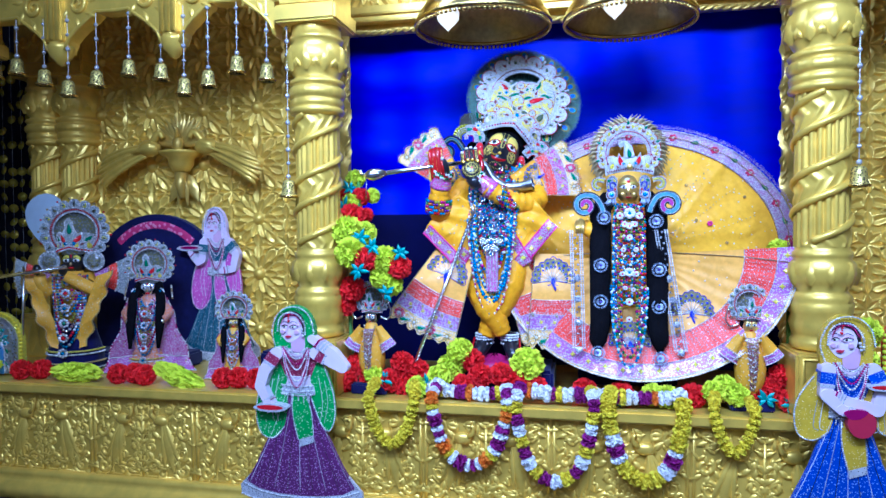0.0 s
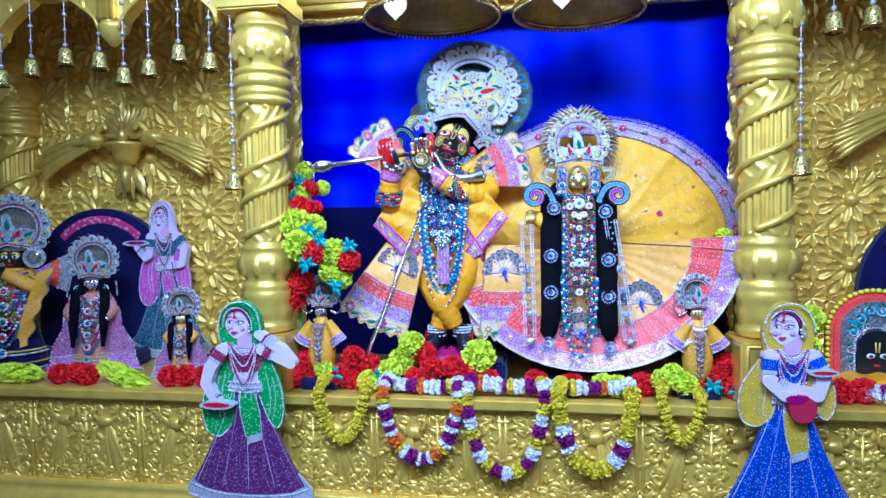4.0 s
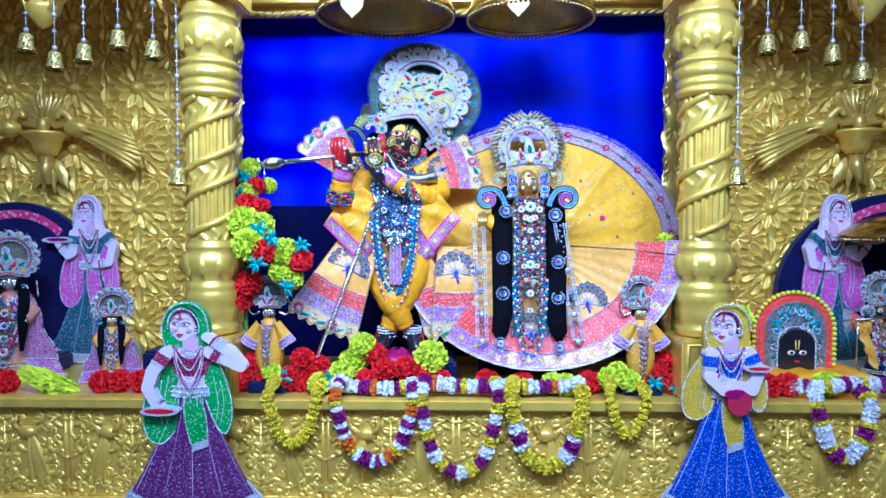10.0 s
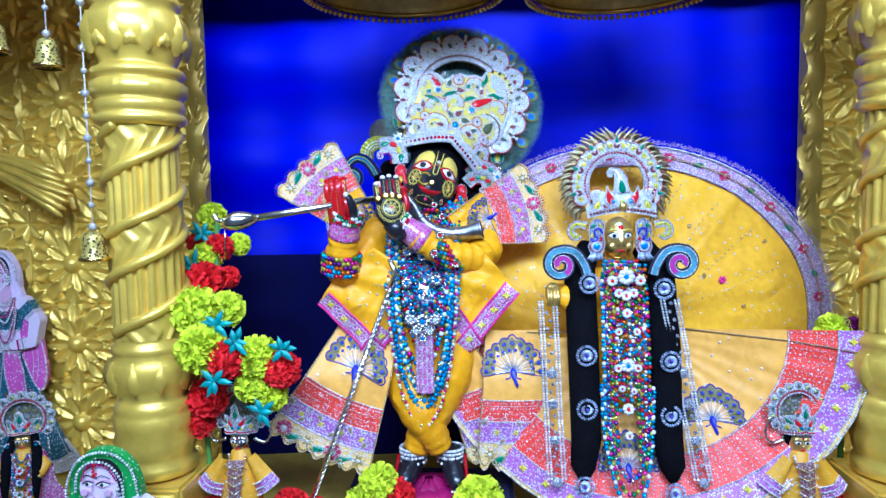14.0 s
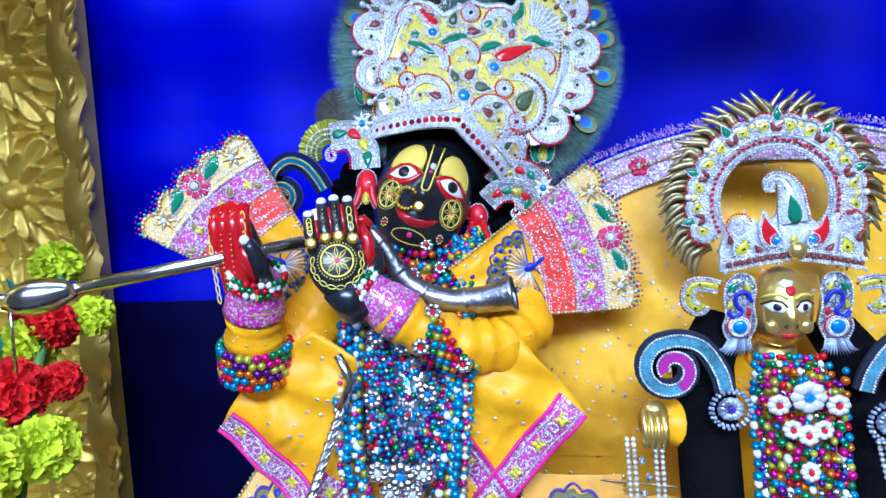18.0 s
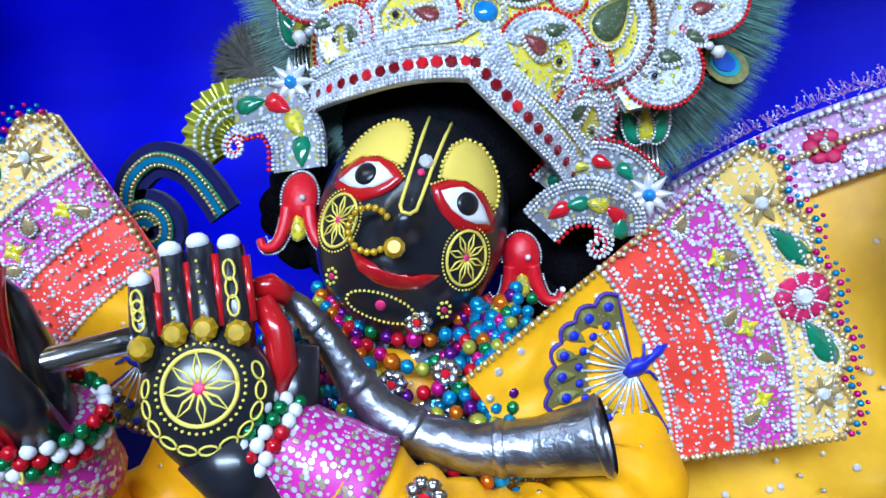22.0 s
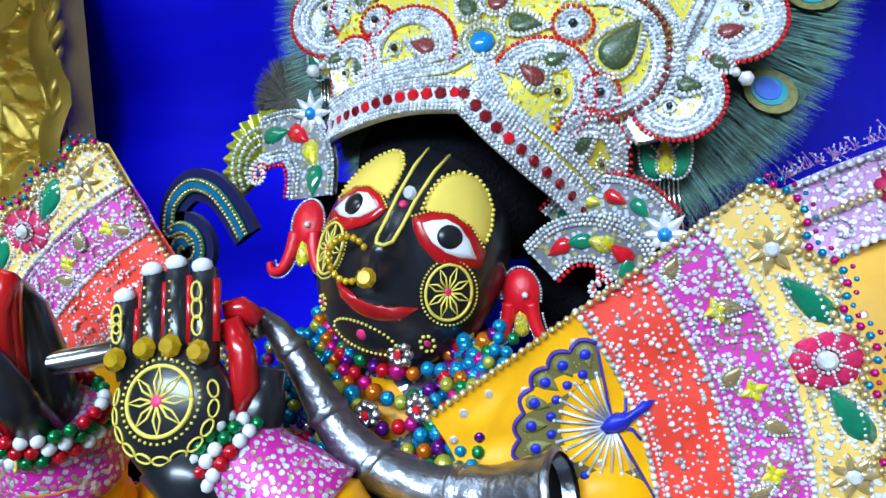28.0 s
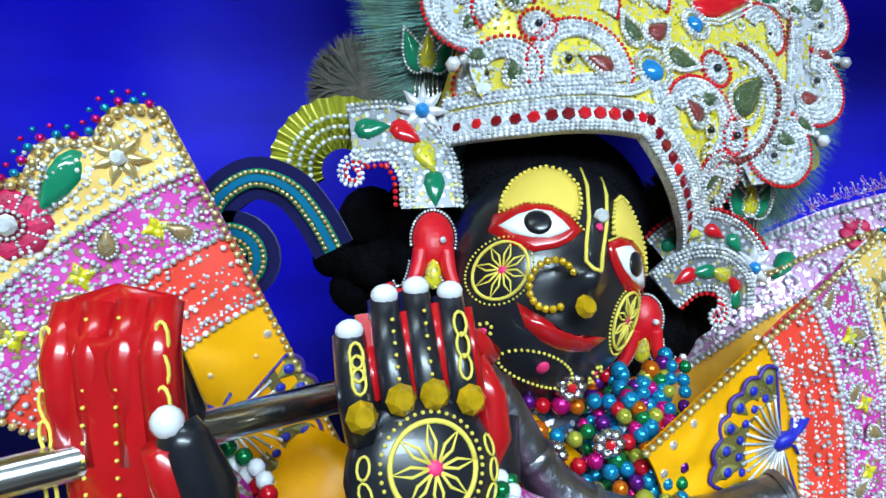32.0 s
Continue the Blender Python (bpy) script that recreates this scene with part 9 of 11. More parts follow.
for x, z in ((0.81, 0.03), (0.865, 0.032), (1.17, 0.03), (1.405, 0.034), (1.50, 0.036), (1.565, 0.034), (1.80, 0.06), (1.82, 0.04)):
    pompom("red", x, 1.845, TOP + z, 0.036)
for x, s in ((0.975, 1.3), (1.34, 1.3), (1.68, 2.9)):
    pompom("lime", x, 1.845, TOP + 0.036, 0.036, s)
pompom("lime", 0.765, 1.95, TOP + 0.20, 0.045)
pompom("lime", 0.755, 1.95, TOP + 0.13, 0.045)
# stands that hold the lifted flowers beside the column
post = thing("flower_stand", (0.775, 1.97, TOP), "thin green stand for paper flowers", "stand")
part("stem", Geo().tube([(0.775, 1.97, TOP), (0.77, 1.965, TOP + 0.22)], 0.006, 8), P_GREEN, post)
# column of flowers climbing beside the flute player
vine = thing("flower_vine", (-0.69, 1.93, TOP), "tall green stem carrying red and lime paper flowers", "flower stem")
part("stem", Geo().tube(smooth([(-0.69, 1.93, TOP), (-0.69, 1.90, 1.40), (-0.66, 1.88, 1.54), (-0.67, 1.93, 1.65), (-0.69, 1.99, 1.72), (-0.71, 2.05, 1.77)]), 0.006, 8), P_GREEN, vine)
part("stem", Geo().tube(smooth([(-0.68, 1.88, 1.47), (-0.62, 1.84, 1.50), (-0.52, 1.845, 1.49)]), 0.006, 8), P_GREEN, vine)
for col, x, y, z, r in (("lime", -0.722, 2.055, 1.776, 0.033), ("lime", -0.652, 2.018, 1.718, 0.026), ("red", -0.682, 1.985, 1.713, 0.031), ("red", -0.748, 2.03, 1.722, 0.024), ("lime", -0.705, 1.97, 1.692, 0.035), ("red", -0.688, 1.925, 1.652, 0.040), ("red", -0.738, 1.95, 1.646, 0.028), ("red", -0.653, 1.955, 1.655, 0.024), ("lime", -0.675, 1.845, 1.602, 0.050), ("lime", -0.640, 1.90, 1.597, 0.038), ("lime", -0.648, 1.80, 1.540, 0.048), ("red", -0.600, 1.795, 1.523, 0.038), ("lime", -0.552, 1.815, 1.520, 0.043), ("lime", -0.562, 1.82, 1.470, 0.038), ("lime", -0.536, 1.83, 1.446, 0.036), ("red", -0.507, 1.815, 1.499, 0.037), ("red", -0.671, 1.87, 1.428, 0.042), ("red", -0.695, 1.88, 1.379, 0.036)):
    pompom(col, x, y, z, r, label="crepe-paper flower in %s tied to a tall stem" % {"lime": "lime yellow", "red": "bright red"}[col])
for col, x, z, r in (("lime", 0.545, 1.54, 0.035), ("purple", 0.58, 1.535, 0.035), ("purple", 0.57, 1.505, 0.03), ("lime", 0.562, 1.465, 0.042), ("lime", 0.565, 1.42, 0.042)):
    pompom(col, x, 1.925 + pk.uniform(-0.012, 0.012), z, r, label="crepe-paper flower in %s tied to a tall stem" % {"lime": "lime yellow", "red": "bright red", "purple": "dark purple"}[col])
vine2 = thing("flower_vine", (0.575, 1.95, TOP), "tall green stem carrying lime and purple paper flowers", "flower stem")
part("stem", Geo().tube([(0.575, 1.95, TOP), (0.572, 1.945, 1.56)], 0.006, 8), P_GREEN, vine2)
for x, y, z in ((-0.723, 2.0, 1.742), (-0.718, 1.93, 1.685), (-0.716, 1.90, 1.628), (-0.575, 1.77, 1.560), (-0.613, 1.765, 1.491), (-0.497, 1.79, 1.541), (-0.54, 1.79, 1.425), (-0.62, 1.80, 1.585), (-0.56, 1.835, 1.16), (-0.43, 1.835, 1.16), (0.10, 1.835, 1.135), (0.49, 1.835, 1.15), (0.55, 1.835, 1.14), (1.53, 1.835, 1.14)):
    t = thing("foil_leaf", (x, y, z), "tuft of shiny teal foil leaves between flowers", "leaf tuft", group="foil leaves")
    for k in range(6):
        a = TAU * k / 6 + pk.uniform(-0.4, 0.4)
        g = Geo()
        g.leaf(x, z, a, pk.uniform(0.022, 0.034), 0.014, 0.006, y0=y + pk.uniform(-0.008, 0.008))
        part("leaf", g, P_TEAL, t)


# garlands of fresh florets
def floret_geo(seed):
    """A small full bloom, flattened along x."""
    g = pompom_geo(seed, 70, 0.62, 0.7)
    g.v = [(y * 0.0195, x * 0.0195, z * 0.0195) for x, y, z in g.v]
    return g


FLO = {c: [mesh_of("floret", floret_geo(k + 40), m) for k in range(3)] for c, m in (("w", P_WHITE), ("p", P_PURPLE), ("y", P_YEL), ("o", P_ORANGE))}


def garland(pts, pattern, step, label, size=1.0):
    pts = smooth(pts, 8)
    g0 = thing("garland", pts[0], label, "garland", group="flower garlands")
    part("thread", Geo().tube(pts, 0.002, 5), P_GREEN, g0)
    line = along(pts, step)
    for i, p in enumerate(line):
        a, b = Vector(line[max(0, i - 1)]), Vector(line[min(len(line) - 1, i + 1)])
        d = (b - a).normalized()
        ob = new("floret", FLO[pattern[i % len(pattern)]][i % 3])
        ob.parent = g0
        s = size * pk.uniform(0.85, 1.12)
        ob.matrix_basis = Matrix.Translation(Vector(p) - g0.location) @ Vector((1, 0, 0)).rotation_difference(d).to_matrix().to_4x4() @ Matrix.Rotation(pk.uniform(0, TAU), 4, "X") @ Matrix.Scale(s, 4)
    return g0


def swag(xl, xr, zb, zt=1.165, y=1.752):
    """A hanging loop from the altar's edge."""
    xm, hw = (xl + xr) / 2, (xr - xl) / 2
    return [(xl + 0.01, 1.80, zt), (xl, y + 0.005, zt - 0.03), (xl + 0.10 * hw, y, (zt + zb) / 2 + 0.02), (xl + 0.40 * hw, y, zb + 0.05), (xm, y, zb + 0.012), (xr - 0.40 * hw, y, zb + 0.05), (xr - 0.10 * hw, y, (zt + zb) / 2 + 0.02), (xr, y + 0.005, zt - 0.03), (xr - 0.01, 1.80, zt)]


garland(swag(-0.585, -0.45, 0.985), "yyy", 0.0165, "yellow marigold garland looped over the altar edge", 0.95)
garland(swag(-0.40, -0.185, 0.94), "wpwooywpp", 0.0155, "white purple and orange garland looped over the altar edge", 1.05)
garland(swag(-0.165, 0.045, 0.911), "ppwwyy", 0.0155, "white purple and yellow garland looped over the altar edge", 1.0)
garland(swag(0.08, 0.272, 0.928), "yyyyyyyyywwppw", 0.0150, "yellow garland with purple and white bands on the altar", 1.15)
garland(swag(0.345, 0.445, 1.014), "yyy", 0.0165, "pale yellow garland looped over the altar edge", 0.9)
garland(swag(0.90, 1.04, 0.959, 1.15), "wwwwyppy", 0.0150, "white garland with purple and yellow florets on the altar", 1.1)
garland(swag(1.12, 1.272, 0.875, 1.15), "owwoopwwp", 0.0150, "orange white and purple garland looped over the altar edge", 1.05)
garland([(-0.42, 1.83, TOP + 0.03), (-0.33, 1.82, TOP + 0.025), (-0.24, 1.81, TOP + 0.025), (-0.15, 1.81, TOP + 0.04), (-0.05, 1.815, TOP + 0.03), (0.05, 1.81, TOP + 0.035), (0.15, 1.815, TOP + 0.03), (0.25, 1.815, TOP + 0.035)], "wpywwppoww", 0.017, "mixed garland laid along the altar edge", 1.15)
garland([(0.87, 1.83, TOP + 0.03), (0.95, 1.80, TOP + 0.04), (1.05, 1.81, TOP + 0.045), (1.15, 1.80, TOP + 0.04), (1.28, 1.82, TOP + 0.045)], "wwpwwy", 0.017, "white garland laid along the altar edge", 1.15)
# ---- painted wooden standees ----
SKIN = mat("painted_pale_skin", (0.76, 0.63, 0.77), 0.45, 0, 0.05, 30, 0.02)
BLUSH = mat("painted_rose_skin", (0.66, 0.40, 0.56), 0.45, 0, 0.1, 30, 0.02)
LIPS = mat("painted_lips", (0.5, 0.02, 0.06), 0.4, 0, 0.05)
INK = mat("black_ink", (0.012, 0.01, 0.012), 0.5, 0, 0.1)
G_GREEN = mat_dots("green_veil_paint", (0.02, 0.33, 0.06), (0.75, 0.85, 0.7), 150, 0.26, 0.4, 0.3)
G_PURPLE = mat_dots("purple_skirt_paint", (0.12, 0.018, 0.12), (0.50, 0.25, 0.52), 190, 0.34, 0.45, 0.3)
G_BLUE = mat_dots("blue_skirt_paint", (0.008, 0.06, 0.46), (0.30, 0.50, 0.85), 190, 0.32, 0.45, 0.3)
G_YELLOW = mat_dots("yellow_veil_paint", (0.60, 0.40, 0.02), (0.85, 0.75, 0.4), 170, 0.26, 0.45, 0.3)
G_PINK = mat_dots("pink_veil_paint", (0.62, 0.10, 0.42), (0.90, 0.7, 0.88), 150, 0.28, 0.45, 0.3)
G_LILAC = mat_dots("lilac_veil_paint", (0.74, 0.60, 0.80), (0.92, 0.88, 0.95), 150, 0.28, 0.45, 0.3)
G_TEAL = mat_dots("teal_skirt_paint", (0.015, 0.11, 0.16), (0.5, 0.6, 0.65), 190, 0.3, 0.45, 0.3)
G_RED = mat_dots("red_blouse_paint", (0.30, 0.015, 0.07), (0.8, 0.6, 0.6), 220, 0.3, 0.45, 0.3)
G_GOLDCLOTH = mat_dots("gold_skirt_paint", (0.30, 0.22, 0.06), (0.7, 0.6, 0.3), 190, 0.3, 0.45, 0.3)
G_SILVER = mat_dots("silver_trim_paint", (0.60, 0.61, 0.66), (0.10, 0.10, 0.13), 240, 0.34, 0.4, 0.4, 0.2, 0.0)


def closed(pts, k=5):
    """A smooth closed outline through pts."""
    n = len(pts)
    out = []
    for i in range(n):
        a, b, c, d = (Vector(pts[(i + j) % n]) for j in (-1, 0, 1, 2))
        for j in range(k):
            t = j / k
            out.append(tuple(0.5 * (2 * b + (c - a) * t + (2 * a - 5 * b + 4 * c - d) * t * t + (3 * b - a - 3 * c + d) * t ** 3)))
    return out


def standee(x, y, zb, h, veil, skirt_m, blouse, flip, label, pose_kind="dish", w=1.0, sash=None, up=1.0, head=0.95):
    """A flat painted figure cut out of board, its paint laid on in thin raised layers."""
    g = Geo()
    M = [SKIN, veil, skirt_m, blouse, G_SILVER, INK, LIPS, WHITE, RED, sash or veil, RHINE, BLUSH, BEAD_PINK]
    f = -1 if flip else 1

    def X(px, pz):
        # slimmer above the skirt and round the head
        q = w * (1 + (up - 1) * min(1.0, max(0.0, (pz - 0.38) / 0.16)))
        if pz > 0.79 and abs(px + 0.012) < 0.13:
            px = -0.015 + (px + 0.015) * (1 + (head - 1) * min(1.0, (pz - 0.79) / 0.04))
        return x + f * px * h * q, zb + pz * h
    top = [0.010]

    def pl(mi, pts, soft=True, rise=0.0):
        o = [X(a, b) for a, b in (closed(pts) if soft else pts)]
        area = sum(p[0] * q[1] - q[0] * p[1] for p, q in zip(o, o[1:] + o[:1]))
        if area < 0:
            o = o[::-1]
        top[0] += 0.0007
        g.mat(mi, False).plate(o, y, top[0], rise)

    def dots(mi, pts, r=0.0055, step=None, soft=True):
        o = smooth([X(a, b) for a, b in pts], 6) if soft else [X(a, b) for a, b in pts]
        g.mat(mi)
        for a, b in along(o, step or r * h * 2.1):
            bead(g, (a, y - top[0], b), r * h)

    def pen(mi, pts, r=0.003):
        g.mat(mi).tube([(a, y - top[0] - 0.0005, b) for a, b in smooth([X(*p) for p in pts], 4)], r * h, 5, True, 0.4)

    if zb < TOP:
        # plain board foot that carries the figure
        z0 = FLOOR_Z + 0.004
        g.mat(5, False).plate([(x - 0.06, z0), (x + 0.06, z0), (x + 0.05, zb + 0.10), (x - 0.05, zb + 0.10)], y + 0.006, 0.012)
    # skirt with pleats and a wide embroidered hem
    pl(4, [(-0.27, 0.05), (-0.275, 0.09), (-0.21, 0.17), (0.21, 0.17), (0.275, 0.09), (0.28, 0.045), (0.19, 0.012), (0.09, 0.0), (0.0, -0.003), (-0.10, 0.0), (-0.19, 0.014)], False)
    pl(2, [(-0.245, 0.112), (-0.19, 0.078), (-0.10, 0.06), (0.0, 0.055), (0.10, 0.06), (0.19, 0.075), (0.245, 0.108), (0.19, 0.21), (0.125, 0.36), (0.088, 0.50), (0.078, 0.59), (-0.075, 0.59), (-0.10, 0.48), (-0.14, 0.34), (-0.20, 0.20)], False)
    for k in range(9):
        a = -0.2 + 0.05 * k
        pen(5 if k % 2 else 10, [(a * 0.28, 0.57), (a * 0.62, 0.36), (a * 1.16, 0.075 + abs(a) * 0.14)], 0.0016)
    dots(10, [(-0.26, 0.10), (-0.19, 0.068), (-0.10, 0.05), (0.0, 0.045), (0.10, 0.05), (0.19, 0.065), (0.26, 0.095)], 0.0045)
    dots(10, [(-0.268, 0.045), (-0.19, 0.02), (-0.10, 0.007), (0.0, 0.004), (0.10, 0.006), (0.19, 0.019), (0.272, 0.042)], 0.0045)
    # veil behind the arms
    lobe_l = [(-0.06, 0.80), (-0.13, 0.70), (-0.185, 0.58), (-0.20, 0.46), (-0.175, 0.36), (-0.12, 0.335), (-0.07, 0.39), (-0.05, 0.55)]
    lobe_r = [(0.06, 0.80), (0.12, 0.70), (0.16, 0.58), (0.165, 0.46), (0.135, 0.385), (0.10, 0.42), (0.06, 0.54), (0.045, 0.68)]
    if pose_kind == "jug":
        lobe_l, lobe_r = ([(a * 1.06, 0.80 - (0.80 - b) * 0.74) for a, b in q] for q in (lobe_l, lobe_r))
    for lobe in (lobe_l, lobe_r):
        pl(9, lobe)
        dots(10, lobe[1:7], 0.0048)
        s = -1 if lobe[1][0] < 0 else 1
        for q in (0.35, 0.62):
            pen(10, [(s * (0.06 + 0.10 * q), 0.66 - 0.05 * q), (s * (0.08 + 0.09 * q), 0.52), (s * (0.07 + 0.07 * q), 0.50 if pose_kind == "jug" else 0.42)], 0.0018)
    # body
    pl(0, [(-0.058, 0.575), (0.060, 0.575), (0.056, 0.63), (0.066, 0.69), (0.10, 0.755), (0.05, 0.795), (0.0, 0.80), (-0.05, 0.795), (-0.10, 0.755), (-0.066, 0.69), (-0.054, 0.63)])
    pl(3, [(-0.060, 0.645), (0.060, 0.645), (0.080, 0.70), (0.105, 0.745), (0.075, 0.785), (0.04, 0.745), (0.0, 0.728), (-0.04, 0.745), (-0.075, 0.785), (-0.105, 0.745), (-0.08, 0.70)], False)
    dots(10, [(-0.058, 0.65), (0.0, 0.643), (0.058, 0.65)], 0.005)
    pl(9, [(-0.03, 0.575), (0.035, 0.575), (0.06, 0.47), (0.065, 0.36), (0.0, 0.335), (-0.025, 0.45)], False)
    pl(4, [(0.0, 0.335), (0.065, 0.36), (0.064, 0.325), (0.004, 0.30)], False)
    dots(10, [(-0.03, 0.57), (-0.026, 0.45), (-0.002, 0.335)], 0.004)
    dots(10, [(0.035, 0.57), (0.06, 0.47), (0.066, 0.36)], 0.004)
    pl(4, [(-0.078, 0.562), (0.08, 0.562), (0.074, 0.60), (-0.074, 0.60)], False)
    for q in (0.56, 0.58, 0.603):
        dots(10, [(-0.076, q), (0.0, q - 0.008), (0.078, q)], 0.0055)
    for k in range(5):
        dots(10, [(-0.05 + 0.025 * k, 0.555), (-0.052 + 0.026 * k, 0.525 - 0.01 * (k % 2))], 0.004, soft=False)
    # veil round the head, hair, face
    pl(1, [(-0.10, 0.74), (-0.115, 0.83), (-0.105, 0.92), (-0.055, 0.985), (0.01, 0.99), (0.06, 0.95), (0.085, 0.88), (0.085, 0.80), (0.10, 0.73), (0.04, 0.78), (-0.05, 0.78)])
    pl(5, [(-0.075, 0.90), (-0.05, 0.955), (0.0, 0.962), (0.034, 0.925), (0.036, 0.86), (0.026, 0.82), (-0.02, 0.85)])
    pl(11, [(-0.025, 0.775), (0.03, 0.775), (0.032, 0.85), (-0.02, 0.85)])
    pl(0, [(-0.082, 0.885), (-0.066, 0.925), (-0.03, 0.942), (0.006, 0.93), (0.024, 0.892), (0.018, 0.852), (-0.008, 0.825), (-0.038, 0.812), (-0.062, 0.83), (-0.078, 0.856)])
    for ex, ew in ((-0.057, 0.014), (-0.014, 0.018)):
        pl(11, [(ex - ew * 1.25, 0.889), (ex, 0.904), (ex + ew * 1.4, 0.896), (ex, 0.879)])
        pl(7, [(ex - ew, 0.888), (ex, 0.8945), (ex + ew * 1.1, 0.891), (ex, 0.8825)])
        pl(5, arc(ex - 0.003, 0.8885, 0.0048, 0, TAU, 8)[:-1], False)
        pen(5, [(ex - ew, 0.890), (ex, 0.899), (ex + ew * 1.2, 0.893)], 0.0019)
        pen(5, [(ex - ew, 0.909), (ex, 0.917), (ex + ew * 1.2, 0.908)], 0.0014)
    pen(11, [(-0.040, 0.895), (-0.046, 0.872), (-0.052, 0.865), (-0.042, 0.861)], 0.0018)
    pl(6, [(-0.054, 0.842), (-0.045, 0.848), (-0.036, 0.846), (-0.024, 0.846), (-0.036, 0.836), (-0.046, 0.836)])
    for ex in (-0.066, 0.000):
        pl(11, arc(ex, 0.865, 0.010, 0, TAU, 10)[:-1], False)
    pl(8, arc(-0.036, 0.918, 0.0055, 0, TAU, 8)[:-1], False)
    dots(10, [(-0.088, 0.87), (-0.08, 0.925), (-0.045, 0.957), (0.005, 0.952), (0.04, 0.905), (0.044, 0.85)], 0.005)
    dots(10, [(-0.10, 0.80), (-0.115, 0.87), (-0.09, 0.945), (-0.045, 0.982), (0.02, 0.983), (0.07, 0.935), (0.085, 0.86)], 0.0045)
    dots(10, [(0.030, 0.878), (0.034, 0.855), (0.032, 0.835)], 0.007, soft=False)
    for q in range(4):
        dots(10 if q != 2 else 12, [(-0.045 - 0.008 * q, 0.792), (-0.02, 0.765 - 0.022 * q), (0.015, 0.762 - 0.024 * q), (0.045 + 0.006 * q, 0.792)], 0.005)

    # long bead chains to the waist and jewels on the parting
    for q in range(3):
        dots((10, 12, 10)[q], [(-0.055 - 0.006 * q, 0.79), (-0.045, 0.70 - 0.02 * q), (0.0, 0.625 - 0.03 * q), (0.045, 0.70 - 0.02 * q), (0.055 + 0.006 * q, 0.79)], 0.0042)
    dots(8, [(-0.036, 0.93), (-0.03, 0.958)], 0.005, soft=False)
    dots(12, [(-0.07, 0.905), (-0.055, 0.94), (-0.03, 0.951), (0.003, 0.942), (0.03, 0.90)], 0.0036)
    for k in range(9):
        dots(10, [(-0.19 + 0.048 * k, 0.13 - 0.03 * math.sin(PI * k / 8)), (-0.17 + 0.0425 * k, 0.19 - 0.03 * math.sin(PI * k / 8)), (-0.148 + 0.037 * k, 0.26)], 0.0026, 0.012)

    def limb(pts, r, cuff):
        n = len(pts) - 1
        for i in range(n):
            (x0, z0), (x1, z1) = pts[i], pts[i + 1]
            r0, r1 = (r[0] + (r[1] - r[0]) * k / n for k in (i, i + 1))
            a = math.atan2(z1 - z0, x1 - x0)
            pl(0, [(x0 + r0 * math.cos(a + PI / 2 + PI * k / 8), z0 + r0 * math.sin(a + PI / 2 + PI * k / 8)) for k in range(9)] + [(x1 + r1 * math.cos(a - PI / 2 + PI * k / 8), z1 + r1 * math.sin(a - PI / 2 + PI * k / 8)) for k in range(9)], False)
            bands = ((0.10, 0.55, 3), (0.58, 0.70, 4)) if i == 0 else ((0.30, 0.36, 4), (0.42, 0.50, 10), (0.56, 0.62, 4), (0.68, 0.74, 12)) if i == n - 1 else ()
            for f0, f1, mi in bands:
                w0, w1 = r0 + (r1 - r0) * f0 + 0.003, r0 + (r1 - r0) * f1 + 0.003
                ca, sa, L = math.cos(a), math.sin(a), math.hypot(x1 - x0, z1 - z0)
                pl(mi, [(x0 + ca * L * f - sa * w, z0 + sa * L * f + ca * w) for f, w in ((f0, w0), (f1, w1), (f1, -w1), (f0, -w0))], False)

    if pose_kind == "dish":
        limb([(0.09, 0.765), (0.16, 0.73), (0.215, 0.70), (0.17, 0.765), (0.075, 0.835)], (0.030, 0.018), 1)
        limb([(-0.09, 0.76), (-0.145, 0.68), (-0.168, 0.60), (-0.145, 0.55), (-0.12, 0.515)], (0.030, 0.018), 1)
        pl(0, [(-0.15, 0.52), (-0.12, 0.535), (-0.10, 0.50), (-0.125, 0.475)])
        pl(4, arc(-0.115, 0.497, 0.078, 0, TAU, 18, 0.02)[:-1], False)
        pl(8, arc(-0.115, 0.499, 0.062, 0, TAU, 16, 0.012)[:-1], False)
    elif pose_kind == "jug":
        limb([(0.085, 0.765), (0.125, 0.68), (0.10, 0.60), (0.0, 0.625), (-0.09, 0.665)], (0.030, 0.020), 1)
        limb([(-0.09, 0.765), (-0.10, 0.66), (-0.04, 0.60), (0.03, 0.58)], (0.028, 0.018), 1)
        pl(6, [(-0.02, 0.56), (0.0, 0.50), (0.05, 0.49), (0.085, 0.53), (0.08, 0.58), (0.03, 0.60)])
        pl(12, [(-0.035, 0.59), (0.0, 0.605), (0.055, 0.60), (0.03, 0.57), (-0.01, 0.565)])
        pl(4, arc(0.115, 0.70, 0.062, 0, TAU, 18, 0.014)[:-1], False)
        pl(8, arc(0.115, 0.702, 0.048, 0, TAU, 16, 0.008)[:-1], False)
    else:
        limb([(0.09, 0.765), (0.15, 0.69), (0.13, 0.60), (0.04, 0.585)], (0.030, 0.018), 1)
        limb([(-0.09, 0.765), (-0.10, 0.66), (-0.13, 0.64), (-0.19, 0.705)], (0.030, 0.019), 1)
        pl(4, arc(-0.19, 0.73, 0.10, 0, TAU, 18, 0.018)[:-1], False)
        pl(12, arc(-0.19, 0.733, 0.07, 0, TAU, 16, 0.010)[:-1], False)
    return solid("standee", g, M, (x, y, zb), label, "standee", group="painted standees")


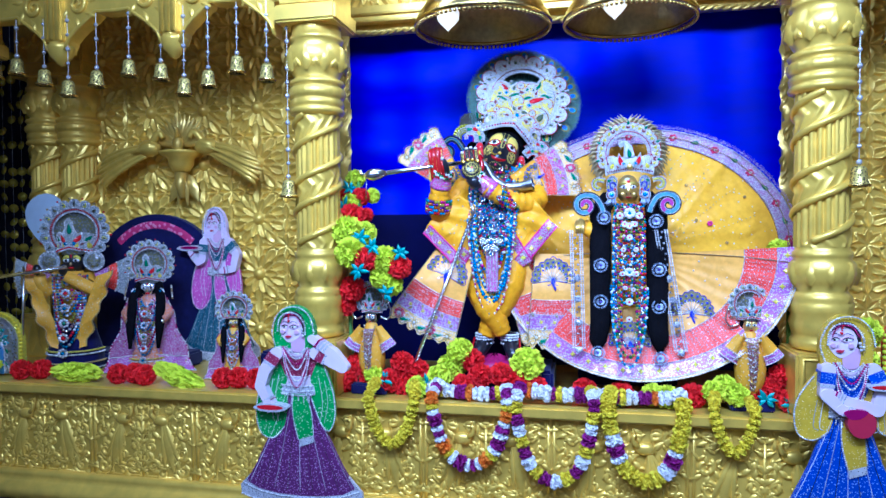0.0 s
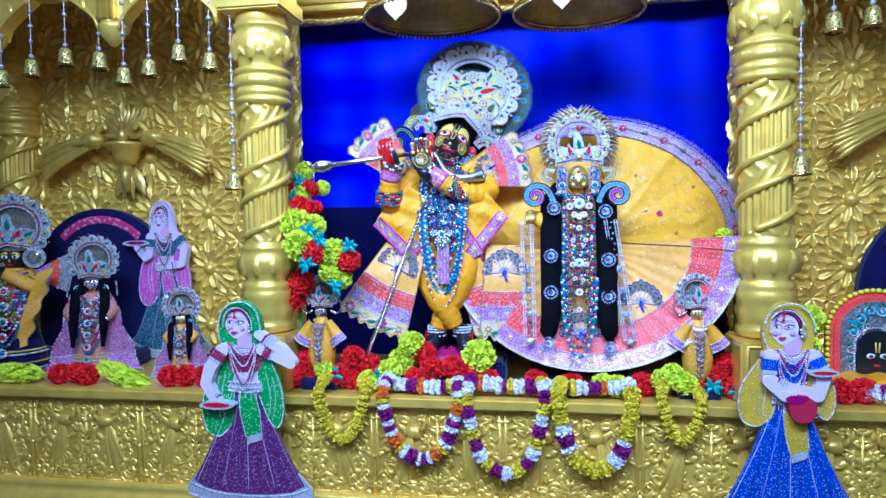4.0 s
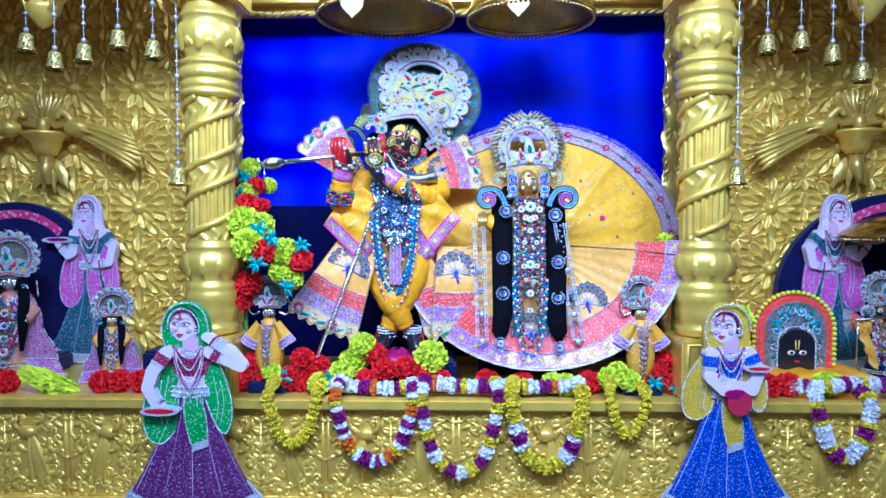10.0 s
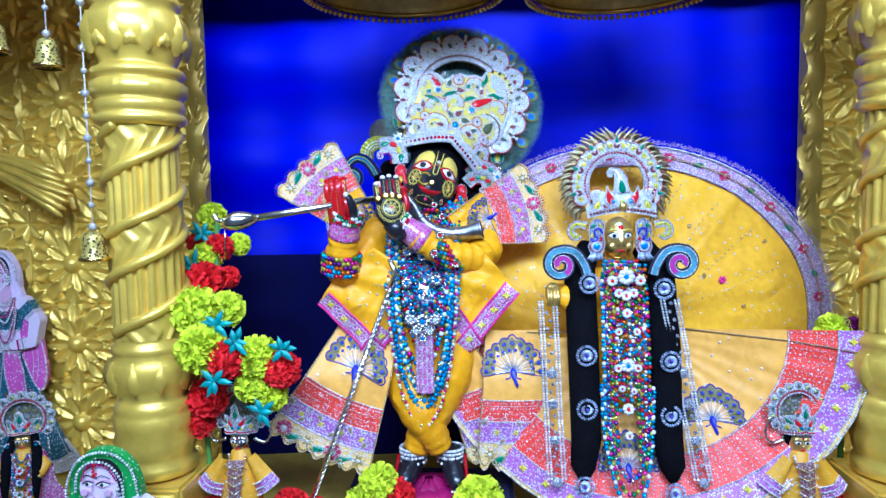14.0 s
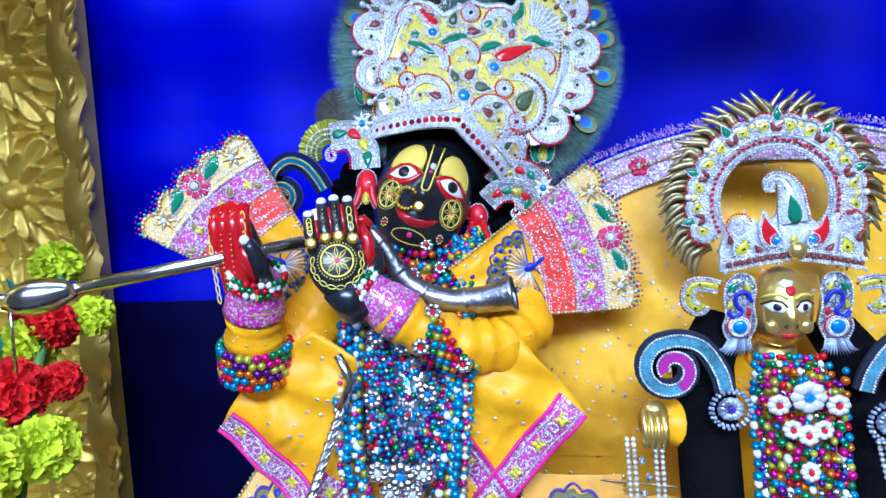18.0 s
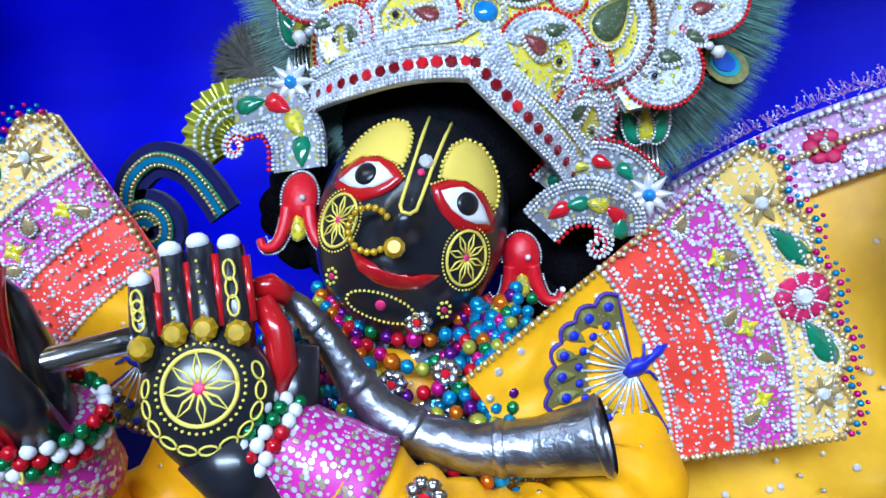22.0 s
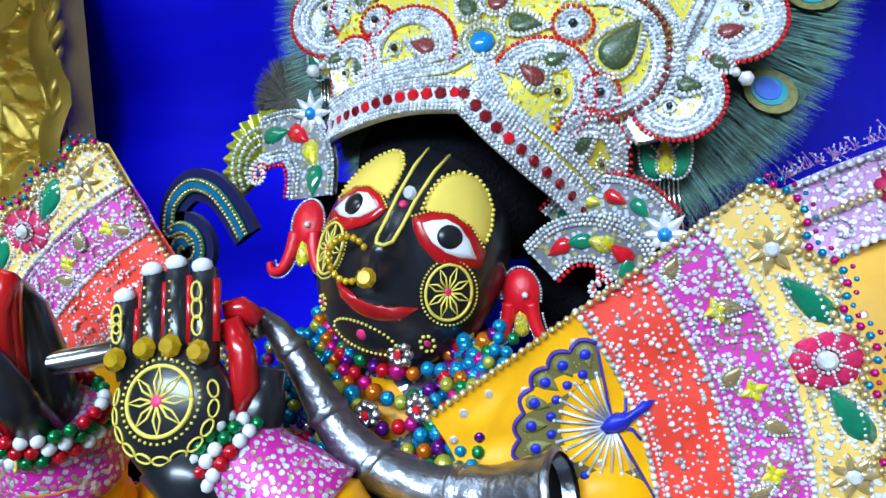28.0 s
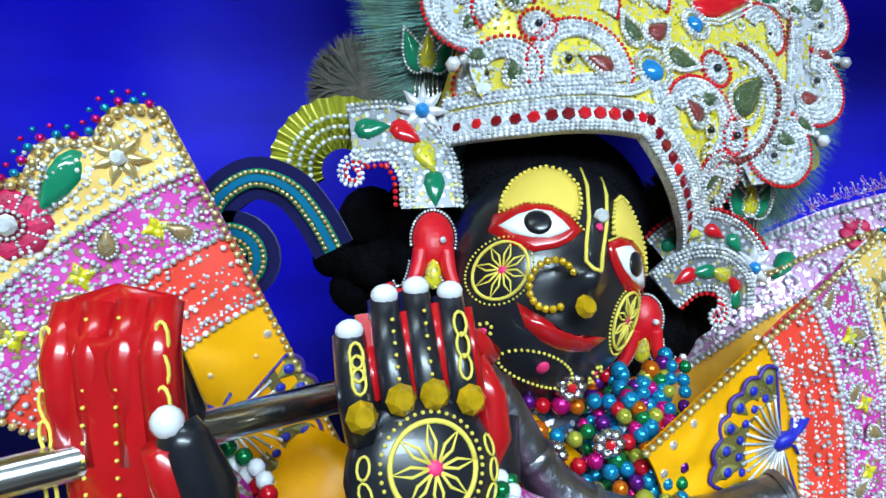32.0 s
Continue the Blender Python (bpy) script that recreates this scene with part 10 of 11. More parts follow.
standee(-0.768, 1.70, 0.825, 0.576, G_GREEN, G_PURPLE, G_RED, False, "painted cut-out dancer in green veil and purple skirt", "dish", 1.16, None, 0.95, 0.98)
standee(0.634, 1.70, 0.835, 0.566, G_YELLOW, G_BLUE, G_BLUE, False, "painted cut-out dancer in blue skirt and yellow veil", "jug", 1.08, None, 0.92, 1.05)
standee(-2.17, 1.69, 0.825, 0.57, G_YELLOW, G_BLUE, G_BLUE, False, "painted cut-out dancer in blue skirt by the outer columns", "jug")
standee(1.86, 1.69, 0.825, 0.57, G_GREEN, G_PURPLE, G_RED, False, "painted cut-out dancer in green veil by the outer columns", "dish")
standee(-1.325, 2.23, TOP + 0.002, 0.585, G_LILAC, G_TEAL, G_TEAL, False, "painted cut-out attendant in lilac veil holding a dish", "offer", 1.0, G_PINK, 0.92, 0.86)
standee(1.165, 2.19, TOP + 0.002, 0.585, G_LILAC, G_TEAL, G_TEAL, True, "painted cut-out attendant in lilac veil holding a dish", "offer", 1.0, G_PINK, 0.92, 0.86)
standee(1.605, 2.19, TOP + 0.002, 0.585, G_LILAC, G_GOLDCLOTH, G_TEAL, False, "painted cut-out attendant in gold skirt with a round fan", "dish", 1.0, G_PINK, 0.92, 0.86)
PALE_BLUE = mat("pale_blue_board", (0.58, 0.72, 0.85), 0.5, 0, 0.05)
for x, y, tilt in ((-2.02, 2.17, 0.30), (1.765, 2.205, -0.30)):
    t = thing("hand_fan", (x, y, TOP), "pale blue heart-shaped board fan on a stick", "hand fan", group="board fans")
    part("leaf", Geo().plate([(x + a * math.cos(tilt) - b * math.sin(tilt), 1.635 + a * math.sin(tilt) + b * math.cos(tilt)) for a, b in drop(0, 0, 0.125, -PI / 2, 0.95, 22)], y, 0.008), PALE_BLUE, t)
    part("stick", Geo().tube([(x, y + 0.006, TOP), (x, y + 0.006, 1.58)], 0.006, 6), BRASS, t)

# ---- arched velvet backs ----
PINK_BAND = mat_dots("pink_braid", (0.62, 0.03, 0.16), (0.85, 0.35, 0.5), 60, 0.42, 0.6, 0.4)
for xc, w, zt, y in ((-1.60, 0.30, 1.675, 2.265), (1.425, 0.42, 1.705, 2.245)):
    t = thing("throne_back", (xc, y, TOP), "arched navy velvet throne back with a pink braid", "throne back", group="velvet throne backs")
    out = [(xc - w * 1.08, TOP + 0.002)] + [(xc + w * math.cos(PI - PI * i / 24), 1.36 + (zt - 1.36) * math.sin(PI * i / 24)) for i in range(25)] + [(xc + w * 1.08, TOP + 0.002)]
    part("velvet", Geo().plate(out[::-1], y, 0.03), NAVY, t)
    a0 = radians(50)
    part("braid", Geo().grid(lambda u, v: (xc + (w * 0.74 + 0.028 * v) * math.cos(PI - a0 - (PI - 2 * a0) * u) * 1.05, y - 0.032 - 0.002 * math.sin(v * PI), 1.345 + (zt - 1.40 + 0.028 * v) * math.sin(PI - a0 - (PI - 2 * a0) * u)), 60, 4), PINK_BAND, t)
for x, z, w in ((-1.03, 1.19, 0.10), (-1.62, 1.17, 0.5)):
    t = thing("velvet_step", (x, 2.12, TOP), "navy velvet covered step behind the small idols", "step", group="velvet steps")
    part("velvet", Geo().box((x, 2.12, TOP + (z - TOP) / 2), (w, 0.12, z - TOP), 0.008), NAVY, t)

# ---- small idols ----
SCARF = mat_dots("pink_tinsel_scarf", (0.36, 0.08, 0.24), (0.75, 0.60, 0.75), 240, 0.45, 0.5, 0.2, 0, 0.4)
JEWEL = mat_dots("mixed_jewel_cloth", (0.22, 0.06, 0.08), (0.75, 0.75, 0.8), 300, 0.5, 0.35, 0.15, 0.1, 0.6, second=(0.45, 0.30, 0.05))
SILVER_DOT = mat_dots("silver_filigree", (0.22, 0.23, 0.26), (0.85, 0.87, 0.92), 130, 0.42, 0.3, 0.15, 0.5, 0.6, second=(0.35, 0.32, 0.05))
CROWN_CLOTH = mat_dots("crown_sequin_cloth", (0.12, 0.13, 0.10), (0.62, 0.66, 0.74), 190, 0.50, 0.35, 0.15, 0.2, 0.6, second=(0.55, 0.50, 0.12))


def small_idol(x, y, zb, h, robe, facem, label, halo=0.2, scarf=None, style="veil"):
    """A dressed figure with an upright jewelled crown, in one mesh. style: flute, veil or coat."""
    g = Geo()
    M = [robe, facem, CROWN_CLOTH, scarf or SCARF, JEWEL, EYE_WHITE, BLACK, BEAD_BLUE, RED, SILVER, YELLOW_SEQ, GREEN, RHINE, BEAD_PINK, LILAC_EMB, GREY_WORK, HAIR, CORAL_EMB, PEARL_GOLD, NAVY, BEAD_LIME]
    rr = random.Random(int(abs(x) * 1000))
    zh, r = zb + h * 0.64, h * 0.064
    P = lambda u, w, d=0.0: (x + h * u, y - h * d, zb + h * w)

    def string(mi, pts, rb, step=2.0):
        for p in along(pts, h * rb * step):
            bead(g.mat(mi if isinstance(mi, int) else mi[rr.randrange(len(mi))]), p, h * rb)

    fold = lambda q, t, z: q * (1 + 0.05 * math.sin(11 * t + z * 30)) * (0.62 if math.sin(t) > 0 else 0.70)
    if style == "coat":
        # saffron coat drawn in at the foot, bell sleeves with a wide silver hem
        g.mat(0).lathe([(h * q, h * w) for q, w in ((0.08, 0.0), (0.12, 0.04), (0.185, 0.16), (0.195, 0.26), (0.155, 0.40), (0.12, 0.50), (0.085, 0.58), (0.03, 0.61))], 30, (x, y, zb), wob=fold)
        g.mat(4).grid(lambda u, v: P((0.022 + 0.030 * v) * (2 * u - 1), 0.06 + 0.48 * v, 0.090 + 0.054 * math.sin(PI * v) ** 0.6), 8, 14)
        for k in range(9):
            w = 0.10 + 0.05 * k
            d = 0.100 + 0.054 * math.sin(PI * (w - 0.06) / 0.48) ** 0.6
            string((18, 18, 12), [P(-0.030 - 0.004 * k, w + 0.02, d - 0.008), P(0, w - 0.012, d), P(0.030 + 0.004 * k, w + 0.02, d - 0.008)], 0.0075)
        for s in (-1, 1):
            bell = lambda u, v, d=0.0: P(s * (0.080 + 0.115 * u + (v - 0.5) * (0.08 + 0.10 * u) * 0.8), 0.555 - 0.205 * u + (v - 0.5) * (0.08 + 0.10 * u) * 0.55, 0.05 + 0.05 * math.sin(PI * v) + d)
            g.mat(0).grid(bell, 10, 8)
            g.mat(14).grid(lambda u, v: bell(0.70 + 0.32 * u, v, 0.006), 6, 8)
            for q in (0.70, 0.86, 1.02):
                string(12, [bell(q, k / 8, 0.012) for k in range(9)], 0.0065)
            g.mat(9).tube(smooth([P(s * 0.09, 0.655, 0), P(s * 0.165, 0.63, 0), P(s * 0.205, 0.70, 0), P(s * 0.175, 0.80, 0)], 4), [h * (0.013 - 0.0007 * k) for k in range(13)], 6)
    else:
        # wide skirt with hem bands
        hem = 19 if style == "flute" else 0
        prof = [(h * q, h * w) for q, w in ((0.235, 0.0), (0.23, 0.05), (0.205, 0.13), (0.15, 0.28), (0.11, 0.40), (0.115, 0.50), (0.09, 0.57), (0.03, 0.60))]
        g.mat(hem).lathe(prof[:5], 36, (x, y, zb), wob=fold)
        g.mat(0).lathe(prof[3:], 36, (x, y, zb), wob=fold)
        for q, mi in ((0.012, 12), (0.05, 18), (0.10, 12), (0.118, 10)):
            rad = h * (0.238 - 0.30 * max(0, q - 0.05)) * 0.72
            for k in range(44):
                t = PI + PI * k / 43
                bead(g.mat(mi), (x + rad * math.cos(t), y + rad * math.sin(t), zb + h * q), h * 0.0065)
    if style == "flute":
        # ruffled shawl falling in a V, raised arms, flute, staff, round fans at the ears
        for s in (-1, 1):
            ruff = lambda u, v, d=0.0: P(s * (0.05 + 0.03 * v + (0.115 - 0.155 * u + 0.06 * v) * (1 if u < 0.9 else 0.9)) + 0.010 * math.sin(u * 26) * v, 0.56 - 0.44 * u + 0.03 * v, 0.125 + 0.02 * math.sin(u * 13) * v + d)
            g.mat(0).grid(ruff, 26, 6)
            string(18, [ruff(k / 24, 1.0, 0.004) for k in range(25)], 0.0055)
            g.mat(0).tube([P(s * 0.08, 0.55, 0.02), P(s * 0.15, 0.46, 0.08), P(s * 0.07 - 0.07, 0.565, 0.14)], [h * 0.045, h * 0.045, h * 0.032], 10)
            g.mat(1).ball(P(s * 0.07 - 0.08, 0.60, 0.15), (h * 0.026, h * 0.02, h * 0.034), 8, 6)
            for i, (q0, q1, mi) in enumerate(((0.05, 0.14, 14), (0.14, 0.19, 17), (0.19, 0.25, 15))):
                g.mat(mi).grid(lambda u, v: P(s * (0.07 + (q0 + (q1 - q0) * v) * math.cos(0.75 * u - 0.45)), 0.545 + (q0 + (q1 - q0) * v) * math.sin(0.95 * u - 0.45), 0.03 + 0.004 * i), 9, 4)
            for q in (0.14, 0.19, 0.25):
                string((12, 18), [P(s * (0.07 + q * math.cos(0.075 * k - 0.45)), 0.545 + q * math.sin(0.095 * k - 0.45), 0.048) for k in range(11)], 0.0055)
            es = flat(lambda p, q: y - h * 0.045)
            for q, mi in ((0.062, 15), (0.040, 2)):
                es.fill(g.mat(mi), arc(x + s * h * 0.125, zh + h * 0.005, h * q, 0, TAU, 18)[:-1], 0.002 + (0.003 if mi == 2 else 0), 0.003, 2)
            string(12, [es.S(x + s * h * 0.125 + h * 0.056 * math.cos(t), zh + h * 0.005 + h * 0.056 * math.sin(t), 0.004) for t in [TAU * k / 20 for k in range(21)]], 0.0065)
        g.mat(9).tube([P(-0.34, 0.565, 0.17), P(0.02, 0.615, 0.17)], h * 0.011, 8)
        g.mat(9).tube([P(-0.235, 0.0, 0.16), P(-0.225, 0.35, 0.16), P(-0.22, 0.62, 0.15)], h * 0.007, 6)
    if style == "veil":
        for s in (-1, 1):
            g.mat(0).tube([P(s * 0.08, 0.55, 0.01), P(s * 0.15, 0.45, 0.06), P(s * 0.12, 0.41, 0.12)], [h * 0.045, h * 0.045, h * 0.033], 10)
            g.mat(1).ball(P(s * 0.12, 0.40, 0.13), h * 0.024, 8, 6)
            # hair panels and the long tinsel veil over the shoulders
            g.mat(16).tube([P(s * 0.065, 0.68, -0.01), P(s * 0.10, 0.56, 0.07), P(s * 0.105, 0.38, 0.13), P(s * 0.10, 0.20, 0.165)], [h * 0.030, h * 0.036, h * 0.034, h * 0.012], 10)
            veil = lambda u, v, d=0.0: P(s * (0.085 + (0.07 + 0.19 * u ** 1.3) * v + 0.012 * math.sin(u * 14 + v * 5)), 0.60 - 0.57 * u - 0.03 * v, 0.045 + 0.08 * u * (1 - v) + 0.012 * math.sin(v * 9 + u * 4) + d)
            g.mat(3).grid(veil, 16, 10)
            g.mat(14).grid(lambda u, v: veil(0.80 + 0.2 * u, v, 0.005), 5, 10)
            string((12, 13, 12), [veil(k / 16, 1.0, 0.008) for k in range(17)], 0.0065)
            string(12, [veil(0.80, k / 10, 0.01) for k in range(11)], 0.006)
            string(12, [veil(0.99, k / 10, 0.01) for k in range(11)], 0.0065)
            for k in range(26):
                p = veil(rr.random(), rr.random(), 0.008)
                bead(g.mat((12, 18, 13)[k % 3]), p, h * 0.006)
            es = flat(lambda p, q: y - r * 0.75)
            string(12, [es.S(x + s * r * 1.45 + r * 0.36 * math.cos(t), zh - r * 0.35 + r * 0.36 * math.sin(t), 0) for t in [TAU * k / 12 for k in range(13)]], 0.008)
            bead(g.mat(7), es.S(x + s * r * 1.45, zh - r * 0.35, 0.003), r * 0.26)
            string((12, 18), [P(s * 0.165, 0.66, 0.02), P(s * 0.175, 0.55, 0.03)], 0.007)
    # head
    g.mat(1).ball((x, y, zh), (r, r * 0.95, r * 1.2), 18, 12)
    g.mat(16).ball((x, y + r * 0.35, zh + r * 0.25), (r * 1.28, r, r * 1.2), 14, 9)
    for s in (-1, 1):
        g.mat(10 if facem is BLACK else 1).ball((x + s * r * 0.42, y - r * 0.78, zh + r * 0.30), (r * 0.40, r * 0.12, r * 0.34), 10, 6)
        g.mat(5).ball((x + s * r * 0.42, y - r * 0.86, zh + r * 0.14), (r * 0.33, r * 0.12, r * 0.17), 8, 5)
        g.mat(6).ball((x + s * r * 0.42, y - r * 0.96, zh + r * 0.14), (r * 0.13, r * 0.06, r * 0.14), 8, 5)
        g.mat(6).tube([(x + s * r * 0.10, y - r * 0.92, zh + r * 0.28), (x + s * r * 0.45, y - r * 0.90, zh + r * 0.40), (x + s * r * 0.80, y - r * 0.62, zh + r * 0.24)], r * 0.05, 5)
    g.mat(8).ball((x, y - r * 0.9, zh - r * 0.55), (r * 0.28, r * 0.1, r * 0.1), 8, 5)
    g.mat(18).ball((x, y - r * 1.0, zh - r * 0.18), (r * 0.12, r * 0.14, r * 0.18), 8, 5)
    g.mat(8).tube([(x, y - r * 0.95, zh + r * 0.4), (x, y - r * 0.82, zh + r * 0.95)], r * 0.07, 5)
    # crown: open ring of scallops behind a scrolled front plate over a peaked brow band
    R = h * halo * 0.66
    zc = zb + h * 1.0 - R * 0.95
    ring = flat(lambda p, q: y + 0.008)
    at = lambda q, t: (x + R * q * math.cos(t), zc + R * q * math.sin(t))
    a0, a1 = -0.75, PI + 0.75
    g.mat(15).grid(lambda u, v: (lambda p: (p[0], y + 0.008 + 0.003 * v, p[1]))(at(0.62 + 0.24 * v, a0 + (a1 - a0) * u)), 44, 3)
    for q, mi, rb in ((0.64, 12, 0.030), (0.71, 8, 0.030), (0.78, 12, 0.028)):
        for p in along([at(q, a0 + (a1 - a0) * k / 40) for k in range(41)], R * rb * 2.2):
            bead(g.mat(mi), ring.S(*p, 0.003), R * rb)
    ring.fill(g.mat(2), arc(x, zc, R * 0.66, 0, TAU, 24)[:-1], -0.008, 0.001, 2)
    n = 13
    for i in range(n):
        t = a0 + (a1 - a0) * (i + 0.5) / n
        c = at(0.88, t)
        ring.fill(g.mat(15), arc(*c, R * 0.165, 0, TAU, 16)[:-1], 0.001, 0.003, 2)
        ring.fill(g.mat(10 if i % 2 else 2), drop(*at(0.90, t), R * 0.085, t, 0.8, 10), 0.005, 0.002, 2)
        bead(g.mat((6, 7)[i % 2]), ring.S(*at(0.90, t), 0.008), R * 0.032)
        for p in arc(*c, R * 0.15, t - 1.9, t + 1.9, 9):
            bead(g.mat(12), ring.S(*p, 0.003), R * 0.030)
        bead(g.mat((18, 8)[i % 2]), ring.S(*at(1.07, t + 0.13), 0.002), R * 0.038)
    dome = lambda u, w: (x + R * u, zc + R * w)
    depth = lambda p, q: y - r * 1.15 + 2.2 * (p - x) ** 2 / max(r, 0.004) * 0.25
    front = flat(depth)
    zl = (zh + r * 0.80 - zc) / R
    lift = lambda w: zl + (w + 1.0) * (0.42 - zl) / 1.42
    out = [dome(u, lift(w)) for u, w in ((-0.60, -1.0), (-0.66, -0.72), (-0.62, -0.45), (-0.48, -0.20), (-0.34, -0.14), (-0.22, -0.22), (-0.12, 0.02), (-0.14, 0.26), (-0.02, 0.42), (0.10, 0.30), (0.12, 0.02), (0.22, -0.22), (0.34, -0.14), (0.48, -0.20), (0.62, -0.45), (0.66, -0.72), (0.60, -1.0), (0.30, -0.90), (0.0, -0.80), (-0.30, -0.90))]
    front.fill(g.mat(15), out[::-1], 0.001, 0.002, 5)
    for p in along(out + out[:1], R * 0.052):
        bead(g.mat(12), front.S(*p, 0.003), R * 0.027)
    for s in (-1, 1):
        for mi, u, w, q, t in ((8, 0.22, -0.42, 0.16, 1.05), (11, 0.45, -0.40, 0.12, 0.9), (10, 0.46, -0.66, 0.11, 1.7), (10, 0.20, -0.66, 0.09, 1.2), (4, 0.33, -0.60, 0.07, 0.7)):
            t = t if s > 0 else PI - t
            d = drop(*dome(s * u, lift(w)), R * q, t, 0.65, 12)
            front.fill(g.mat(mi), d, 0.004, 0.003, 2)
            for p in drop(*dome(s * u, lift(w)), R * q * 1.3, t, 0.72, 14):
                bead(g.mat(12), front.S(*p, 0.004), R * 0.022)
        front.fill(g.mat(7), arc(*dome(s * 0.13, lift(-0.60)), R * 0.065, 0, TAU, 10)[:-1], 0.005, 0.003, 2)
        for dw, mi, rb in ((0.0, 12, 0.028), (0.055, 8, 0.034), (0.11, 12, 0.028)):
            for p in along([dome(0, lift(-0.80 + dw)), dome(s * 0.30, lift(-0.90 + dw)), dome(s * 0.60, lift(-1.0 + dw))], R * 0.066):
                bead(g.mat(mi), front.S(*p, 0.005), R * rb)
    front.fill(g.mat(11), drop(*dome(0, lift(0.0)), R * 0.17, 1.65, 0.6, 14), 0.004, 0.003, 2)
    g.mat(2).lathe([(r * 1.15, 0.0), (r * 1.2, r * 0.6), (r * 0.9, r * 1.6), (r * 0.2, r * 2.0)], 18, (x, y + r * 0.2, zh + r * 0.7))
    # strings of bright beads and rhinestone flowers
    if style != "coat":
        for j in range(9):
            wd = 0.095 - 0.007 * j
            string(((7, 7, 12), (13, 8, 12), (9, 12, 4), (7, 20, 13))[j % 4], loop(x - h * wd, x + h * wd, zb + h * 0.565, zb + h * (0.15 + 0.045 * j), y - h * 0.075, y - h * (0.165 - 0.007 * j), 26, 0.5), 0.0095)
        for k in range(5):
            c = P(0, 0.46 - 0.085 * k, 0.135 + 0.014 * k)
            for j in range(8):
                t = TAU * j / 8
                bead(g.mat(12), (c[0] + h * 0.021 * math.cos(t), c[1] - h * 0.012, c[2] + h * 0.021 * math.sin(t)), h * 0.009)
            bead(g.mat((8, 7, 11)[k % 3]), (c[0], c[1] - h * 0.016, c[2]), h * 0.012)
    else:
        string((18, 12), loop(x - h * 0.055, x + h * 0.055, zb + h * 0.57, zb + h * 0.47, y - h * 0.07, y - h * 0.11, 16, 0.5), 0.009)
    turn = 0.35 * (-1 if x > 1 else 1 if x < -1 else 0)
    ct, sn = math.cos(turn), math.sin(turn)
    g.v = [(x + (p - x) * ct - (q - y) * sn, y + (p - x) * sn + (q - y) * ct, w) for p, q, w in g.v]
    return solid("small_idol", g, M, (x, y, zb), label, "statue", group="small idols")


GREY_WORK = mat_dots("grey_silver_bead_work", (0.22, 0.25, 0.28), (0.72, 0.78, 0.84), 330, 0.52, 0.35, 0.2, 0.1, 0.2, second=(0.40, 0.48, 0.36))
YEL_ROBE = mat_dots("yellow_robe", (0.78, 0.38, 0.02), (0.8, 0.75, 0.6), 110, 0.2, 0.5, 0.25)
PINK_ROBE = mat_dots("orange_pink_robe", (0.62, 0.20, 0.08), (0.75, 0.60, 0.7), 200, 0.42, 0.5, 0.2, 0, 0.4)
small_idol(-1.785, 2.03, TOP + 0.002, 0.60, YEL_ROBE, BLACK, "small black flute-playing idol in a yellow robe", 0.29, JEWEL, "flute")
small_idol(-1.475, 2.02, TOP + 0.002, 0.455, PINK_ROBE, SILVER, "small silver-faced idol in a pink tinsel scarf", 0.27, SCARF)
small_idol(-1.13, 1.98, TOP + 0.002, 0.285, YEL_ROBE, GOLD_BRIGHT, "small gold-faced idol with a pink scarf", 0.32, SCARF)
for x, lb in ((-0.612, "small silver attendant idol in saffron beside the flute player"), (0.457, "small gold attendant idol in saffron beside the goddess")):
    b = thing("navy_block", (x, 1.87, TOP), "low navy block under a small idol", "pedestal", group="idol blocks")
    part("block", Geo().box((x, 1.885, TOP + 0.016), (0.11, 0.10, 0.032), 0.004), NAVY, b)
    small_idol(x, 1.875, TOP + 0.034, 0.30, YEL_ROBE, SILVER if x < 0 else GOLD_BRIGHT, lb, 0.27, YEL_ROBE, "coat")
small_idol(1.232, 2.02, TOP + 0.002, 0.335, YEL_ROBE, BLACK, "small black idol holding a thin silver staff", 0.26, JEWEL, "flute")
small_idol(1.402, 2.02, TOP + 0.002, 0.29, YEL_ROBE, SILVER, "small silver-faced idol in a saffron robe", 0.26, YEL_ROBE)
small_idol(1.60, 1.93, TOP + 0.002, 0.11, YEL_ROBE, SILVER, "tiny silver idol with a jewelled crown", 0.3, SCARF)

# round-eyed wooden idol
g = Geo()
x, y, zb = 1.735, 2.02, TOP + 0.002
M = [BLACK, EYE_WHITE, RED_PAINT, JEWEL, SILVER_DOT, SCARF, GREEN, LINE_Y, RED, RHINE, TEAL, YELLOW_SEQ]
g.mat(3).lathe([(0.13, 0), (0.12, 0.04), (0.09, 0.10), (0.075, 0.13)], 24, (x, y, zb))
g.mat(0).lathe([(0.05, 0.09), (0.066, 0.11), (0.074, 0.16), (0.072, 0.21), (0.055, 0.245), (0.02, 0.26)], 28, (x, y, zb))
for s in (-1, 1):
    for mi, r, d in ((2, 0.029, 0.0), (1, 0.025, 0.004), (0, 0.0135, 0.007)):
        g.mat(mi).ball((x + s * 0.033, y - 0.058 - d, zb + 0.185), (r, 0.012, r), 16, 8)
    g.mat(4).plate([(x + s * q, zb + w) for q, w in ((0.07, 0.13), (0.16, 0.10), (0.20, 0.20), (0.15, 0.25), (0.08, 0.21))][::s], y - 0.02, 0.012, 0.008)
    for mi, r in ((7, 0.022), (0, 0.016), (6, 0.008)):
        g.mat(mi).ball((x + s * 0.145, y - 0.04, zb + 0.15 if mi == 7 else zb + 0.15), (r, 0.008 + (0.022 - r) * 0.6, r), 12, 6)
    for k in range(5):
        g.mat(4).tube([(x + s * (0.125 + 0.01 * k), y - 0.04, zb + 0.13), (x + s * (0.125 + 0.01 * k), y - 0.04, zb + 0.085)], 0.003, 5)
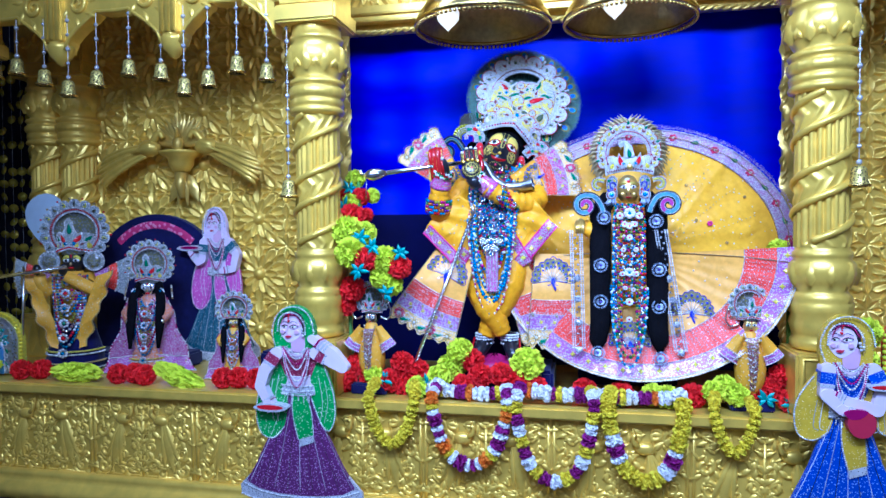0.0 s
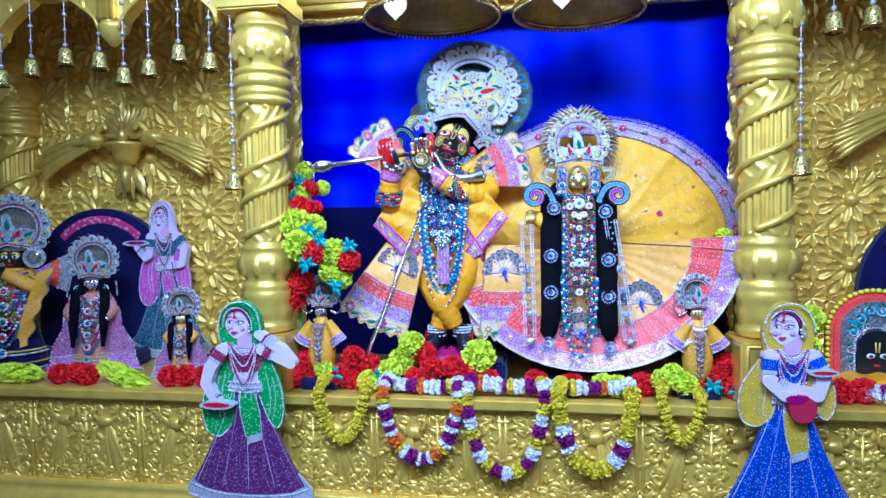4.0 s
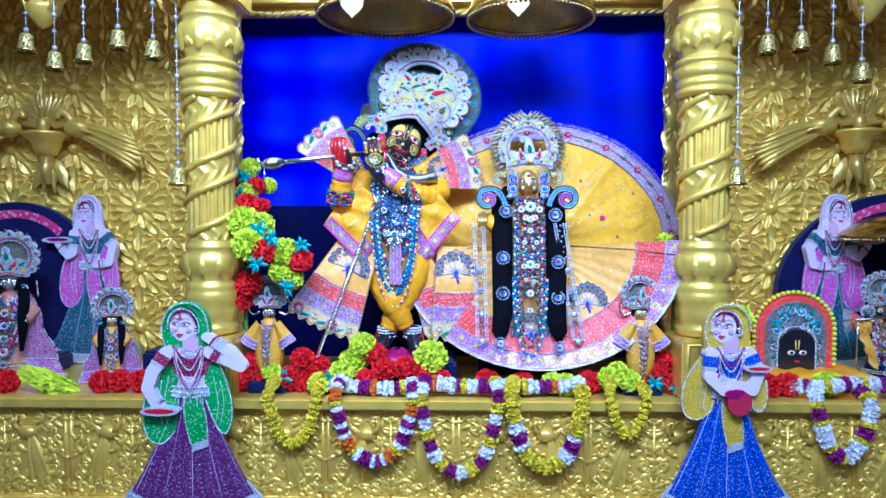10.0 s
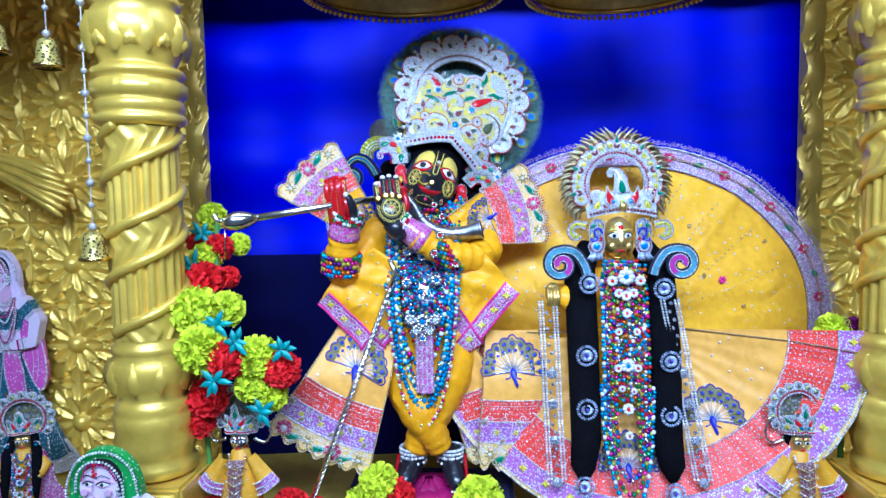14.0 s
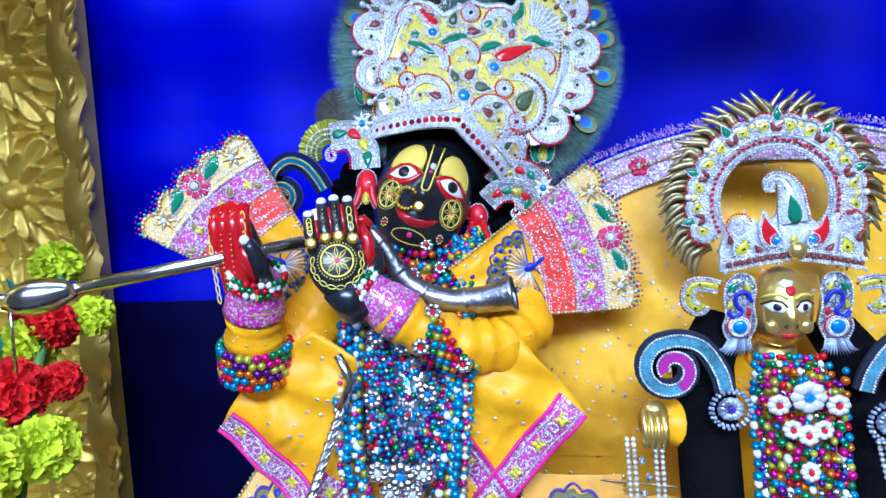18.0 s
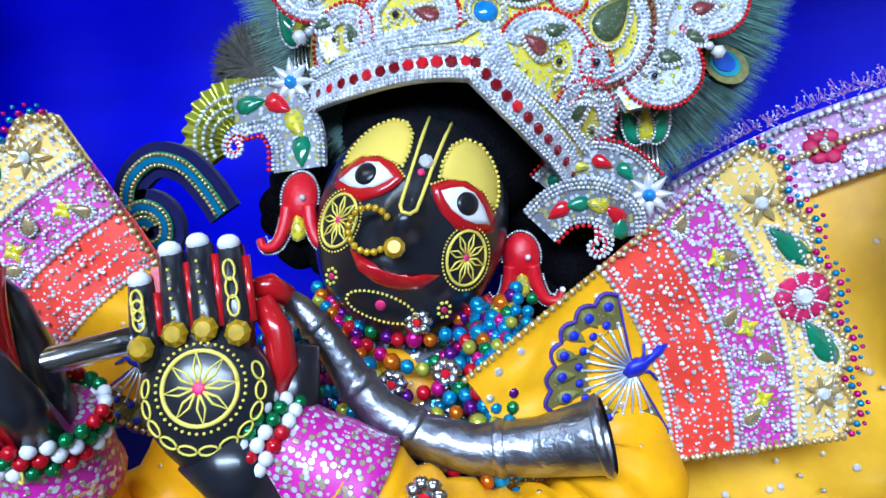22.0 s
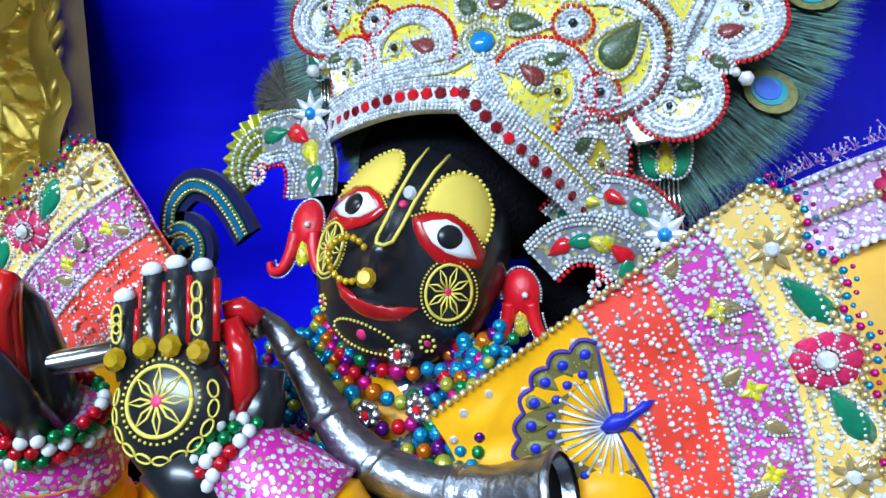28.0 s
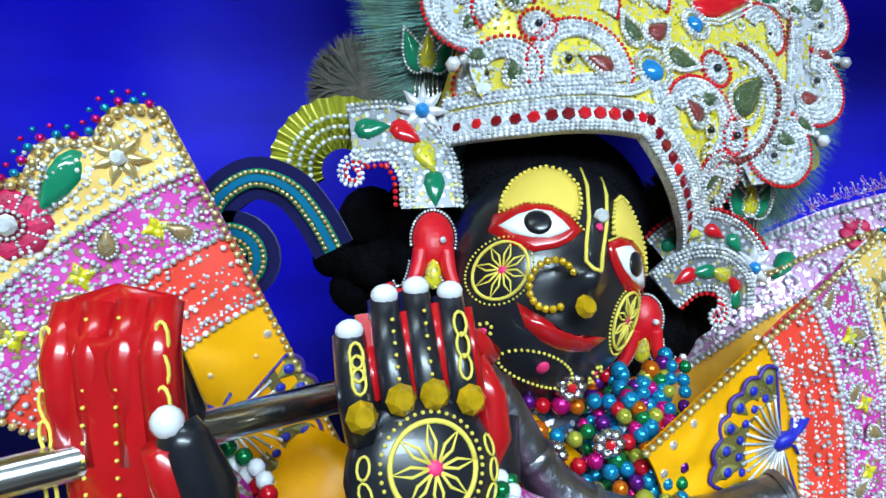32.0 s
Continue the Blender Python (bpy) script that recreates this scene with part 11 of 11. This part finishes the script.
g.mat(8).ball((x, y - 0.066, zb + 0.125), (0.03, 0.008, 0.008), 12, 6)
for s in (-0.4, 0.4):
    g.mat(7).tube([(x + s * 0.012, y - 0.074, zb + 0.17), (x + s * 0.014, y - 0.062, zb + 0.235)], 0.002, 5)
g.mat(4).lathe([(0.082, 0.0), (0.086, 0.02), (0.078, 0.045), (0.06, 0.065), (0.02, 0.08)], 26, (x, y, zb + 0.235))
g.mat(4).plate([(x + 0.085 * math.cos(t) * (1 + 0.05 * math.sin(9 * t)), zb + 0.28 + 0.085 * max(-0.2, math.sin(t))) for t in [TAU * i / 54 for i in range(54)]], y + 0.02, 0.012, 0.012)
sh = flat(lambda a, b: y - 0.012)
for mi, dx, dz, q, an in ((8, 0.0, 0.30, 0.022, 1.57), (6, -0.03, 0.335, 0.024, 2.3), (6, 0.03, 0.335, 0.024, 0.9), (6, 0.0, 0.35, 0.022, 1.57), (6, -0.055, 0.31, 0.02, 2.6), (6, 0.055, 0.31, 0.02, 0.5)):
    sh.fill(g.mat(mi), drop(x + dx, zb + dz, q, an, 0.6, 12), 0.004, 0.004, 2)
for j in range(3):
    for p in along(loop(x - 0.06, x + 0.06, zb + 0.11, zb + 0.03 + 0.02 * j, y - 0.08, y - 0.105, 20, 0.6), 0.009):
        bead(g.mat((8, 7, 4)[j]), p, 0.004)
for k in range(46):
    q = TAU * k / 46
    bead(g.mat(9), (x + 0.085 * math.cos(q), y + 0.085 * math.sin(q), zb + 0.245), 0.005)
for k in range(11):
    a = PI * (k + 0.5) / 11
    for p in arc(x + 0.075 * math.cos(a), zb + 0.285 + 0.075 * math.sin(a), 0.015, a - 1.7, a + 1.7, 8):
        bead(g.mat(9), (p[0], y - 0.004, p[1]), 0.0035)
    sh.fill(g.mat(4 if k % 2 else 6), drop(x + 0.09 * math.cos(a), zb + 0.285 + 0.085 * math.sin(a), 0.022, a, 0.6, 10), 0.004, 0.004, 2)
for k in range(9):
    a = PI + PI * (k + 0.5) / 9
    g.mat((8, 11, 10)[k % 3]).ball((x + 0.083 * math.cos(a), y + 0.083 * math.sin(a), zb + 0.268), (0.010, 0.006, 0.012), 8, 6)
for s in (-1, 1):
    for k in range(16):
        a = TAU * k / 16
        bead(g.mat(9), (x + s * 0.145 + 0.032 * math.cos(a), y - 0.045, zb + 0.155 + 0.042 * math.sin(a)), 0.0045)
        bead(g.mat(8 if k % 2 else 10), (x + s * 0.145 + 0.048 * math.cos(a), y - 0.036, zb + 0.165 + 0.058 * math.sin(a)), 0.0045)
g.v = [(x + (a - x) * math.cos(-0.30) - (b - y) * math.sin(-0.30), y + (a - x) * math.sin(-0.30) + (b - y) * math.cos(-0.30), c) for a, b, c in g.v]
solid("round_eyed_idol", g, M, (x, y, zb), "black wooden idol with large round white eyes", "statue", group="small idols")

# arched icon with a black face, and the blue-faced icon
def icon(x, y, zb, w, h, frame_m, inner_m, face_m, label):
    t = thing("icon_frame", (x, y, zb), label, "icon", group="jewelled icons")
    arch = lambda k, z0: [(x - w * k, zb + z0)] + [(x + w * k * math.cos(PI - PI * i / 20), zb + h * 0.52 + (h * 0.48) * k * math.sin(PI * i / 20)) for i in range(21)] + [(x + w * k, zb + z0)]
    part("board", Geo().plate(arch(1.0, 0)[::-1], y, 0.02), frame_m, t)
    part("lining", Geo().plate(arch(0.86, 0.004)[::-1], y - 0.02, 0.006), inner_m, t)
    part("silver_arch", Geo().plate(arch(0.74, 0.006)[::-1], y - 0.026, 0.008), SILVER_DOT, t)
    part("face_panel", Geo().plate([(x + (a - x) * 0.72, zb + (b - zb) * 0.66) for a, b in arch(0.60, 0.01)][::-1], y - 0.036, 0.006), face_m, t, "plain painted face panel")
    g = Geo()
    sh = flat(lambda a, b: y - 0.042)
    for s in (-1, 1):
        sh.fill(g.mat(0), arc(x + s * w * 0.14, zb + h * 0.24, w * 0.095, 0, TAU, 12, w * 0.06)[:-1], 0.001, 0.001, 2)
        sh.fill(g.mat(1), arc(x + s * w * 0.14, zb + h * 0.24, w * 0.04, 0, TAU, 10)[:-1], 0.003, 0.001, 2)
        sh.line(g.mat(2), [(x + s * w * 0.03, zb + h * 0.28), (x + s * w * 0.045, zb + h * 0.40)], w * 0.018)
    sh.fill(g.mat(3), arc(x, zb + h * 0.13, w * 0.08, 0, TAU, 10, w * 0.03)[:-1], 0.001, 0.001, 2)
    part("painted_face", g, [EYE_WHITE, BLACK, LINE_Y, RED], t)
    g, gg = Geo(), Geo()
    s2 = flat(lambda a, b: y - 0.036)
    for s in (-1, 1):
        for k, (dx, dz, q) in enumerate(((0.50, 0.12, 0.13), (0.54, 0.32, 0.13), (0.50, 0.52, 0.14), (0.34, 0.66, 0.14), (0.13, 0.76, 0.13), (0.20, 0.58, 0.10), (0.32, 0.50, 0.10))):
            s2.beads(g, spiral2(x + s * w * dx, zb + h * dz, w * q, 1.3, 0.8 * k, s, 20), w * 0.020)
            s2.fill(gg, drop(x + s * w * (dx + 0.02), zb + h * (dz + 0.07), w * 0.09, PI / 2 + s * 0.5, 0.6, 10), 0.002, 0.002, 2)
    s2.beads(g, [(x + (a - x) * 0.78, zb + (b - zb) * 0.70) for a, b in arch(0.60, 0.01)], w * 0.028)
    part("scroll_beading", g, RHINE, t)
    part("leaf", gg, GREEN, t)
    g = Geo()
    sh = flat(lambda a, b: y - 0.022)
    for i in range(9):
        a = PI * i / 8
        sh.fill(g, drop(x + w * 0.5 * math.cos(a), zb + h * 0.52 + h * 0.25 * math.sin(a), w * 0.16, a, 0.7, 10), 0.012, 0.004, 2)
    part("crest", g, TEAL, t)
    g = Geo()
    sh.beads(g, arch(0.99, 0.01), w * 0.062, lift=0.0)
    part("scalloped_edge", g, P_YEL if frame_m is YELLOW_SEQ else P_LIME, t, "ruffled paper edge")
    return t


icon(0.955, 2.02, TOP + 0.04, 0.122, 0.24, CORAL_EMB, CORAL_EMB, BLACK, "arched jewelled icon of a black face in coral frame")
t = thing("cloth_step", (0.96, 1.98, TOP), "low step draped in saffron cloth under the icon", "step")
part("drape", Geo().grid(lambda u, v: (0.80 + 0.34 * u, 2.08 - 0.20 * min(1, v * 1.6), TOP + 0.05 - 0.045 * max(0, v * 1.6 - 1) / 0.6 + 0.004 * math.sin(u * 30)), 40, 14), SILK, t)
part("block", Geo().box((0.97, 1.985, TOP + 0.022), (0.32, 0.17, 0.044), 0.004), SILK, t)
icon(-1.975, 1.90, TOP + 0.002, 0.10, 0.215, YELLOW_SEQ, SILVER_DOT, mat("painted_blue_face", (0.05, 0.22, 0.48), 0.4, 0, 0.1), "arched jewelled icon of a blue face")
umbrella(1.315, 2.09, 1.565, 0.155, "small embossed brass umbrella on a pole over the idols", "pole_umbrella", TOP, 0.42)

# ---- peacock brackets on the wall ----
def bracket(xc, zc, sx, label):
    y = WALL_Y - 0.03
    t = thing("peacock_bracket", (xc, y, zc), label, "wall ornament", group="peacock wall brackets")
    g = Geo()
    g.ball((xc, y - 0.05, zc + 0.03), (0.022, 0.02, 0.035), 12, 8)
    g.tube([(xc, y - 0.05, zc + 0.05), (xc + 0.004, y - 0.065, zc + 0.085), (xc - 0.004, y - 0.07, zc + 0.10)], [0.012, 0.008, 0.009], 8)
    bird = part("crest_peacock", g, GOLD_DARK, t, "gilded peacock with its tail spread")
    for k in range(17):
        part("tail_feather", Geo().leaf(xc, zc + 0.03, radians(8 + 164 * k / 16), 0.118, 0.030, 0.014, y0=y - 0.03 - 0.003 * (k % 2)), GOLD_DARK, bird)
    g = Geo().lathe([(0.0, -0.075), (0.03, -0.07), (0.045, -0.045), (0.05, -0.02), (0.078, -0.005), (0.082, 0.005), (0.06, 0.01), (0.0, 0.012)], 26, (xc, y - 0.03, zc))
    part("bowl", g, GOLD, t)
    g = Geo()
    for s in (-1, 1):
        g.leaf(xc, zc - 0.07, -PI / 2 + s * 0.5, 0.13, 0.06, 0.02, y0=y - 0.01)
        g.leaf(xc, zc - 0.06, -PI / 2 + s * 0.15, 0.14, 0.03, 0.02, y0=y - 0.02)
    g.tube([(xc, y - 0.03, zc - 0.07), (xc, y - 0.04, zc - 0.12), (xc + 0.01, y - 0.045, zc - 0.17)], [0.025, 0.02, 0.01], 10)
    part("pendant_leaf", g, GOLD_DARK, t)
    for s in (-1, 1):
        g = Geo()
        g.ball((xc + s * 0.12, y - 0.05, zc + 0.02), (0.046, 0.034, 0.032), 14, 9)
        g.tube(smooth([(xc + s * 0.11, y - 0.05, zc + 0.035), (xc + s * 0.075, y - 0.058, zc + 0.075), (xc + s * 0.055, y - 0.06, zc + 0.055)], 4), [0.016 - 0.0008 * i for i in range(9)], 8)
        for q in (-1, 0, 1):
            g.leaf(xc + s * 0.10, zc + 0.03 + 0.008 * q, (0 if s > 0 else PI) - s * (0.35 + 0.12 * q), 0.09, 0.022, 0.012, y0=y - 0.075)
        bird = part("side_peacock", g, GOLD, t, "gilded peacock with a long trailing tail")
        for k in range(7):
            q = k - 3
            part("tail_feather", Geo().tube(smooth([(xc + s * 0.13, y - 0.05, zc + 0.012 + 0.006 * q), (xc + s * 0.21, y - 0.060 - 0.004 * (k % 2), zc - 0.015 + 0.011 * q), (xc + s * 0.28, y - 0.062 - 0.004 * (k % 2), zc - 0.048 + 0.014 * q), (xc + s * (0.35 - 0.010 * abs(q)), y - 0.055, zc - 0.075 + 0.017 * q)], 4), [0.0075 + 0.0004 * i for i in range(10)] + [0.0095, 0.007, 0.003], 8), GOLD, bird)
    return t


bracket(-1.48, 1.905, 1, "gilded wall bracket of three peacocks round a bowl")
bracket(1.262, 1.905, 1, "gilded wall bracket of three peacocks round a bowl")

# ---- strings of gold discs in the side openings ----
DISC = mat("gold_sequin_disc", (0.85, 0.62, 0.06), 0.25, 0.45, 0.3, 20, 0.0)
disc_mesh = mesh_of("gold_disc", Geo().lathe([(0.0, -0.001), (0.02, -0.001), (0.02, 0.001), (0.0, 0.001)], 12), DISC)
dk = random.Random(2)
for x0, n in ((-2.70, 10), (2.02, 9)):
    t = thing("disc_curtain", (x0 + 0.2, 2.5, TOP), "curtain of shiny gold discs on threads in the side opening", "curtain", group="disc curtains")
    for i in range(n):
        x = x0 + 0.048 * i
        part("thread", Geo().tube([(x, 2.5, TOP + 0.05), (x, 2.5, 2.74)], 0.0008, 4), WHITE, t)
        for k in range(22):
            if dk.random() < 0.2:
                continue
            ob = new("gold_disc", disc_mesh)
            ob.parent = t
            ob.matrix_basis = Matrix.Translation(Vector((x, 2.5, 1.25 + 0.058 * k + dk.uniform(-0.006, 0.006))) - t.location) @ pose(0, 0, 0, 90 + dk.uniform(-30, 30), 0, dk.uniform(-35, 35))
place_box("side_wall_west", (-2.55, 2.62, 1.7), (0.9, 0.04, 2.3), DARK, "near-black panel behind the disc curtain", "wall")
place_box("side_wall_east", (2.3, 2.62, 1.7), (0.9, 0.04, 2.3), DARK, "near-black panel behind the disc curtain", "wall")
place_box("side_return_west", (-2.99, 2.3, 1.7), (0.04, 0.7, 2.3), DARK, "near-black panel at the shrine's side", "wall")
place_box("side_return_east", (2.74, 2.3, 1.7), (0.04, 0.7, 2.3), DARK, "near-black panel at the shrine's side", "wall")
